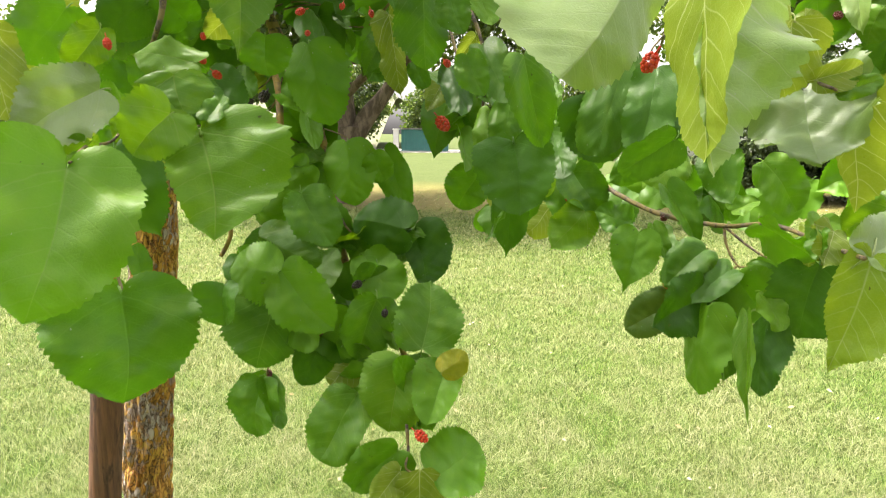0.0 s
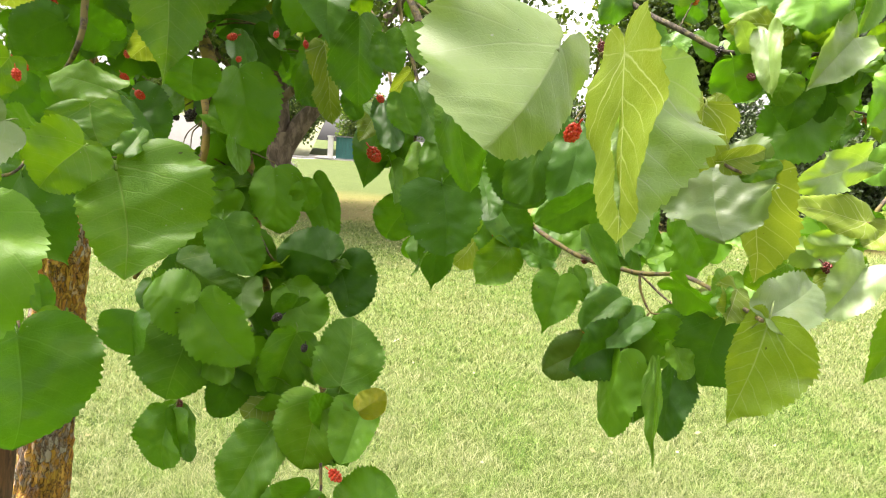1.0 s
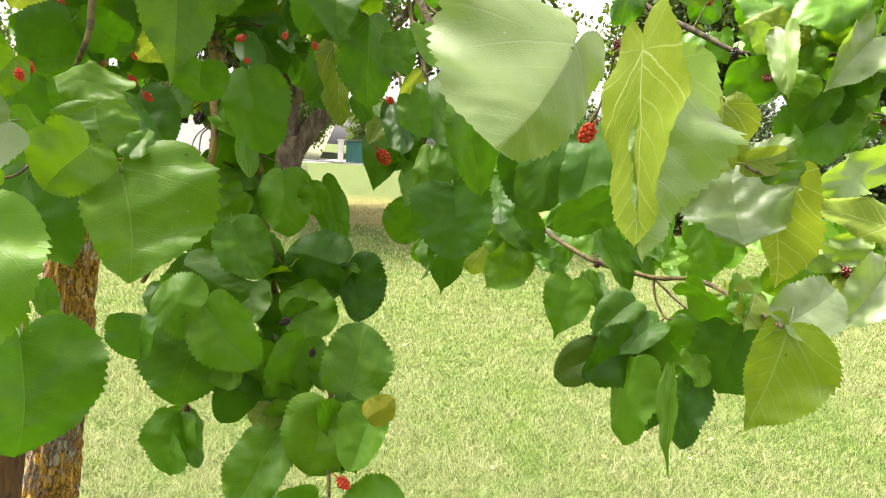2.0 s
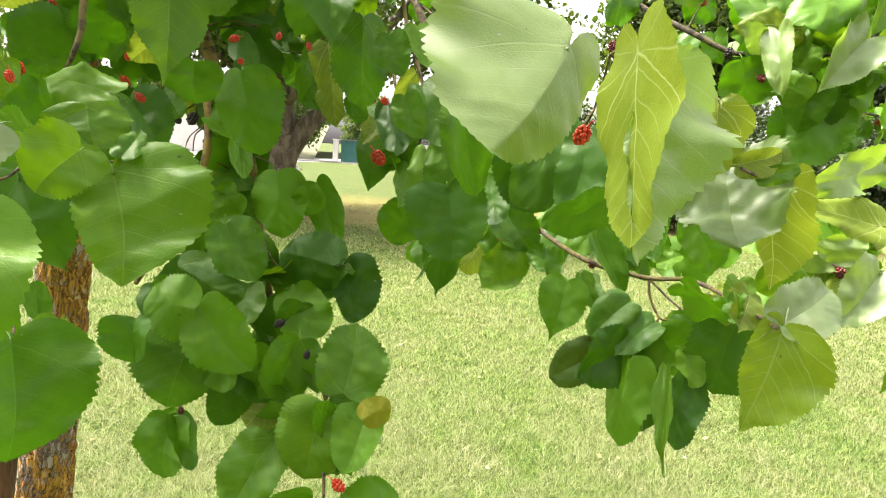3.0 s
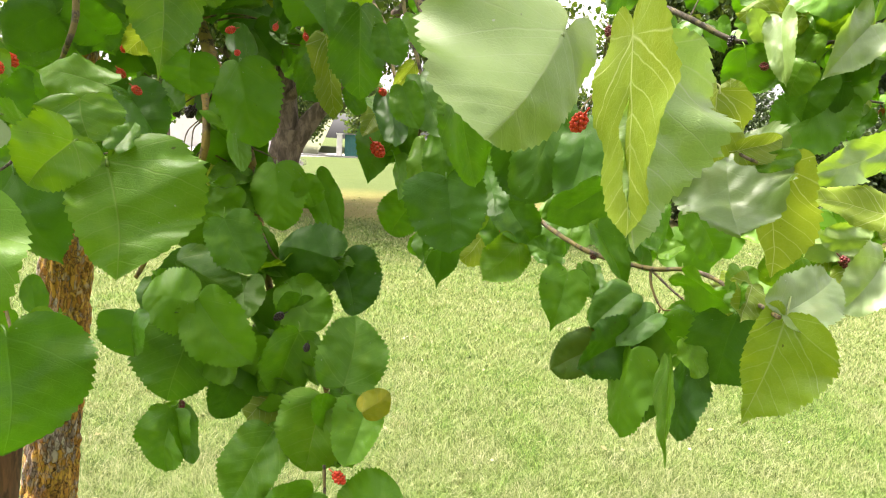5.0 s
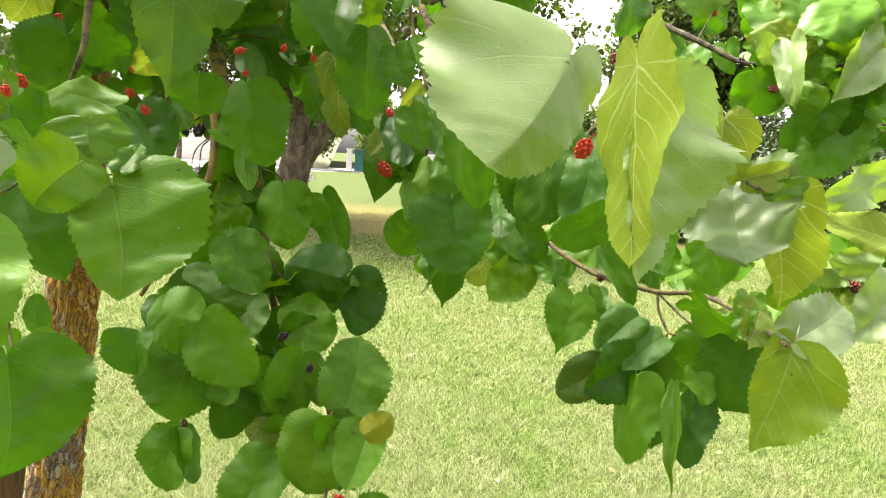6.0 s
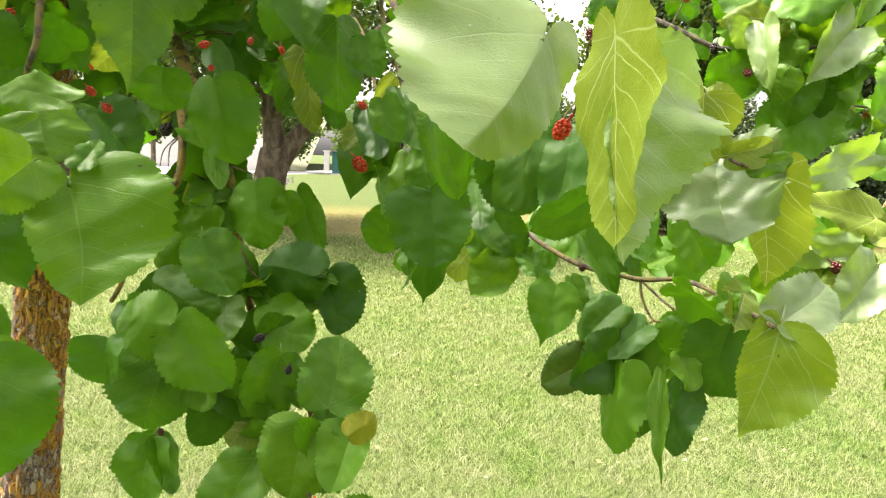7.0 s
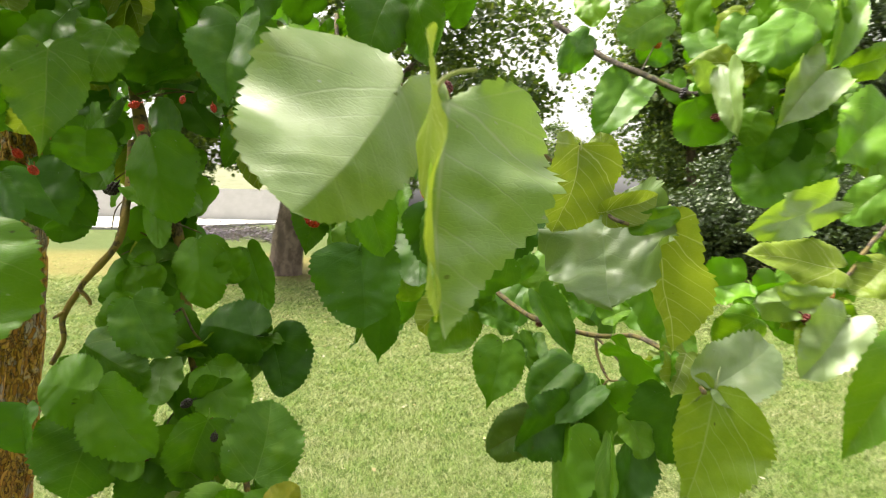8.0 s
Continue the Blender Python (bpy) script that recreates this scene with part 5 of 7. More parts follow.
# more leaves of the hanging branch
leaf(hanging, (-0.339, 1.410, 1.530), (-0.383, 1.444, 1.466), 0.060, -147, "flat", MATURE, 6)
leaf(hanging, (-0.461, 1.487, 1.655), (-0.401, 1.427, 1.603), 0.060, 51, "flat", MATURE, 12)
leaf(hanging, (-0.359, 1.611, 1.830), (-0.295, 1.603, 1.870), 0.079, 124, "flat", FULL, 15)
leaf(hanging, (-0.271, 1.669, 1.898), (-0.297, 1.626, 1.800), 0.082, -35, "flat", MATURE, 19)
leaf(hanging, (-0.184, 1.647, 1.774), (-0.230, 1.624, 1.703), 0.089, -108, "flat", MATURE, 2)

# more leaves of the middle branch
leaf(middle, (0.124, 1.238, 1.596), (0.118, 1.203, 1.518), 0.061, -17, "flat", MATURE, 13)
leaf(middle, (0.163, 1.132, 1.607), (0.186, 1.062, 1.549), 0.075, 49, "flat", MATURE, 1)

# more leaves of the hanging branch
# darker colour here stands in for the shade under the crown
leaf(hanging, (-0.627, 1.571, 1.640), (-0.657, 1.636, 1.504), 0.198, 169, "roof", DEEP, 0)
leaf(hanging, (-0.497, 1.537, 1.955), (-0.489, 1.495, 1.831), 0.168, -28, "flat", MATURE, 3)
leaf(hanging, (-0.389, 1.586, 1.948), (-0.369, 1.516, 1.795), 0.135, -13, "flat", MATURE, 1)
leaf(hanging, (-0.136, 1.421, 1.930), (-0.157, 1.350, 1.787), 0.142, -46, "flat", MATURE, 16)
leaf(hanging, (-0.115, 1.518, 1.829), (-0.150, 1.519, 1.663), 0.120, -114, "flat", MATURE, 8)
leaf(hanging, (-0.637, 1.725, 1.608), (-0.684, 1.769, 1.468), 0.137, -164, "flat", DEEP, 7)

# more leaves of the middle branch
leaf(middle, (0.316, 0.899, 1.529), (0.249, 0.921, 1.484), 0.063, -119, "flat", MATURE, 12)
leaf(middle, (0.306, 0.970, 1.626), (0.280, 0.916, 1.513), 0.076, -11, "flat", DEEP, 8)
leaf(middle, (0.278, 1.027, 1.653), (0.235, 0.991, 1.504), 0.080, -39, "flat", MATURE, 13)
leaf(middle, (0.215, 1.145, 1.728), (0.200, 1.105, 1.627), 0.074, -22, "flat", MATURE, 19)

# smaller leaves along the twigs
leaf(right, (0.598, 1.062, 1.390), (0.548, 1.063, 1.353), 0.059, -6, "flat", YOUNG, 4)
leaf(right, (0.589, 1.076, 1.367), (0.600, 1.067, 1.296), 0.061, 72, "wavy", YOUNG, 2)
leaf(right, (0.607, 1.073, 1.358), (0.587, 1.019, 1.366), 0.056, -69, "flat", MATURE, 6)
leaf(right, (0.555, 1.059, 1.369), (0.597, 1.069, 1.345), 0.035, -19, "flat", FRESH, 0)
leaf(right, (0.600, 1.105, 1.361), (0.614, 1.075, 1.297), 0.058, 54, "wavy", MATURE, 0)
leaf(right, (0.527, 0.921, 1.407), (0.516, 0.903, 1.370), 0.031, 28, "wavy", MATURE, 1)
leaf(right, (0.561, 0.987, 1.419), (0.550, 0.961, 1.367), 0.050, -28, "flat", FRESH, 16)
leaf(right, (0.541, 1.004, 1.370), (0.587, 0.993, 1.371), 0.033, -94, "flat", MATURE, 14)
leaf(right, (0.605, 1.071, 1.361), (0.617, 1.042, 1.339), 0.035, 1, "flat", FRESH, 18)
leaf(right, (0.548, 1.016, 1.380), (0.574, 1.025, 1.339), 0.048, -46, "flat", YOUNG, 1)
leaf(right, (0.590, 1.090, 1.385), (0.624, 1.071, 1.346), 0.046, 77, "flat", FRESH, 0)
leaf(outer, (1.045, 1.336, 1.501), (1.036, 1.339, 1.455), 0.044, 4, "flat", MATURE, 19)
leaf(outer, (1.000, 1.326, 1.464), (0.957, 1.298, 1.454), 0.046, 22, "flat", YOUNG, 2)
leaf(outer, (1.183, 1.404, 1.583), (1.228, 1.419, 1.579), 0.046, 39, "fold", MATURE, 3)
leaf(outer, (1.220, 1.448, 1.554), (1.281, 1.406, 1.541), 0.057, 22, "flat", MATURE, 2)
leaf(outer, (0.949, 1.275, 1.408), (0.988, 1.283, 1.384), 0.035, -61, "wavy", FRESH, 2)
leaf(outer, (1.264, 1.446, 1.599), (1.246, 1.451, 1.561), 0.041, 48, "flat", FRESH, 9)
leaf(outer, (1.030, 1.354, 1.458), (0.983, 1.332, 1.421), 0.056, 73, "fold", FRESH, 2)
leaf(outer, (0.940, 1.296, 1.455), (0.909, 1.272, 1.456), 0.028, -3, "fold", MATURE, 1)
leaf(outer, (1.214, 1.466, 1.599), (1.204, 1.425, 1.548), 0.064, 49, "flat", MATURE, 2)
leaf(outer, (1.229, 1.462, 1.576), (1.252, 1.480, 1.533), 0.037, -2, "fold", FRESH, 0)
leaf(outer, (1.113, 1.361, 1.535), (1.138, 1.350, 1.494), 0.042, 70, "flat", MATURE, 14)
leaf(outer, (0.952, 1.287, 1.446), (0.915, 1.306, 1.401), 0.054, -56, "fold", FRESH, 2)
leaf(outer, (0.986, 1.277, 1.426), (0.959, 1.328, 1.421), 0.051, -21, "flat", YOUNG, 1)
leaf(outer, (1.022, 1.324, 1.467), (1.016, 1.313, 1.431), 0.031, -45, "flat", FRESH, 4)
leaf(outer, (1.121, 1.374, 1.546), (1.164, 1.358, 1.504), 0.051, 30, "flat", YOUNG, 10)
leaf(outer, (0.954, 1.290, 1.417), (0.954, 1.287, 1.351), 0.061, -89, "fold", FRESH, 2)
leaf(outer, (1.127, 1.374, 1.555), (1.105, 1.377, 1.515), 0.036, 2, "wavy", FRESH, 0)
leaf(outer, (1.025, 1.327, 1.458), (0.966, 1.328, 1.421), 0.056, -10, "wavy", FRESH, 2)
leaf(outer, (0.914, 1.265, 1.421), (0.861, 1.257, 1.380), 0.060, -87, "wavy", YOUNG, 1)
leaf(outer, (1.015, 1.330, 1.500), (1.063, 1.321, 1.460), 0.058, -44, "fold", MATURE, 0)
leaf(outer, (0.953, 1.278, 1.408), (1.015, 1.280, 1.390), 0.059, -41, "wavy", FRESH, 1)
leaf(outer, (1.018, 1.340, 1.500), (1.027, 1.369, 1.469), 0.042, -31, "wavy", FRESH, 0)
leaf(upper, (1.119, 1.589, 1.848), (1.137, 1.563, 1.806), 0.049, -5, "fold", FRESH, 3)
leaf(upper, (1.273, 1.695, 1.780), (1.321, 1.688, 1.734), 0.048, -29, "flat", FRESH, 18)
leaf(upper, (1.088, 1.596, 1.883), (1.075, 1.592, 1.833), 0.052, 26, "fold", FRESH, 0)
leaf(upper, (1.185, 1.596, 1.888), (1.193, 1.566, 1.821), 0.065, 97, "fold", FRESH, 3)
leaf(upper, (1.194, 1.690, 1.779), (1.235, 1.673, 1.751), 0.042, -34, "wavy", MATURE, 1)
leaf(upper, (1.044, 1.569, 1.893), (1.092, 1.568, 1.892), 0.038, 10, "flat", FRESH, 18)
leaf(upper, (1.083, 1.622, 1.853), (0.995, 1.616, 1.858), 0.064, -20, "wavy", MATURE, 0)
leaf(upper, (1.135, 1.584, 1.847), (1.151, 1.515, 1.832), 0.056, 50, "fold", FRESH, 0)
leaf(upper, (1.284, 1.690, 1.769), (1.225, 1.680, 1.733), 0.062, -186, "flat", MATURE, 2)
leaf(upper, (1.119, 1.617, 1.890), (1.163, 1.628, 1.868), 0.049, -4, "wavy", FRESH, 0)
leaf(upper, (1.268, 1.677, 1.734), (1.225, 1.636, 1.682), 0.059, 68, "flat", FRESH, 3)
leaf(upper, (1.313, 1.686, 1.758), (1.315, 1.736, 1.719), 0.061, 4, "flat", FRESH, 8)
leaf(upper, (1.098, 1.666, 1.778), (1.071, 1.690, 1.726), 0.052, 5, "fold", MATURE, 3)
leaf(upper, (1.095, 1.677, 1.758), (1.029, 1.644, 1.722), 0.062, -33, "flat", MATURE, 10)
leaf(upper, (1.260, 1.686, 1.709), (1.295, 1.628, 1.654), 0.084, -21, "wavy", FRESH, 1)
leaf(upper, (1.110, 1.660, 1.797), (1.158, 1.644, 1.751), 0.056, -91, "fold", YOUNG, 3)
leaf(upper, (1.331, 1.706, 1.766), (1.359, 1.701, 1.724), 0.050, -57, "fold", MATURE, 3)
leaf(upper, (0.923, 1.587, 1.896), (0.973, 1.550, 1.877), 0.055, -70, "flat", FRESH, 14)
leaf(upper, (1.056, 1.551, 1.869), (1.003, 1.545, 1.854), 0.046, -4, "wavy", YOUNG, 2)
leaf(upper, (1.196, 1.647, 1.726), (1.175, 1.680, 1.647), 0.066, -80, "wavy", MATURE, 0)
leaf(upper, (1.319, 1.680, 1.734), (1.329, 1.661, 1.652), 0.076, 36, "fold", FRESH, 0)
leaf(upper, (1.088, 1.632, 1.779), (1.039, 1.599, 1.724), 0.064, 8, "flat", FRESH, 9)
leaf(upper, (1.214, 1.701, 1.737), (1.211, 1.698, 1.668), 0.049, -43, "flat", FRESH, 19)
leaf(upper, (0.974, 1.584, 1.887), (0.889, 1.564, 1.896), 0.082, -37, "fold", YOUNG, 0)
leaf(upper, (1.193, 1.584, 1.881), (1.208, 1.582, 1.838), 0.044, 79, "flat", MATURE, 15)
leaf(upper, (1.046, 1.702, 1.826), (1.095, 1.686, 1.812), 0.038, 18, "flat", MATURE, 0)
leaf(upper, (0.937, 1.580, 1.850), (0.859, 1.562, 1.814), 0.083, 90, "fold", FRESH, 1)
leaf(upper, (0.943, 1.617, 1.846), (1.015, 1.602, 1.847), 0.066, 17, "wavy", YOUNG, 2)
leaf(upper, (1.067, 1.594, 1.876), (1.029, 1.640, 1.833), 0.070, 4, "fold", FRESH, 0)
leaf(upper, (1.157, 1.578, 1.860), (1.215, 1.565, 1.824), 0.059, -33, "flat", MATURE, 15)
leaf(upper, (1.147, 1.614, 1.916), (1.100, 1.608, 1.922), 0.036, -54, "flat", YOUNG, 19)
leaf(upper, (1.118, 1.611, 1.871), (1.104, 1.592, 1.811), 0.053, 102, "wavy", MATURE, 2)
leaf(upper, (1.181, 1.674, 1.791), (1.169, 1.616, 1.732), 0.070, -17, "flat", YOUNG, 15)
leaf(upper, (1.113, 1.700, 1.824), (1.116, 1.697, 1.768), 0.052, -56, "flat", FRESH, 8)
leaf(upper, (1.169, 1.620, 1.905), (1.215, 1.593, 1.870), 0.058, 19, "wavy", FRESH, 0)
leaf(upper, (1.010, 1.599, 1.862), (0.974, 1.634, 1.853), 0.040, -26, "flat", MATURE, 11)
leaf(hanging, (-0.070, 1.328, 1.345), (-0.072, 1.253, 1.338), 0.070, 25, "flat", MATURE, 9)
leaf(hanging, (-0.327, 1.446, 1.602), (-0.311, 1.467, 1.567), 0.032, 49, "flat", MATURE, 4)
leaf(hanging, (-0.178, 1.289, 1.332), (-0.147, 1.290, 1.306), 0.040, -36, "fold", MATURE, 1)
leaf(hanging, (-0.177, 1.329, 1.223), (-0.149, 1.316, 1.193), 0.043, 107, "fold", FRESH, 1)
leaf(hanging, (-0.599, 1.793, 1.728), (-0.629, 1.790, 1.689), 0.047, 73, "fold", MATURE, 2)
leaf(hanging, (-0.317, 1.331, 1.609), (-0.261, 1.317, 1.579), 0.049, 50, "fold", MATURE, 3)
leaf(hanging, (-0.037, 1.157, 1.108), (-0.036, 1.132, 1.067), 0.045, -22, "flat", MATURE, 15)
leaf(hanging, (-0.369, 1.526, 1.685), (-0.332, 1.497, 1.668), 0.045, 11, "wavy", MATURE, 0)
leaf(hanging, (-0.141, 1.280, 1.332), (-0.196, 1.227, 1.339), 0.072, 22, "wavy", FRESH, 1)
leaf(hanging, (-0.329, 1.159, 1.245), (-0.372, 1.122, 1.209), 0.055, -68, "flat", MATURE, 12)
leaf(hanging, (-0.269, 1.414, 1.438), (-0.309, 1.368, 1.427), 0.052, 30, "wavy", MATURE, 0)
leaf(hanging, (-0.134, 1.226, 1.205), (-0.168, 1.216, 1.160), 0.049, -21, "wavy", FRESH, 2)
leaf(hanging, (-0.370, 1.487, 1.681), (-0.405, 1.547, 1.687), 0.068, -81, "wavy", MATURE, 1)
leaf(hanging, (-0.273, 1.386, 1.636), (-0.319, 1.400, 1.583), 0.067, -24, "fold", MATURE, 1)
leaf(hanging, (-0.077, 1.184, 1.083), (-0.029, 1.146, 1.060), 0.053, -64, "wavy", MATURE, 0)
leaf(hanging, (-0.107, 1.331, 1.345), (-0.132, 1.308, 1.359), 0.032, -19, "flat", FRESH, 12)
leaf(hanging, (-0.320, 1.192, 1.075), (-0.362, 1.208, 1.059), 0.036, 85, "flat", MATURE, 7)
leaf(hanging, (-0.055, 1.126, 1.060), (-0.043, 1.122, 1.009), 0.046, 80, "flat", MATURE, 18)
leaf(hanging, (-0.201, 1.334, 1.328), (-0.190, 1.358, 1.300), 0.038, 95, "flat", MATURE, 10)
leaf(hanging, (-0.418, 1.518, 1.697), (-0.453, 1.515, 1.684), 0.036, 14, "wavy", MATURE, 0)
leaf(hanging, (-0.496, 1.677, 1.928), (-0.506, 1.674, 1.866), 0.045, -2, "flat", MATURE, 4)
leaf(hanging, (-0.334, 1.146, 1.266), (-0.335, 1.171, 1.201), 0.057, -83, "flat", FRESH, 4)
leaf(hanging, (-0.065, 1.276, 1.370), (-0.078, 1.312, 1.345), 0.041, -7, "flat", MATURE, 15)
leaf(hanging, (-0.140, 1.280, 1.223), (-0.190, 1.287, 1.198), 0.044, -4, "flat", MATURE, 11)
leaf(hanging, (-0.366, 1.461, 1.665), (-0.303, 1.426, 1.639), 0.073, -77, "wavy", MATURE, 0)
leaf(hanging, (-0.215, 1.264, 1.267), (-0.170, 1.240, 1.209), 0.077, -7, "flat", MATURE, 2)
leaf(hanging, (-0.300, 1.407, 1.505), (-0.282, 1.417, 1.476), 0.031, -13, "flat", MATURE, 8)
leaf(hanging, (0.000, 0.990, 0.994), (-0.009, 0.975, 0.954), 0.031, 17, "flat", MATURE, 5)
leaf(hanging, (-0.110, 1.290, 1.339), (-0.099, 1.276, 1.307), 0.029, 95, "fold", MATURE, 0)
leaf(hanging, (-0.347, 1.587, 1.883), (-0.366, 1.561, 1.838), 0.044, -20, "wavy", MATURE, 1)
leaf(hanging, (-0.071, 1.199, 1.185), (-0.108, 1.181, 1.172), 0.032, 7, "flat", MATURE, 15)
leaf(left, (-0.422, 1.015, 1.646), (-0.442, 1.018, 1.589), 0.058, 24, "flat", MATURE, 8)
leaf(left, (-0.514, 1.135, 1.604), (-0.479, 1.159, 1.577), 0.046, -76, "flat", FRESH, 6)
leaf(left, (-0.494, 1.045, 1.532), (-0.528, 1.055, 1.507), 0.039, 79, "flat", MATURE, 13)
leaf(left, (-0.352, 0.949, 1.520), (-0.379, 0.938, 1.494), 0.035, 45, "wavy", YOUNG, 1)
leaf(left, (-0.373, 0.798, 1.412), (-0.378, 0.783, 1.368), 0.035, 34, "fold", YOUNG, 3)
leaf(left, (-0.320, 0.787, 1.359), (-0.337, 0.774, 1.302), 0.049, 55, "fold", FRESH, 2)
leaf(left, (-0.384, 0.779, 1.533), (-0.399, 0.796, 1.503), 0.028, -54, "flat", YOUNG, 19)
leaf(left, (-0.470, 1.108, 1.599), (-0.458, 1.084, 1.563), 0.038, -127, "fold", FRESH, 3)
leaf(left, (-0.272, 0.576, 1.491), (-0.311, 0.598, 1.436), 0.063, 27, "wavy", FRESH, 1)
leaf(left, (-0.370, 0.953, 1.531), (-0.370, 0.930, 1.468), 0.060, -22, "fold", YOUNG, 0)
leaf(left, (-0.443, 0.955, 1.565), (-0.435, 0.937, 1.516), 0.046, -46, "wavy", FRESH, 0)
leaf(left, (-0.334, 0.649, 1.510), (-0.307, 0.652, 1.468), 0.039, 33, "flat", FRESH, 8)
leaf(left, (-0.411, 0.862, 1.567), (-0.350, 0.835, 1.559), 0.057, -25, "fold", MATURE, 0)
leaf(left, (-0.435, 0.826, 1.410), (-0.388, 0.788, 1.369), 0.066, -44, "fold", FRESH, 2)
leaf(left, (-0.427, 1.007, 1.545), (-0.469, 0.978, 1.494), 0.066, 69, "wavy", YOUNG, 2)
leaf(left, (-0.318, 0.660, 1.523), (-0.338, 0.668, 1.487), 0.035, 3, "fold", FRESH, 2)
leaf(top, (-0.199, 1.621, 1.781), (-0.184, 1.634, 1.743), 0.039, -10, "fold", MATURE, 2)
leaf(top, (-0.159, 1.908, 2.033), (-0.170, 1.879, 2.009), 0.036, 13, "flat", MATURE, 18)
leaf(top, (-0.238, 1.591, 1.810), (-0.214, 1.554, 1.763), 0.061, 25, "flat", MATURE, 0)
leaf(top, (0.099, 1.943, 2.000), (0.055, 1.945, 1.961), 0.055, 37, "flat", MATURE, 4)
leaf(top, (-0.245, 1.600, 1.772), (-0.211, 1.602, 1.727), 0.046, -9, "fold", MATURE, 3)
leaf(top, (-0.200, 1.533, 1.805), (-0.239, 1.513, 1.808), 0.035, 25, "wavy", YOUNG, 1)
leaf(top, (-0.184, 1.563, 1.792), (-0.169, 1.523, 1.744), 0.064, 23, "wavy", MATURE, 0)
leaf(top, (-0.102, 1.630, 1.793), (-0.095, 1.607, 1.760), 0.037, 17, "flat", FRESH, 0)
leaf(top, (0.085, 1.986, 2.001), (0.042, 1.982, 1.946), 0.067, 50, "flat", MATURE, 8)
leaf(top, (-0.264, 2.007, 2.113), (-0.298, 1.974, 2.053), 0.069, -27, "fold", DEEP, 1)
leaf(top, (-0.197, 1.571, 1.799), (-0.146, 1.546, 1.779), 0.046, -7, "flat", FRESH, 4)
leaf(top, (-0.217, 1.662, 1.764), (-0.230, 1.641, 1.722), 0.038, -13, "wavy", MATURE, 0)
leaf(middle, (0.069, 1.458, 1.572), (0.003, 1.476, 1.542), 0.059, 70, "flat", MATURE, 3)
leaf(middle, (0.089, 1.505, 1.573), (0.048, 1.498, 1.534), 0.047, 25, "flat", FRESH, 14)
leaf(middle, (0.052, 1.570, 1.934), (0.100, 1.573, 1.980), 0.051, -49, "fold", MATURE, 0)
leaf(middle, (0.124, 1.288, 1.468), (0.117, 1.287, 1.415), 0.046, -3, "wavy", MATURE, 2)
leaf(middle, (0.059, 1.450, 1.618), (0.048, 1.442, 1.542), 0.057, -18, "flat", MATURE, 17)
leaf(middle, (0.015, 1.537, 1.925), (-0.001, 1.516, 1.876), 0.052, -27, "fold", MATURE, 2)
leaf(middle, (0.120, 1.296, 1.390), (0.083, 1.307, 1.325), 0.061, -5, "flat", MATURE, 2)
leaf(middle, (0.123, 1.251, 1.510), (0.150, 1.214, 1.498), 0.041, 3, "flat", MATURE, 6)
leaf(middle, (0.045, 1.573, 1.956), (0.084, 1.537, 1.951), 0.046, 27, "flat", YOUNG, 6)
leaf(middle, (0.045, 1.459, 1.570), (0.000, 1.458, 1.548), 0.043, -20, "fold", MATURE, 3)
leaf(middle, (0.103, 1.503, 1.610), (0.115, 1.464, 1.554), 0.051, -41, "wavy", MATURE, 1)
leaf(middle, (0.067, 1.492, 1.586), (0.080, 1.505, 1.553), 0.027, -33, "flat", MATURE, 5)
leaf(middle, (0.121, 1.281, 1.529), (0.176, 1.288, 1.514), 0.051, 12, "flat", MATURE, 0)
leaf(middle, (0.022, 1.601, 1.950), (-0.008, 1.570, 1.945), 0.043, 41, "wavy", FRESH, 1)
leaf(middle, (0.073, 1.421, 1.629), (0.094, 1.414, 1.597), 0.033, -112, "wavy", MATURE, 2)
leaf(middle, (0.009, 1.613, 1.977), (-0.031, 1.653, 1.970), 0.053, 57, "fold", MATURE, 0)
leaf(middle, (0.130, 1.309, 1.575), (0.102, 1.279, 1.565), 0.036, -28, "flat", MATURE, 5)
leaf(middle, (0.150, 1.324, 1.457), (0.099, 1.300, 1.441), 0.044, 170, "fold", MATURE, 1)
leaf(middle, (0.009, 1.537, 1.568), (0.030, 1.534, 1.524), 0.040, 5, "wavy", MATURE, 1)
leaf(middle, (0.026, 1.400, 1.639), (0.047, 1.386, 1.597), 0.046, 102, "flat", MATURE, 11)
leaf(middle, (0.025, 1.595, 1.970), (0.026, 1.637, 1.932), 0.053, -75, "flat", MATURE, 17)
leaf(middle, (0.139, 1.350, 1.634), (0.144, 1.318, 1.595), 0.044, -5, "fold", YOUNG, 1)
leaf(middle, (0.039, 1.585, 1.983), (0.014, 1.604, 1.951), 0.038, 36, "wavy", MATURE, 1)

# fruit
berry(near, (0.217, 0.683, 1.602), 0.020, RIPENING)
berry(near, (0.229, 0.653, 1.680), 0.011, DARK_RED)
berry(right, (0.395, 1.135, 1.284), 0.019, UNRIPE)
berry(right, (0.433, 1.297, 1.378), 0.018, DARK_RED)
berry(right, (0.608, 1.049, 1.327), 0.021, DARK_RED)
berry(middle, (-0.002, 1.417, 1.555), 0.034, RIPENING)
berry(top, (0.011, 1.210, 1.655), 0.016, RIPENING)
berry(middle, (0.282, 1.531, 1.389), 0.021, RIPENING)
berry(outer, (0.884, 1.214, 1.405), 0.025, DARK_RED)
berry(outer, (0.965, 1.287, 1.445), 0.021, UNRIPE)
berry(upper, (0.799, 1.781, 2.012), 0.029, UNRIPE)
berry(upper, (0.819, 1.640, 1.863), 0.026, RIPE)
berry(upper, (0.840, 1.514, 1.791), 0.023, DARK_RED)
berry(upper, (1.175, 1.610, 1.854), 0.016, RIPENING)
berry(upper, (1.155, 1.644, 1.817), 0.022, UNRIPE)
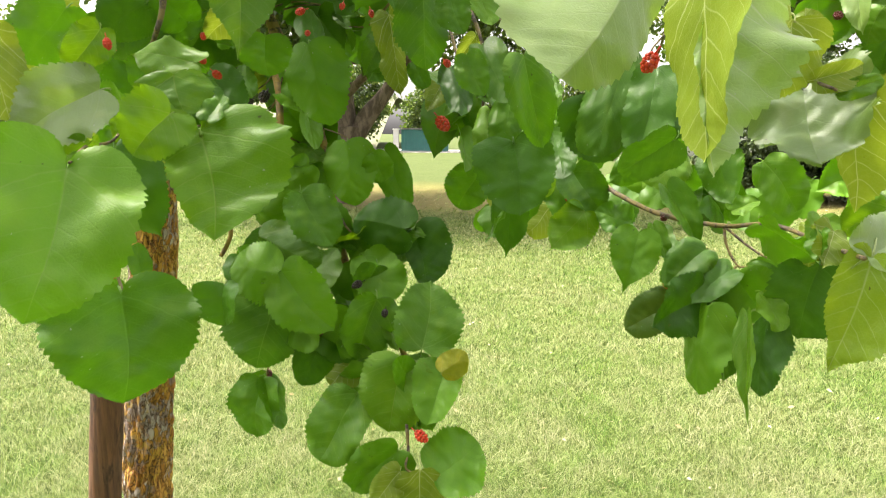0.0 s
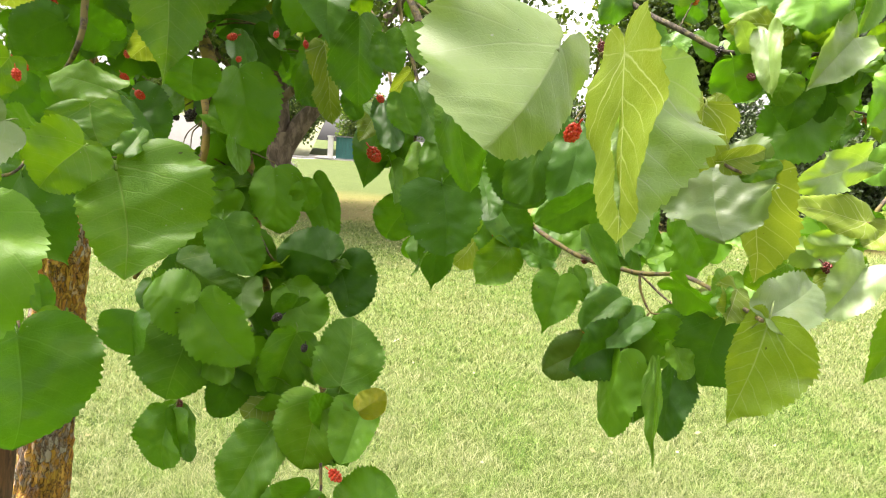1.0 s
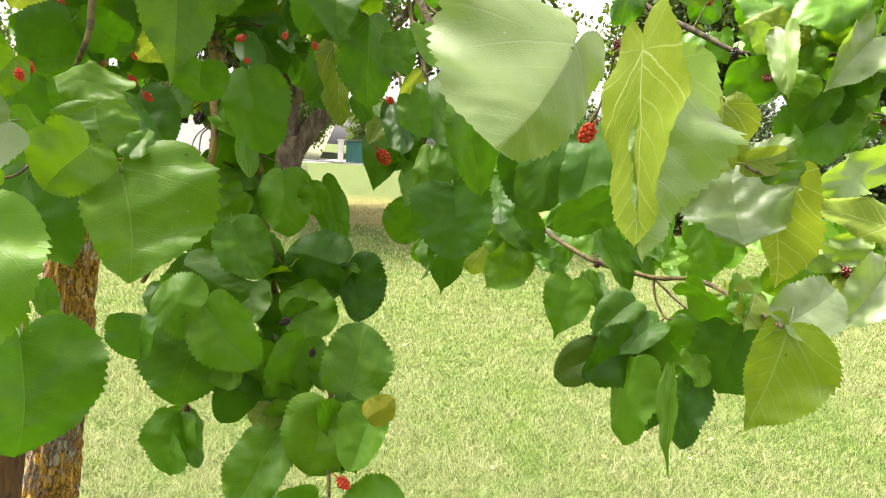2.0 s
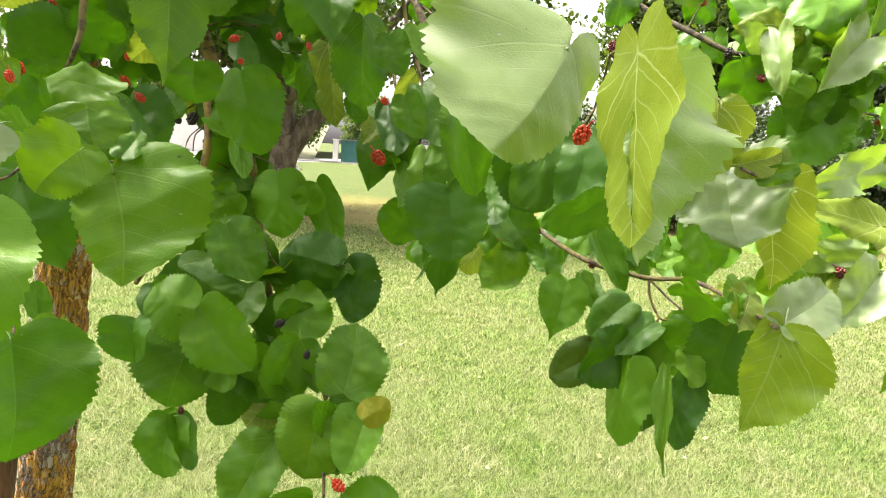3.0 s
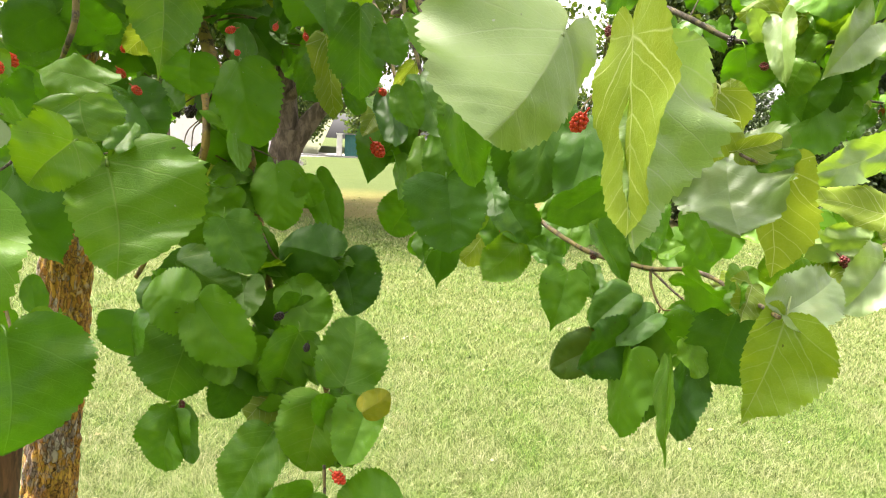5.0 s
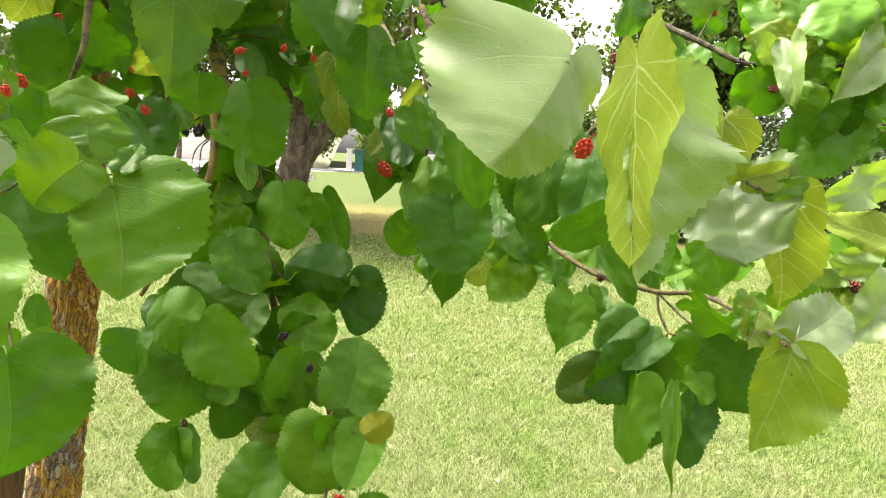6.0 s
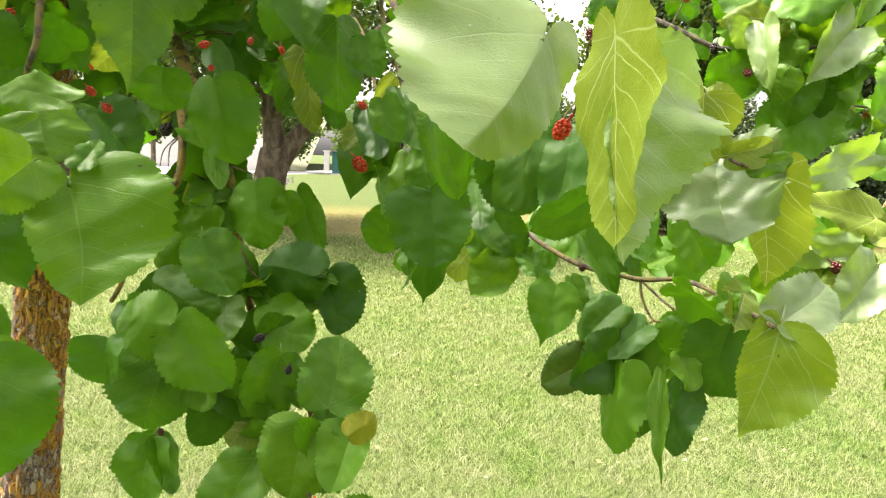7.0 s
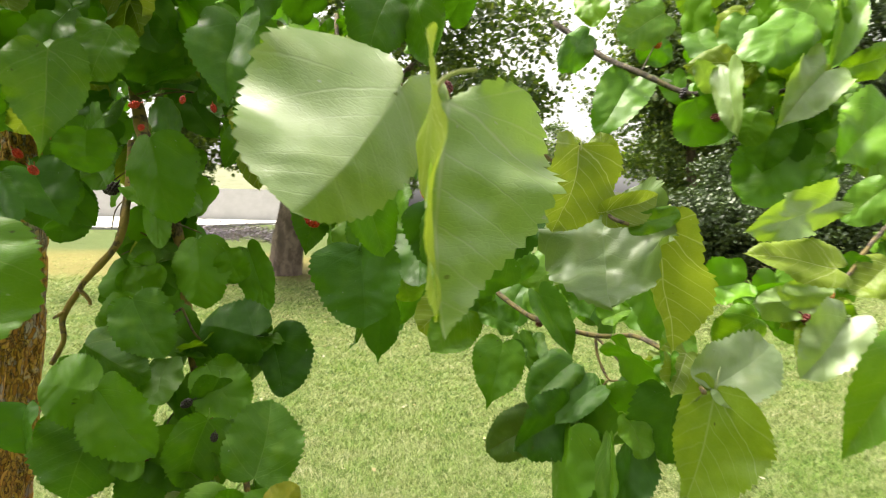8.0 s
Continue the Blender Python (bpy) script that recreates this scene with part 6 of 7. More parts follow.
berry(upper, (1.267, 1.695, 1.726), 0.024, UNRIPE)
berry(hanging, (-0.211, 1.145, 1.183), 0.019, DARK_RED)
berry(hanging, (-0.135, 1.102, 1.281), 0.017, RIPE)
berry(hanging, (-0.085, 1.073, 1.240), 0.014, RIPE)
berry(hanging, (-0.019, 0.994, 1.062), 0.022, RIPENING)
berry(hanging, (-0.230, 1.149, 1.730), 0.015, RIPENING)
berry(hanging, (-0.218, 1.144, 1.695), 0.012, RIPENING)
berry(hanging, (-0.164, 1.168, 1.742), 0.012, RIPENING)
berry(hanging, (-0.115, 1.164, 1.730), 0.012, RIPENING)
berry(hanging, (-0.384, 1.114, 1.649), 0.016, RIPENING)
berry(hanging, (-0.382, 1.119, 1.686), 0.014, RIPENING)
berry(hanging, (-0.359, 1.109, 1.625), 0.016, RIPENING)
berry(hanging, (-0.357, 1.353, 1.604), 0.027, RIPE)
berry(hanging, (-0.714, 1.730, 1.651), 0.022, RIPENING)
berry(left, (-0.406, 0.872, 1.638), 0.018, RIPENING)
berry(left, (-0.386, 0.796, 1.364), 0.018, UNRIPE)
berry(left, (-0.294, 0.661, 1.614), 0.010, RIPENING)
berry(hanging, (-0.427, 1.478, 1.603), 0.021, RIPE)
berry(hanging, (-0.315, 1.179, 1.090), 0.014, DARK_RED)
berry(left, (-0.453, 1.040, 1.739), 0.016, RIPENING)

# leaves behind the nearer twigs
behind((-0.822, 1.685, 1.892), (-0.766, 1.714, 1.804), 0.100, 70)
behind((-0.906, 1.671, 1.519), (-0.922, 1.680, 1.439), 0.069, -177)
behind((-0.549, 1.648, 1.967), (-0.571, 1.706, 1.897), 0.077, 202)
behind((-0.927, 1.768, 1.566), (-0.926, 1.670, 1.508), 0.108, -28)
behind((-0.487, 1.515, 1.968), (-0.442, 1.538, 1.888), 0.078, 98)
behind((-0.654, 1.775, 2.002), (-0.668, 1.729, 1.921), 0.092, 4)
behind((-0.551, 1.520, 1.636), (-0.514, 1.526, 1.569), 0.063, 70)
behind((-0.504, 1.585, 1.924), (-0.498, 1.534, 1.855), 0.072, 54)
behind((-0.698, 1.579, 1.866), (-0.663, 1.643, 1.786), 0.093, 133)
behind((-0.650, 1.385, 1.889), (-0.723, 1.372, 1.808), 0.097, -63)
behind((-0.499, 1.410, 1.766), (-0.437, 1.436, 1.714), 0.074, 37)
behind((-0.447, 1.531, 1.800), (-0.529, 1.493, 1.747), 0.087, -40)
behind((-0.911, 1.690, 1.522), (-0.867, 1.609, 1.488), 0.079, -20)
behind((-0.694, 1.437, 1.525), (-0.739, 1.428, 1.462), 0.063, -53)
behind((-0.561, 1.620, 1.991), (-0.522, 1.635, 1.895), 0.102, 110)
behind((-0.710, 1.361, 1.599), (-0.697, 1.309, 1.545), 0.074, 18)
behind((-0.842, 1.672, 1.710), (-0.884, 1.582, 1.653), 0.103, -29)
behind((-0.547, 1.445, 1.871), (-0.498, 1.433, 1.785), 0.083, 31)
behind((-0.860, 1.678, 1.820), (-0.813, 1.697, 1.753), 0.076, 111)
behind((-0.681, 1.479, 1.537), (-0.710, 1.413, 1.476), 0.083, -25)
behind((-0.619, 1.689, 1.610), (-0.617, 1.618, 1.544), 0.085, -12)
behind((-0.573, 1.560, 1.974), (-0.525, 1.538, 1.890), 0.081, 42)
behind((-0.474, 1.570, 1.912), (-0.498, 1.519, 1.835), 0.093, -22)
behind((-0.829, 1.701, 1.775), (-0.876, 1.669, 1.724), 0.061, -64)
behind((-0.738, 1.353, 1.631), (-0.682, 1.338, 1.557), 0.085, 76)
behind((-0.485, 1.635, 1.968), (-0.567, 1.590, 1.927), 0.087, -56)
behind((-0.711, 1.563, 1.710), (-0.780, 1.527, 1.658), 0.081, -58)
behind((-0.725, 1.570, 1.617), (-0.727, 1.501, 1.527), 0.109, -30, YOUNG)
behind((-0.513, 1.590, 1.800), (-0.540, 1.597, 1.726), 0.066, -75)
behind((-0.822, 1.682, 1.895), (-0.776, 1.703, 1.802), 0.095, 13)
behind((-0.483, 1.474, 1.920), (-0.480, 1.413, 1.876), 0.068, 12)
behind((-0.376, 1.354, 1.735), (-0.435, 1.401, 1.709), 0.079, -89)
behind((-0.850, 1.730, 1.636), (-0.955, 1.716, 1.595), 0.101, -80)
behind((-0.880, 1.694, 1.993), (-0.819, 1.680, 1.913), 0.097, 40, YOUNG)
behind((-0.690, 1.623, 1.810), (-0.752, 1.670, 1.737), 0.104, -89)
behind((-0.875, 1.622, 1.735), (-0.890, 1.638, 1.662), 0.069, -138)
behind((-0.559, 1.433, 1.795), (-0.536, 1.437, 1.706), 0.091, 81)
behind((-0.794, 1.630, 1.511), (-0.874, 1.631, 1.462), 0.075, -77)
behind((-0.822, 1.658, 1.860), (-0.811, 1.732, 1.778), 0.098, 100)
behind((-0.660, 1.349, 1.702), (-0.620, 1.439, 1.662), 0.102, 85)
behind((-0.844, 1.591, 1.934), (-0.790, 1.531, 1.889), 0.075, 10)
behind((-0.521, 1.721, 1.777), (-0.573, 1.690, 1.705), 0.090, -97)
behind((-0.844, 1.675, 1.690), (-0.812, 1.701, 1.602), 0.097, 99)
behind((-0.584, 1.491, 1.823), (-0.588, 1.553, 1.779), 0.069, 143)
behind((-0.247, 1.463, 1.863), (-0.352, 1.447, 1.820), 0.091, -64)
behind((-0.274, 1.738, 1.926), (-0.338, 1.739, 1.886), 0.072, -95)
behind((-0.365, 1.587, 1.915), (-0.386, 1.602, 1.811), 0.087, -176)
behind((-0.236, 1.663, 1.982), (-0.174, 1.602, 1.919), 0.096, 29)
behind((-0.228, 1.477, 1.938), (-0.175, 1.544, 1.891), 0.091, 86)
behind((-0.351, 1.799, 1.891), (-0.412, 1.741, 1.816), 0.100, -101)
behind((-0.492, 1.665, 1.950), (-0.462, 1.655, 1.861), 0.078, 84)
behind((-0.363, 1.503, 1.968), (-0.273, 1.506, 1.926), 0.082, 89)
behind((-0.249, 1.754, 1.931), (-0.286, 1.693, 1.872), 0.083, -43)
behind((-0.294, 1.676, 1.976), (-0.284, 1.617, 1.893), 0.082, -6)
behind((-0.143, 1.503, 1.893), (-0.131, 1.522, 1.799), 0.094, 128)
behind((-0.362, 1.653, 1.930), (-0.337, 1.613, 1.863), 0.070, -30)
behind((-0.226, 1.471, 1.893), (-0.195, 1.453, 1.818), 0.079, 44, YOUNG)
behind((-0.154, 1.519, 2.011), (-0.182, 1.546, 1.909), 0.102, -116)
behind((-0.340, 1.867, 1.890), (-0.383, 1.785, 1.837), 0.090, -52, YOUNG)
behind((-0.461, 1.823, 1.939), (-0.493, 1.805, 1.859), 0.079, -59)
behind((-0.211, 1.704, 1.927), (-0.175, 1.748, 1.849), 0.087, 117)
behind((-0.253, 1.609, 2.022), (-0.288, 1.583, 1.925), 0.105, -38)
behind((-0.472, 1.694, 1.988), (-0.466, 1.679, 1.908), 0.073, -21)
behind((-0.452, 1.610, 1.925), (-0.390, 1.632, 1.852), 0.079, 117)
behind((-0.296, 1.588, 1.799), (-0.234, 1.561, 1.725), 0.085, 58)
behind((-0.371, 1.654, 1.985), (-0.455, 1.627, 1.927), 0.085, -80)
behind((-0.298, 1.557, 1.961), (-0.329, 1.504, 1.918), 0.073, -2)
behind((-0.347, 1.591, 1.854), (-0.240, 1.621, 1.825), 0.105, 72)
behind((-0.263, 1.428, 1.613), (-0.240, 1.335, 1.577), 0.096, -12)
behind((-0.290, 1.621, 1.463), (-0.290, 1.563, 1.374), 0.094, 6)
behind((-0.345, 1.407, 1.503), (-0.300, 1.435, 1.437), 0.080, 104)
behind((-0.379, 1.501, 1.513), (-0.309, 1.544, 1.437), 0.097, 116)
behind((-0.335, 1.444, 1.468), (-0.394, 1.370, 1.412), 0.093, -35)
behind((-0.241, 1.446, 1.541), (-0.284, 1.354, 1.499), 0.093, -100)
behind((-0.320, 1.460, 1.582), (-0.297, 1.383, 1.520), 0.100, 9)
behind((-0.306, 1.348, 1.573), (-0.261, 1.425, 1.516), 0.105, 118)
behind((-0.237, 1.411, 1.564), (-0.301, 1.428, 1.472), 0.112, -68)
behind((-0.350, 1.587, 1.468), (-0.330, 1.563, 1.363), 0.106, 24)
behind((-0.426, 1.481, 1.409), (-0.389, 1.519, 1.331), 0.088, 75)
behind((-0.311, 1.377, 1.471), (-0.266, 1.356, 1.398), 0.073, 53)
behind((0.564, 1.671, 1.475), (0.519, 1.654, 1.409), 0.076, -21)
behind((0.135, 1.865, 1.325), (0.081, 1.861, 1.267), 0.068, -100)
behind((0.263, 1.993, 1.547), (0.199, 1.996, 1.458), 0.108, -76)
behind((0.363, 1.685, 1.530), (0.356, 1.656, 1.445), 0.077, -9)
behind((0.280, 1.783, 1.346), (0.219, 1.718, 1.285), 0.104, -59, YOUNG)
behind((0.118, 1.897, 1.467), (0.071, 1.866, 1.396), 0.075, -43)
behind((0.218, 1.930, 1.373), (0.251, 1.917, 1.290), 0.075, 96)
behind((0.195, 1.996, 1.491), (0.251, 1.974, 1.439), 0.074, 29)
behind((0.618, 1.969, 1.471), (0.622, 1.946, 1.373), 0.094, -23)
behind((0.560, 1.777, 1.658), (0.519, 1.773, 1.552), 0.105, -80)
behind((0.521, 1.691, 1.517), (0.609, 1.720, 1.467), 0.097, 113)
behind((0.458, 1.684, 1.441), (0.510, 1.646, 1.402), 0.067, 86)
behind((0.226, 1.939, 1.355), (0.261, 1.910, 1.276), 0.075, 50)
behind((0.505, 1.954, 1.423), (0.464, 1.901, 1.356), 0.081, -24)
behind((0.500, 1.973, 1.359), (0.461, 1.961, 1.284), 0.071, -54, YOUNG)
behind((0.211, 1.989, 1.529), (0.310, 2.007, 1.483), 0.102, 87)
behind((0.600, 1.729, 1.434), (0.580, 1.699, 1.350), 0.087, -14)
behind((0.221, 1.742, 1.576), (0.168, 1.691, 1.508), 0.092, -2)
behind((0.302, 1.903, 1.453), (0.280, 1.819, 1.379), 0.104, -9)
behind((0.113, 1.703, 1.352), (0.145, 1.624, 1.292), 0.094, 33)
behind((0.078, 1.734, 1.525), (0.145, 1.674, 1.506), 0.083, 66)
behind((0.483, 1.806, 1.432), (0.449, 1.799, 1.352), 0.074, 19)
behind((0.411, 1.825, 1.400), (0.432, 1.793, 1.331), 0.069, 71)
behind((0.136, 1.718, 1.422), (0.130, 1.676, 1.345), 0.071, -10, YOUNG)
behind((0.625, 1.493, 1.432), (0.643, 1.518, 1.335), 0.099, 184)
behind((0.758, 1.474, 1.405), (0.688, 1.467, 1.328), 0.101, -73)
behind((0.522, 1.454, 1.473), (0.522, 1.513, 1.407), 0.076, -130)
behind((0.652, 1.596, 1.415), (0.641, 1.554, 1.310), 0.093, 40)
behind((0.572, 1.453, 1.408), (0.641, 1.477, 1.331), 0.098, 52)
behind((0.493, 1.449, 1.431), (0.431, 1.472, 1.384), 0.077, -58)
behind((0.503, 1.639, 1.463), (0.546, 1.582, 1.373), 0.106, 89)
behind((0.618, 1.540, 1.451), (0.595, 1.525, 1.354), 0.094, -38)
behind((0.561, 1.483, 1.425), (0.517, 1.512, 1.344), 0.082, -22)
behind((0.775, 1.602, 1.395), (0.688, 1.604, 1.328), 0.100, -47)
behind((0.602, 1.505, 1.404), (0.573, 1.551, 1.328), 0.083, -121)
behind((0.859, 1.583, 1.436), (0.834, 1.589, 1.345), 0.087, -45)
behind((1.202, 1.695, 2.079), (1.127, 1.662, 2.049), 0.076, -19, YOUNG)
behind((1.059, 1.646, 1.843), (1.125, 1.685, 1.775), 0.102, 113)
behind((0.922, 1.584, 2.028), (0.888, 1.563, 1.938), 0.085, -30)
behind((0.835, 1.637, 2.001), (0.853, 1.564, 1.928), 0.089, 26)
behind((0.933, 1.845, 1.933), (0.930, 1.756, 1.901), 0.079, 52)
behind((0.851, 1.585, 1.920), (0.866, 1.564, 1.829), 0.082, 18)
behind((1.071, 1.626, 1.930), (1.081, 1.622, 1.843), 0.078, 2)
behind((1.170, 1.735, 2.011), (1.204, 1.677, 1.946), 0.078, 53)
behind((1.179, 1.728, 2.045), (1.188, 1.697, 1.970), 0.069, 39)
behind((1.157, 1.594, 2.057), (1.108, 1.649, 2.006), 0.073, -86)
behind((1.167, 1.752, 2.092), (1.182, 1.698, 2.014), 0.088, 51)
behind((0.873, 1.690, 1.940), (0.938, 1.684, 1.862), 0.096, 55)
behind((0.843, 1.640, 1.855), (0.926, 1.608, 1.816), 0.092, 92)
behind((1.123, 1.814, 2.073), (1.067, 1.833, 1.985), 0.098, -80)
behind((0.992, 1.597, 1.996), (0.988, 1.576, 1.891), 0.088, -13)
behind((0.861, 1.650, 2.088), (0.838, 1.706, 2.020), 0.088, -96)
behind((1.014, 1.718, 2.093), (1.056, 1.662, 2.034), 0.080, 110)
behind((1.066, 1.568, 1.777), (0.997, 1.631, 1.716), 0.100, -79)
behind((0.882, 1.725, 2.010), (0.932, 1.763, 1.939), 0.082, 141)
behind((0.940, 1.847, 2.106), (0.921, 1.864, 2.015), 0.082, -126)
behind((0.976, 1.664, 1.951), (0.945, 1.661, 1.871), 0.083, -34)
behind((1.151, 1.634, 1.834), (1.103, 1.611, 1.733), 0.099, -34)
behind((1.126, 1.551, 1.875), (1.041, 1.515, 1.822), 0.094, -35)
behind((1.057, 1.892, 2.116), (1.059, 1.876, 2.043), 0.064, -17)
behind((1.212, 1.713, 1.774), (1.270, 1.773, 1.725), 0.078, 157)
behind((0.858, 1.816, 1.940), (0.875, 1.794, 1.860), 0.069, 75)
behind((1.073, 1.476, 1.465), (1.024, 1.475, 1.384), 0.090, -79)
behind((0.975, 1.407, 1.481), (1.005, 1.358, 1.386), 0.096, 108)
behind((1.071, 1.427, 1.506), (1.066, 1.422, 1.401), 0.099, 60)
behind((0.976, 1.460, 1.401), (1.030, 1.446, 1.312), 0.099, 84)
behind((0.925, 1.414, 1.445), (0.935, 1.385, 1.354), 0.078, 14)
behind((1.017, 1.509, 1.478), (1.000, 1.432, 1.406), 0.103, 38)
behind((0.920, 1.385, 1.464), (0.909, 1.357, 1.361), 0.094, -9)
behind((0.905, 1.442, 1.430), (0.978, 1.467, 1.358), 0.100, 137)
behind((-0.640, 1.149, 1.506), (-0.714, 1.085, 1.458), 0.087, -61)
behind((-0.604, 1.127, 1.525), (-0.561, 1.162, 1.464), 0.071, 86)
behind((-0.930, 1.434, 1.517), (-0.898, 1.373, 1.442), 0.082, -18)
behind((-0.642, 1.255, 1.366), (-0.715, 1.279, 1.312), 0.083, -88)
behind((-0.749, 1.250, 1.333), (-0.797, 1.200, 1.264), 0.093, -22)
behind((-0.766, 1.301, 1.508), (-0.726, 1.244, 1.457), 0.084, 11)
behind((-0.825, 1.271, 1.347), (-0.830, 1.326, 1.287), 0.071, 179)
behind((-0.767, 1.292, 1.474), (-0.727, 1.303, 1.403), 0.076, 7)
behind((-0.637, 1.173, 1.540), (-0.659, 1.148, 1.435), 0.109, -61)
behind((-0.577, 1.125, 1.360), (-0.638, 1.086, 1.338), 0.070, -26)
behind((-0.252, 1.284, 1.378), (-0.167, 1.273, 1.321), 0.097, 58)
behind((-0.184, 1.302, 1.194), (-0.235, 1.241, 1.144), 0.085, -27)
behind((-0.365, 1.231, 1.268), (-0.324, 1.172, 1.223), 0.077, -29)
behind((-0.283, 1.206, 1.324), (-0.356, 1.254, 1.259), 0.103, -62)
behind((-0.204, 1.247, 1.289), (-0.264, 1.305, 1.270), 0.084, -35)
behind((-0.328, 1.233, 1.321), (-0.385, 1.314, 1.291), 0.099, -41)
behind((-0.130, 1.268, 1.187), (-0.155, 1.224, 1.097), 0.095, -23)
behind((-0.278, 1.310, 1.249), (-0.304, 1.304, 1.158), 0.092, -130)
behind((-0.378, 1.231, 1.306), (-0.342, 1.172, 1.251), 0.079, 21)
behind((-0.364, 1.199, 1.221), (-0.308, 1.201, 1.149), 0.087, 78)
behind((-0.220, 1.245, 1.313), (-0.215, 1.174, 1.256), 0.080, 15)
behind((-0.150, 1.312, 1.183), (-0.192, 1.264, 1.102), 0.101, -34)
behind((-0.339, 1.337, 1.329), (-0.391, 1.291, 1.260), 0.083, -63)
behind((-0.281, 1.230, 1.325), (-0.351, 1.212, 1.283), 0.073, -64)
behind((-0.108, 1.259, 1.289), (-0.195, 1.233, 1.233), 0.089, -89)
behind((-0.113, 1.141, 1.122), (-0.169, 1.188, 1.040), 0.092, -137)
behind((-0.150, 1.135, 1.217), (-0.199, 1.151, 1.128), 0.094, -102)
behind((-0.013, 1.209, 1.107), (-0.076, 1.166, 1.053), 0.084, -39)
behind((-0.169, 1.189, 1.120), (-0.150, 1.143, 1.041), 0.087, 63)
behind((-0.081, 1.086, 1.078), (-0.039, 1.151, 1.013), 0.091, 18)
behind((-0.213, 1.158, 1.197), (-0.130, 1.155, 1.141), 0.100, 40)
behind((-0.153, 1.099, 1.181), (-0.115, 1.161, 1.146), 0.078, 20)
behind((-0.116, 1.238, 1.237), (-0.117, 1.222, 1.152), 0.082, 57)
behind((-0.031, 1.150, 1.089), (-0.012, 1.119, 1.007), 0.080, 42)
behind((-0.124, 1.192, 1.139), (-0.204, 1.160, 1.082), 0.098, -30, YOUNG)
behind((0.445, 1.233, 1.299), (0.503, 1.231, 1.217), 0.080, 111)
behind((0.468, 1.186, 1.273), (0.463, 1.230, 1.203), 0.077, -127)
behind((0.634, 1.213, 1.284), (0.588, 1.292, 1.233), 0.104, -100)
behind((0.508, 1.203, 1.290), (0.508, 1.184, 1.196), 0.085, 40)
behind((0.524, 1.276, 1.263), (0.453, 1.266, 1.202), 0.094, -78, YOUNG)
behind((0.695, 1.207, 1.284), (0.651, 1.164, 1.189), 0.111, -13)
behind((0.558, 1.269, 1.247), (0.589, 1.259, 1.170), 0.083, 87)
behind((0.491, 1.196, 1.279), (0.525, 1.168, 1.192), 0.087, 82)
behind((0.516, 1.158, 1.276), (0.486, 1.156, 1.190), 0.075, -50)
behind((-0.722, 1.789, 1.875), (-0.672, 1.758, 1.826), 0.074, 27)
behind((-0.552, 1.857, 1.797), (-0.596, 1.801, 1.718), 0.091, -74)
behind((-0.518, 1.496, 1.833), (-0.578, 1.462, 1.790), 0.080, -110)
behind((-0.505, 1.799, 1.718), (-0.447, 1.813, 1.671), 0.075, 25)
behind((-0.228, 1.437, 1.945), (-0.283, 1.512, 1.909), 0.096, -122)
behind((-0.603, 1.698, 1.837), (-0.661, 1.622, 1.794), 0.099, -20)
behind((-0.538, 1.557, 1.896), (-0.463, 1.514, 1.837), 0.087, 39)
behind((-0.545, 1.890, 2.058), (-0.477, 1.919, 1.993), 0.091, 130)
behind((-0.603, 1.726, 1.804), (-0.634, 1.687, 1.701), 0.104, -61)
behind((-0.822, 1.848, 1.850), (-0.771, 1.789, 1.784), 0.100, -6)
behind((-0.914, 1.927, 1.889), (-0.896, 1.884, 1.813), 0.082, -33)
behind((-0.418, 1.830, 1.890), (-0.364, 1.796, 1.795), 0.103, 25)
behind((-0.435, 1.568, 1.802), (-0.517, 1.577, 1.744), 0.089, -36)
behind((-0.673, 1.754, 1.899), (-0.630, 1.707, 1.823), 0.087, 6)
behind((-0.827, 1.774, 1.871), (-0.832, 1.722, 1.771), 0.099, -21)
behind((-0.887, 1.985, 1.946), (-0.821, 2.020, 1.879), 0.089, 118)
behind((-0.728, 1.851, 1.847), (-0.800, 1.797, 1.801), 0.086, -91)
behind((-0.620, 2.064, 1.957), (-0.692, 2.069, 1.925), 0.064, -151)
behind((-0.507, 1.872, 1.981), (-0.600, 1.844, 1.931), 0.098, -66)
behind((-0.703, 1.862, 1.962), (-0.667, 1.800, 1.881), 0.091, -73)
behind((-0.392, 1.634, 1.721), (-0.433, 1.627, 1.620), 0.088, -96)
behind((-0.739, 1.991, 1.781), (-0.736, 1.980, 1.704), 0.076, -19)
behind((-0.582, 1.681, 1.966), (-0.635, 1.663, 1.879), 0.084, -125)
behind((-0.328, 1.541, 1.924), (-0.382, 1.511, 1.865), 0.078, -132)
behind((-0.961, 1.987, 1.872), (-0.960, 1.967, 1.778), 0.083, -28)
behind((-0.806, 1.917, 1.945), (-0.881, 1.923, 1.865), 0.109, -100)
behind((-0.538, 1.975, 2.024), (-0.513, 1.987, 1.943), 0.070, 97)
behind((-0.505, 2.042, 1.974), (-0.606, 2.032, 1.920), 0.103, -111)
behind((-0.582, 2.044, 2.007), (-0.585, 2.032, 1.896), 0.095, -60)
behind((-0.421, 2.025, 1.978), (-0.450, 2.003, 1.880), 0.099, -34)
behind((-0.558, 1.549, 2.003), (-0.509, 1.555, 1.920), 0.093, 80)
behind((-0.480, 2.062, 2.142), (-0.477, 2.021, 2.070), 0.068, -13)
behind((-0.356, 1.944, 1.997), (-0.388, 1.861, 1.938), 0.100, -119)
behind((-0.323, 1.633, 1.693), (-0.366, 1.703, 1.638), 0.090, -141)
behind((-0.632, 1.650, 1.879), (-0.575, 1.678, 1.793), 0.086, 36)
behind((-0.476, 1.744, 1.992), (-0.447, 1.687, 1.942), 0.079, -36)
behind((-0.505, 2.005, 2.001), (-0.571, 2.064, 1.964), 0.088, -125)
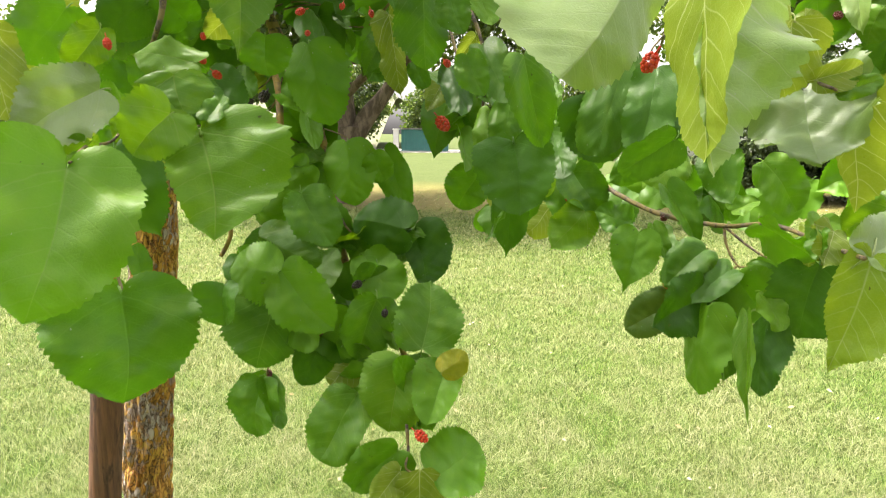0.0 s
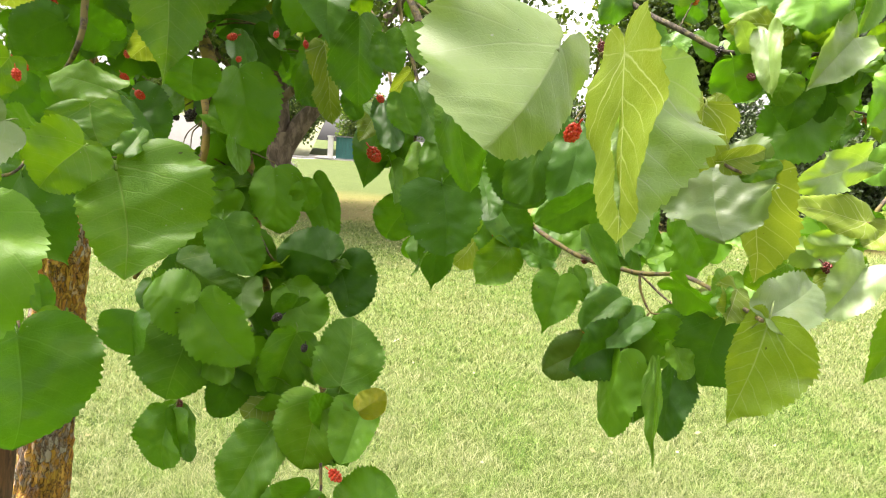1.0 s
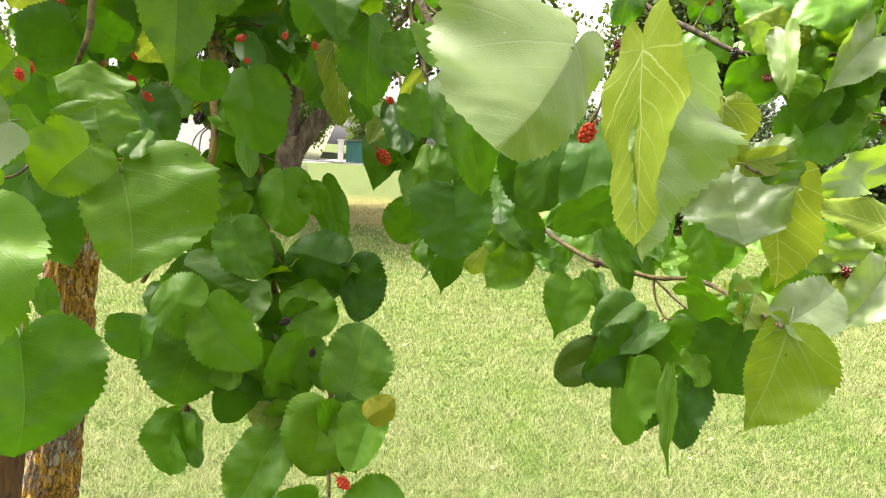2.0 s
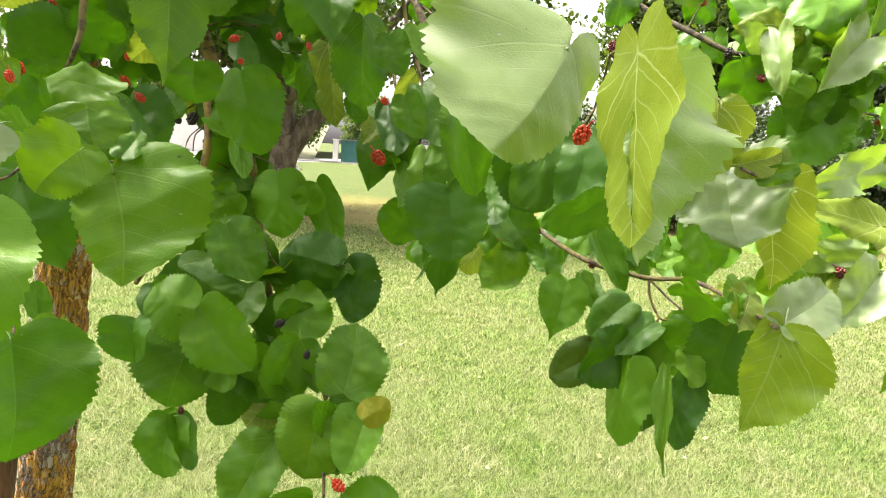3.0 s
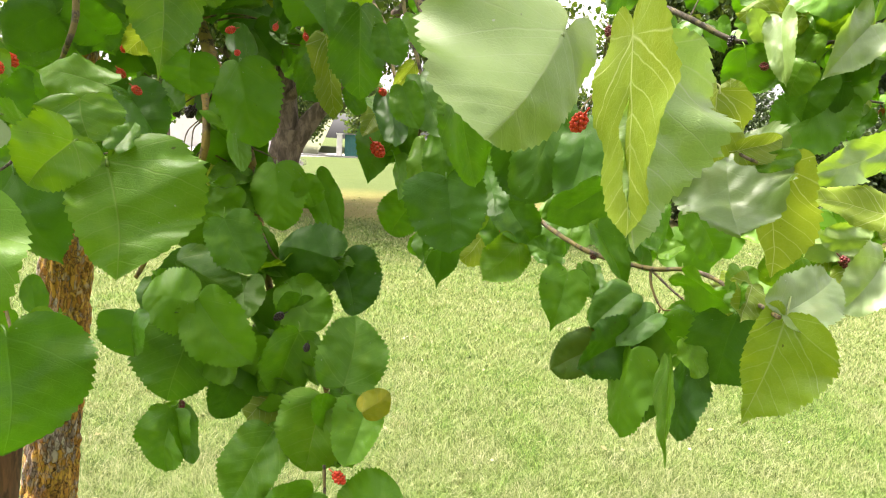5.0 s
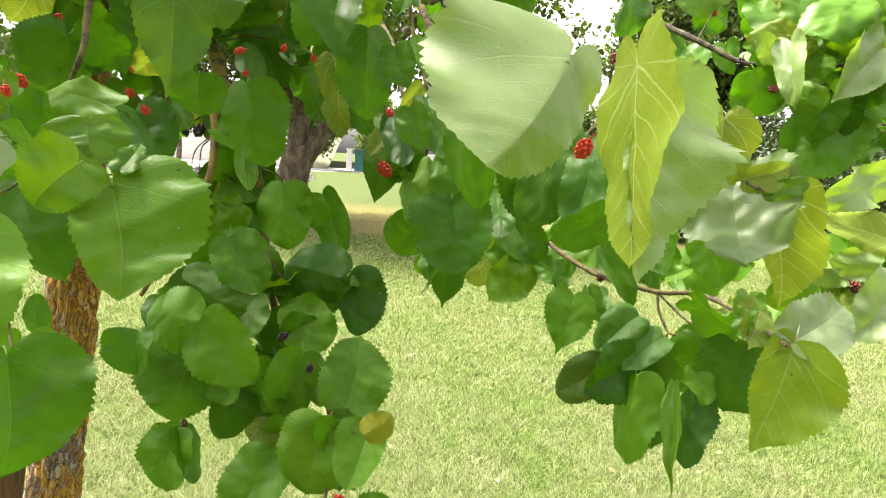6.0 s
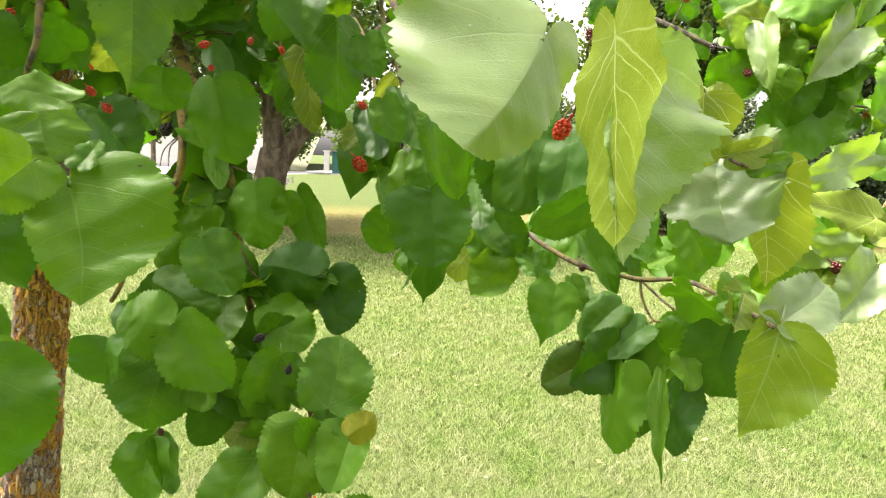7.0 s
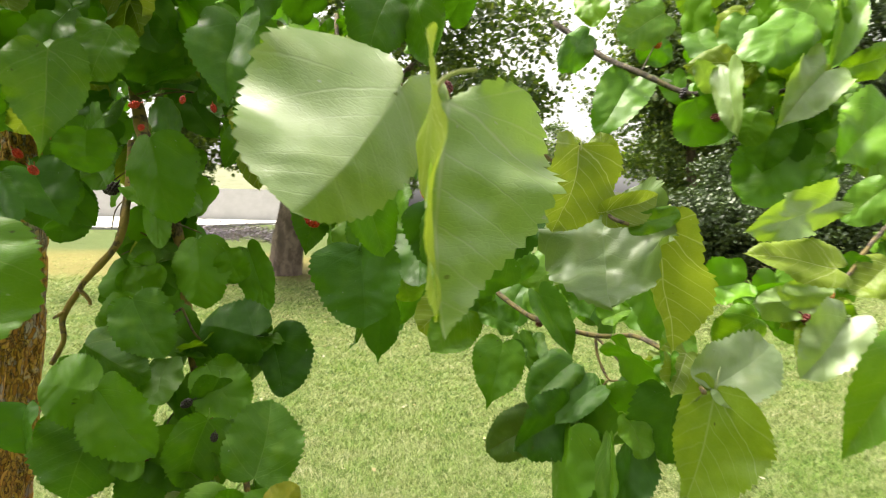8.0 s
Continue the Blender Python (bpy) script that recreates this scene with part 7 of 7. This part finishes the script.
behind((-0.625, 1.858, 1.904), (-0.609, 1.925, 1.828), 0.095, 101)
behind((-0.541, 1.575, 2.017), (-0.504, 1.597, 1.950), 0.065, 48)
behind((-0.800, 1.903, 1.900), (-0.719, 1.845, 1.842), 0.098, 9)
behind((-0.756, 1.767, 1.828), (-0.711, 1.773, 1.758), 0.071, 46)
behind((-0.287, 1.589, 1.702), (-0.308, 1.546, 1.629), 0.079, -52)
behind((-0.487, 1.586, 1.956), (-0.448, 1.619, 1.891), 0.081, 141)
behind((-0.655, 1.718, 1.678), (-0.632, 1.685, 1.598), 0.089, -23)
behind((-0.671, 1.855, 2.104), (-0.669, 1.865, 2.008), 0.092, -18)
behind((-0.607, 1.801, 1.806), (-0.655, 1.785, 1.727), 0.085, -74)
behind((-0.364, 1.745, 1.616), (-0.420, 1.720, 1.539), 0.091, -58)
behind((-0.427, 1.764, 1.706), (-0.358, 1.809, 1.665), 0.079, 45)
behind((-0.417, 1.847, 1.664), (-0.488, 1.805, 1.598), 0.085, -108)
behind((-0.639, 1.744, 1.628), (-0.570, 1.675, 1.568), 0.113, 59)
behind((-0.361, 1.662, 1.647), (-0.312, 1.603, 1.570), 0.092, 30, YOUNG)
behind((-0.271, 1.496, 1.596), (-0.326, 1.541, 1.548), 0.073, -132)
behind((-0.337, 1.626, 1.666), (-0.354, 1.609, 1.587), 0.068, -64)
behind((-0.356, 1.544, 1.667), (-0.376, 1.479, 1.596), 0.080, -94)
behind((-0.262, 1.612, 1.622), (-0.317, 1.586, 1.542), 0.086, -116)
behind((-0.750, 1.824, 1.690), (-0.656, 1.834, 1.630), 0.104, 77)
behind((-0.401, 1.722, 1.649), (-0.407, 1.784, 1.594), 0.081, 97)
behind((-0.382, 1.789, 1.617), (-0.359, 1.821, 1.539), 0.072, 99)
behind((-0.430, 1.628, 1.686), (-0.501, 1.627, 1.642), 0.081, -89)
behind((-0.597, 1.651, 1.590), (-0.541, 1.664, 1.522), 0.072, 61)
behind((-0.485, 1.739, 1.716), (-0.459, 1.725, 1.634), 0.080, 52)
behind((-0.402, 1.696, 1.656), (-0.365, 1.654, 1.596), 0.067, -23)
behind((-0.413, 1.654, 1.656), (-0.400, 1.628, 1.573), 0.073, -6)
behind((-0.372, 1.676, 1.694), (-0.324, 1.640, 1.628), 0.087, 30, YOUNG)
behind((-0.641, 1.751, 1.650), (-0.615, 1.806, 1.582), 0.074, 54)
# ==== foliage end ====
foliage(top, BACK_LEAVES, "green leaves behind the nearer twigs")


# boughs that carry the branches from the stem
def bough(points, r0, r1):
    v, f = tube([Vector(p) - TREE for p in points], r0, r1, 12, 10, 0.12, 3.0)
    return mesh_object("bough", v, f, BARK, mulberry_tree, True)


crown_boughs = [
    bough([(-0.84, 1.88, 1.75), (-0.6, 1.75, 1.95), (-0.42, 1.6, 1.98), (-0.40, 1.52, 1.90)], 0.026, 0.013),
    bough([(-0.80, 1.9, 2.1), (-0.5, 1.95, 2.25), (-0.2, 1.9, 2.2), (-0.1, 1.86, 2.12)], 0.028, 0.013),
    bough([(-0.80, 1.9, 2.2), (-0.3, 2.0, 2.5), (0.4, 1.8, 2.45), (0.75, 1.6, 2.15)], 0.032, 0.010),
    bough([(-0.83, 1.87, 1.9), (-0.75, 1.5, 2.1), (-0.6, 1.1, 2.1), (-0.48, 0.85, 1.95)], 0.022, 0.006),
]


def spread_leaves(parent, seed, n, low, high, young_share):
    """Leaves that hang from the boughs at random within a block of the crown."""
    rng = random.Random(seed)
    rows = []
    for _ in range(n):
        b = Vector([rng.uniform(p, q) for p, q in zip(low, high)])
        size = rng.uniform(0.075, 0.12)
        way = Vector((rng.gauss(0, 0.5), rng.gauss(-0.2, 0.5), -rng.uniform(0.3, 1.1))).normalized()
        rows.append((b, b + way * size, size * rng.uniform(0.8, 1.0), rng.gauss(0, 45), YOUNG if rng.random() < young_share else MATURE))
    foliage(parent, rows, "crowded green leaves high in the crown, many added unseen for shade")


spread_leaves(crown_boughs[1], 51, 190, (-1.25, 1.5, 1.95), (-0.12, 2.4, 2.5), 0.12)
spread_leaves(crown_boughs[0], 52, 40, (-1.5, 1.95, 1.55), (-0.72, 2.6, 2.0), 0.2)
spread_leaves(crown_boughs[3], 53, 60, (-1.1, 0.7, 1.86), (-0.3, 1.5, 2.2), 0.2)
# dense blocks added overhead, mostly out of view, to shade the leaves below
spread_leaves(crown_boughs[3], 55, 230, (-1.1, 0.45, 2.02), (0.2, 1.6, 2.5), 0.1)
spread_leaves(crown_boughs[1], 56, 420, (-1.9, 0.9, 2.15), (0.2, 3.0, 3.0), 0.08)
spread_leaves(crown_boughs[0], 57, 160, (-1.3, 1.3, 2.0), (-0.3, 2.3, 2.4), 0.05)
spread_leaves(crown_boughs[3], 58, 200, (-1.3, 0.3, 2.15), (0.3, 1.2, 2.6), 0.08)
spread_leaves(crown_boughs[2], 54, 40, (-0.3, 1.3, 2.35), (0.9, 2.2, 2.8), 0.2)


# ---- stake ----
def stake():
    ob = tagged(empty("tree_stake", (-0.99, 1.65, 0)), "round brown weathered wooden stake beside the trunk", "stake")
    v, f = tube([(0, 0, -0.05), (0.03, 0, 0.3), (0.065, 0, 0.62), (0.105, 0, 1.02)], 0.043, 0.040, 40, 14, 0.03, 2.0)
    mesh_object("post", v, f, STAKE, ob, True)
    v, f = tube([(0.068, -0.03, 0.52), (0.069, -0.048, 0.523), (0.070, -0.056, 0.524)], 0.012, 0.005, 10, 3, 0.2, 5.0)
    mesh_object("knot", v, f, STAKE, ob, True)


stake()


# ---- trees and shrubs farther off ----
def leaf_cloud(name, mat, parent, clumps, per_clump, spread, size, seed):
    """Many small folded leaves gathered in clumps round the given points, in the parent's coordinates."""
    rng = np.random.default_rng(seed)
    c = np.repeat(np.array(clumps), per_clump, 0)
    n = len(c)
    p = c + rng.normal(0, 1, (n, 3)) * spread * np.array([1, 1, 0.7])
    a = rng.normal(0, 1, (n, 3)) + np.array([0, 0, -0.5])
    a /= np.linalg.norm(a, axis=1)[:, None]
    b = np.cross(a, rng.normal(0, 1, (n, 3)))
    b /= np.linalg.norm(b, axis=1)[:, None]
    s = (size * rng.uniform(0.6, 1.3, n))[:, None]
    mid = np.cross(a, b)
    pts = np.empty((n, 6, 3))
    pts[:, 0], pts[:, 3] = p - a * s * 0.5, p + a * s * 0.5
    pts[:, 1], pts[:, 5] = p - a * s * 0.18 + b * s * 0.33 + mid * s * 0.1, p - a * s * 0.18 - b * s * 0.33 + mid * s * 0.1
    pts[:, 2], pts[:, 4] = p + a * s * 0.2 + b * s * 0.27 + mid * s * 0.08, p + a * s * 0.2 - b * s * 0.27 + mid * s * 0.08
    base = np.arange(n)[:, None] * 6
    quads = np.concatenate([base + np.array([[0, 1, 2, 3]]), base + np.array([[0, 3, 4, 5]])], 1).reshape(-1, 4)
    me = bpy.data.meshes.new(name)
    me.vertices.add(n * 6)
    me.vertices.foreach_set("co", pts.ravel())
    me.loops.add(n * 8)
    me.loops.foreach_set("vertex_index", quads.ravel().astype(np.int32))
    me.polygons.add(n * 2)
    me.polygons.foreach_set("loop_start", (np.arange(n * 2) * 4).astype(np.int32))
    me.update(calc_edges=True)
    me.materials.append(mat)
    ob = new(name, me)
    ob.parent = parent
    return ob


def limb(parent, points, r0, r1, name="limb"):
    v, f = tube(points, r0, r1, 12, 8, 0.10, r0 * 10)
    return mesh_object(name, v, f, OLD_BARK, parent, True)


def clump_points(seed, n, centre, radii, shell=0.55, low=-1.0):
    """Uneven points in the outer part of an egg-shaped crown."""
    rng = random.Random(seed)
    pts = []
    while len(pts) < n:
        v = Vector((rng.gauss(0, 1), rng.gauss(0, 1), rng.gauss(0, 1))).normalized()
        if v.z < low:
            continue
        bulge = 1 + 0.28 * noise.noise(v * 2.3 + Vector((seed, 0, 0)))
        r = rng.uniform(shell, 1) * bulge
        pts.append((centre[0] + v.x * r * radii[0], centre[1] + v.y * r * radii[1], centre[2] + v.z * r * radii[2]))
    return pts


def old_tree():
    ob = tagged(empty("old_tree", (-2.72, 14.5, 0)), "old broad tree with a thick forked grey-brown trunk on the lawn", "tree")
    trunk(ob, [(-0.02, 0, -0.05), (0.0, 0, 0.3), (0.08, 0, 0.9), (0.18, 0, 1.4), (0.25, 0, 1.68)], 0.37, 0.33, OLD_BARK, "trunk", 48, 60, 0.05)
    limb(ob, [(0.17, 0, 1.30), (0.15, 0, 1.9), (0.10, 0.05, 2.8), (-0.1, 0.2, 4.4), (-0.8, 0.3, 6.5)], 0.27, 0.12)
    limb(ob, [(0.30, 0, 1.35), (0.66, 0, 1.92), (1.10, 0.1, 2.5), (1.9, 0.2, 3.7), (3.2, 0.2, 5.2)], 0.22, 0.09)
    for k, (x, y, z, s) in enumerate(((1.9, -1.5, 3.4, 0.9), (-1.9, -1.6, 3.6, 1.1), (-2.6, 0.6, 4.2, 2.0), (3.6, -0.6, 3.9, 3.0), (0.6, -2.4, 4.4, 2.4))):
        limb(ob, [(0.1, 0, s * 0.4 + 1.9), (x * 0.4, y * 0.4, z * 0.82), (x * 0.75, y * 0.8, z), (x, y, z + 0.2)], 0.11, 0.03, "limb")
    pts = clump_points(5, 330, (0.4, 0.2, 6.0), (5.2, 4.6, 3.2), 0.5, -0.95)
    leaf_cloud("crown", CROWN, ob, pts, 120, 0.30, 0.135, 5)
    rng = random.Random(9)
    sprays = []
    for k in range(26):
        x, y = rng.uniform(-4.5, 5.0), rng.uniform(-3.6, 0.5)
        for s in range(5):
            sprays.append((x + rng.gauss(0, 0.25), y + rng.gauss(0, 0.2), 3.9 - s * rng.uniform(0.05, 0.28)))
    for k in range(44):
        sprays.append((rng.uniform(-2.5, -0.3), rng.uniform(-1.3, 0.1), rng.uniform(2.35, 4.2)))
    leaf_cloud("lower_sprays", CROWN, ob, sprays, 60, 0.18, 0.125, 6)


old_tree()


def far_tree(place, height, radii, seed, label, mat, clumps=160, per=60, size=0.2, name="tree"):
    ob = tagged(empty(name, place), label, "tree")
    trunk(ob, [(0, 0, -0.05), (0.05, 0, height * 0.2), (0.0, 0.05, height * 0.45)], 0.022 * height, 0.014 * height, OLD_BARK, "trunk", 20, 24, 0.05)
    for k in range(4):
        a = k * 1.7 + seed
        limb(ob, [(0, 0, height * 0.36), (math.cos(a) * radii[0] * 0.3, math.sin(a) * radii[1] * 0.3, height * 0.5), (math.cos(a) * radii[0] * 0.7, math.sin(a) * radii[1] * 0.7, height * 0.66)], 0.010 * height, 0.003 * height)
    leaf_cloud("crown", mat, ob, clump_points(seed, clumps, (0, 0, height - radii[2]), radii, 0.4), per, radii[0] * 0.11, size, seed)


def shrub(place, radii, seed, label, clumps=300, per=60, size=0.1):
    ob = tagged(empty("shrub", place), label, "shrub")
    for k in range(6):
        a = k * 1.1 + seed
        limb(ob, [(0.1 * math.cos(a), 0.1 * math.sin(a), -0.02), (math.cos(a) * radii[0] * 0.25, math.sin(a) * radii[1] * 0.25, radii[2] * 0.6), (math.cos(a) * radii[0] * 0.6, math.sin(a) * radii[1] * 0.6, radii[2] * 1.2)], 0.03, 0.01, "stem")
    leaf_cloud("leaves", HEDGE, ob, [p for p in clump_points(seed, clumps, (0, 0, radii[2]), radii, 0.3) if p[2] > 0.12], per, 0.16, size, seed)


SHRUB = "dense dark evergreen shrub with small glossy leaves"
shrub((7.2, 16.0, 0), (1.5, 1.3, 1.1), 31, SHRUB)
shrub((8.9, 17.0, 0), (1.7, 1.3, 1.75), 35, SHRUB)
shrub((9.7, 15.4, 0), (1.8, 1.4, 1.55), 32, SHRUB)
shrub((12.4, 15.6, 0), (1.9, 1.4, 1.7), 33, SHRUB)
shrub((15.4, 15.9, 0), (2.0, 1.5, 1.7), 34, SHRUB)
far_tree((9.4, 22.0, 0), 10.5, (3.2, 3.0, 4.2), 41, "leafy deciduous tree behind the shrubs", CROWN, 260, 110, 0.175)
far_tree((15.6, 21.0, 0), 12.0, (3.4, 3.2, 5.0), 42, "dark tall tree behind the shrubs", HEDGE, 300, 115, 0.165)
far_tree((9.5, 44.0, 0), 7.0, (3.2, 3.0, 2.9), 43, "round bright green tree far off", CROWN, 130, 60, 0.26)
far_tree((20.0, 46.0, 0), 11.0, (4.5, 4.0, 4.6), 44, "leafy tree far off", CROWN, 160, 60, 0.3)
far_tree((-9.5, 60.0, 0), 8.0, (3.2, 3.0, 3.4), 45, "small tree by the shed", CROWN, 120, 60, 0.3)
far_tree((-3.5, 66.0, 0), 7.0, (3.0, 3.0, 3.0), 46, "small tree behind the shed", CROWN, 120, 60, 0.3)
far_tree((6.0, 75.0, 0), 9.0, (5.0, 3.0, 4.0), 47, "leafy tree far off", CROWN, 140, 60, 0.35)


far_tree((-14.6, 41.0, 0), 7.6, (1.9, 1.9, 2.9), 48, "bright leafy tree beside the pale wall", CROWN, 170, 110, 0.19)
far_tree((-29.0, 44.0, 0), 9.5, (4.6, 3.6, 4.6), 49, "broad leafy tree far across the lawn", CROWN, 170, 60, 0.28)
far_tree((-39.0, 46.0, 0), 10.0, (5.2, 4.0, 4.9), 50, "broad leafy tree far across the lawn", CROWN, 170, 60, 0.3)

# unseen trees added behind the camera; they hold back light from the low sky
for x, y, h in ((-11.0, -12.0, 6.0), (-4.0, -11.0, 5.5), (3.5, -12.0, 6.5), (10.5, -11.0, 6.0)):
    far_tree((x, y, 0), h, (4.0, 3.0, h * 0.47), 70 + int(x), "unseen leafy tree added behind the camera to block low sky light", HEDGE, 120, 50, 0.4)

# ---- distance: shed, walls, path, flower bed ----
def shed():
    ob = tagged(empty("garden_shed", (-3.2, 56, 0)), "small teal painted board shed with a grey roof", "shed")
    for k in range(14):
        bm = bmesh.new()
        box(bm, -2.0 + k * 0.285, -0.02 - 0.012 * (k % 2), 0, -2.0 + k * 0.285 + 0.275, 0.06, 1.9, 0.01)
        part("board", bm, TEAL, ob)
    bm = bmesh.new()
    box(bm, -2.0, 0.07, 0, 2.0, 2.2, 1.85)
    part("body", bm, TEAL, ob)
    bm = bmesh.new()
    box(bm, -2.2, -0.25, 1.92, 2.2, 2.4, 2.0, 0.02)
    part("roof", bm, ROOF, ob)
    gate = tagged(empty("gate_post", (-5.6, 55.5, 0)), "white rendered square gate post with a cap", "post")
    bm = bmesh.new()
    box(bm, -0.22, -0.22, 0, 0.22, 0.22, 1.85, 0.02)
    part("shaft", bm, WHITE_WALL, gate)
    bm = bmesh.new()
    box(bm, -0.28, -0.28, 1.85, 0.28, 0.28, 1.97, 0.02)
    part("cap", bm, WHITE_WALL, gate)


shed()


def far_setting():
    bm = bmesh.new()
    box(bm, -60, 58, 0, -10.5, 58.4, 2.7, 0.03)
    tagged(part("wall_west", bm, WHITE_WALL, None), "long pale rendered wall far across the lawn", "wall", kind="structure")
    bm = bmesh.new()
    box(bm, 0.2, 57, 0, 3.2, 57.4, 2.0, 0.03)
    tagged(part("wall_east", bm, WHITE_WALL, None), "pale rendered wall beside the shed", "wall", kind="structure")
    bm = bmesh.new()
    box(bm, 15.5, 52, 0, 21.5, 56, 3.1, 0.03)
    tagged(part("wall_north", bm, WHITE_WALL, None), "white flat-roofed outbuilding far behind the shrubs", "building", kind="structure")
    verts = [(-90, 60, 0), (-8, 60, 0), (-8, 80, 6), (-90, 80, 6), (-90, 120, 6), (-8, 120, 6)]
    tagged(mesh_object("bank", verts, [(0, 1, 2, 3), (3, 2, 5, 4)], BANK), "grassy bank behind the pale wall", "bank", kind="structure")
    edge = [(-70, 31), (-30, 32), (-15, 34), (-11, 45), (-6, 54), (14, 56)]
    verts = [(x, y, 0.012) for x, y in edge] + [(x, 67, 0.012) for x, y in edge]
    n = len(edge)
    tagged(mesh_object("path", verts, [(k, k + 1, k + 1 + n, k + n) for k in range(n - 1)], GRAVEL), "broad pale gravel drive beyond the lawn", "drive", kind="structure")
    kerb = tagged(empty("kerb", (0, 0, 0)), "pale stone kerb along the gravel drive", "kerb", kind="structure")
    line = smooth_path([(x, y, 0.06) for x, y in edge[1:]], 14)
    for a, b in zip(line, line[1:]):
        bm = bmesh.new()
        box(bm, 0.012, -0.09, -0.06, (b - a).length - 0.012, 0.09, 0.07, 0.015)
        stone = part("kerb_stone", bm, STONE, kerb)
        stone.matrix_basis = Matrix.Translation(a) @ Matrix.Rotation(math.atan2(b.y - a.y, b.x - a.x), 4, "Z")
    rng = random.Random(14)
    pts = [(rng.uniform(-9.5, -4.6), rng.uniform(25.0, 29.5), rng.uniform(0.05, 0.45)) for _ in range(150)]
    tagged(leaf_cloud("flower_bed", FLOWERS, None, pts, 60, 0.16, 0.07, 15), "low bed of purple flowers by the drive", "flowers", kind="stuff")


far_setting()
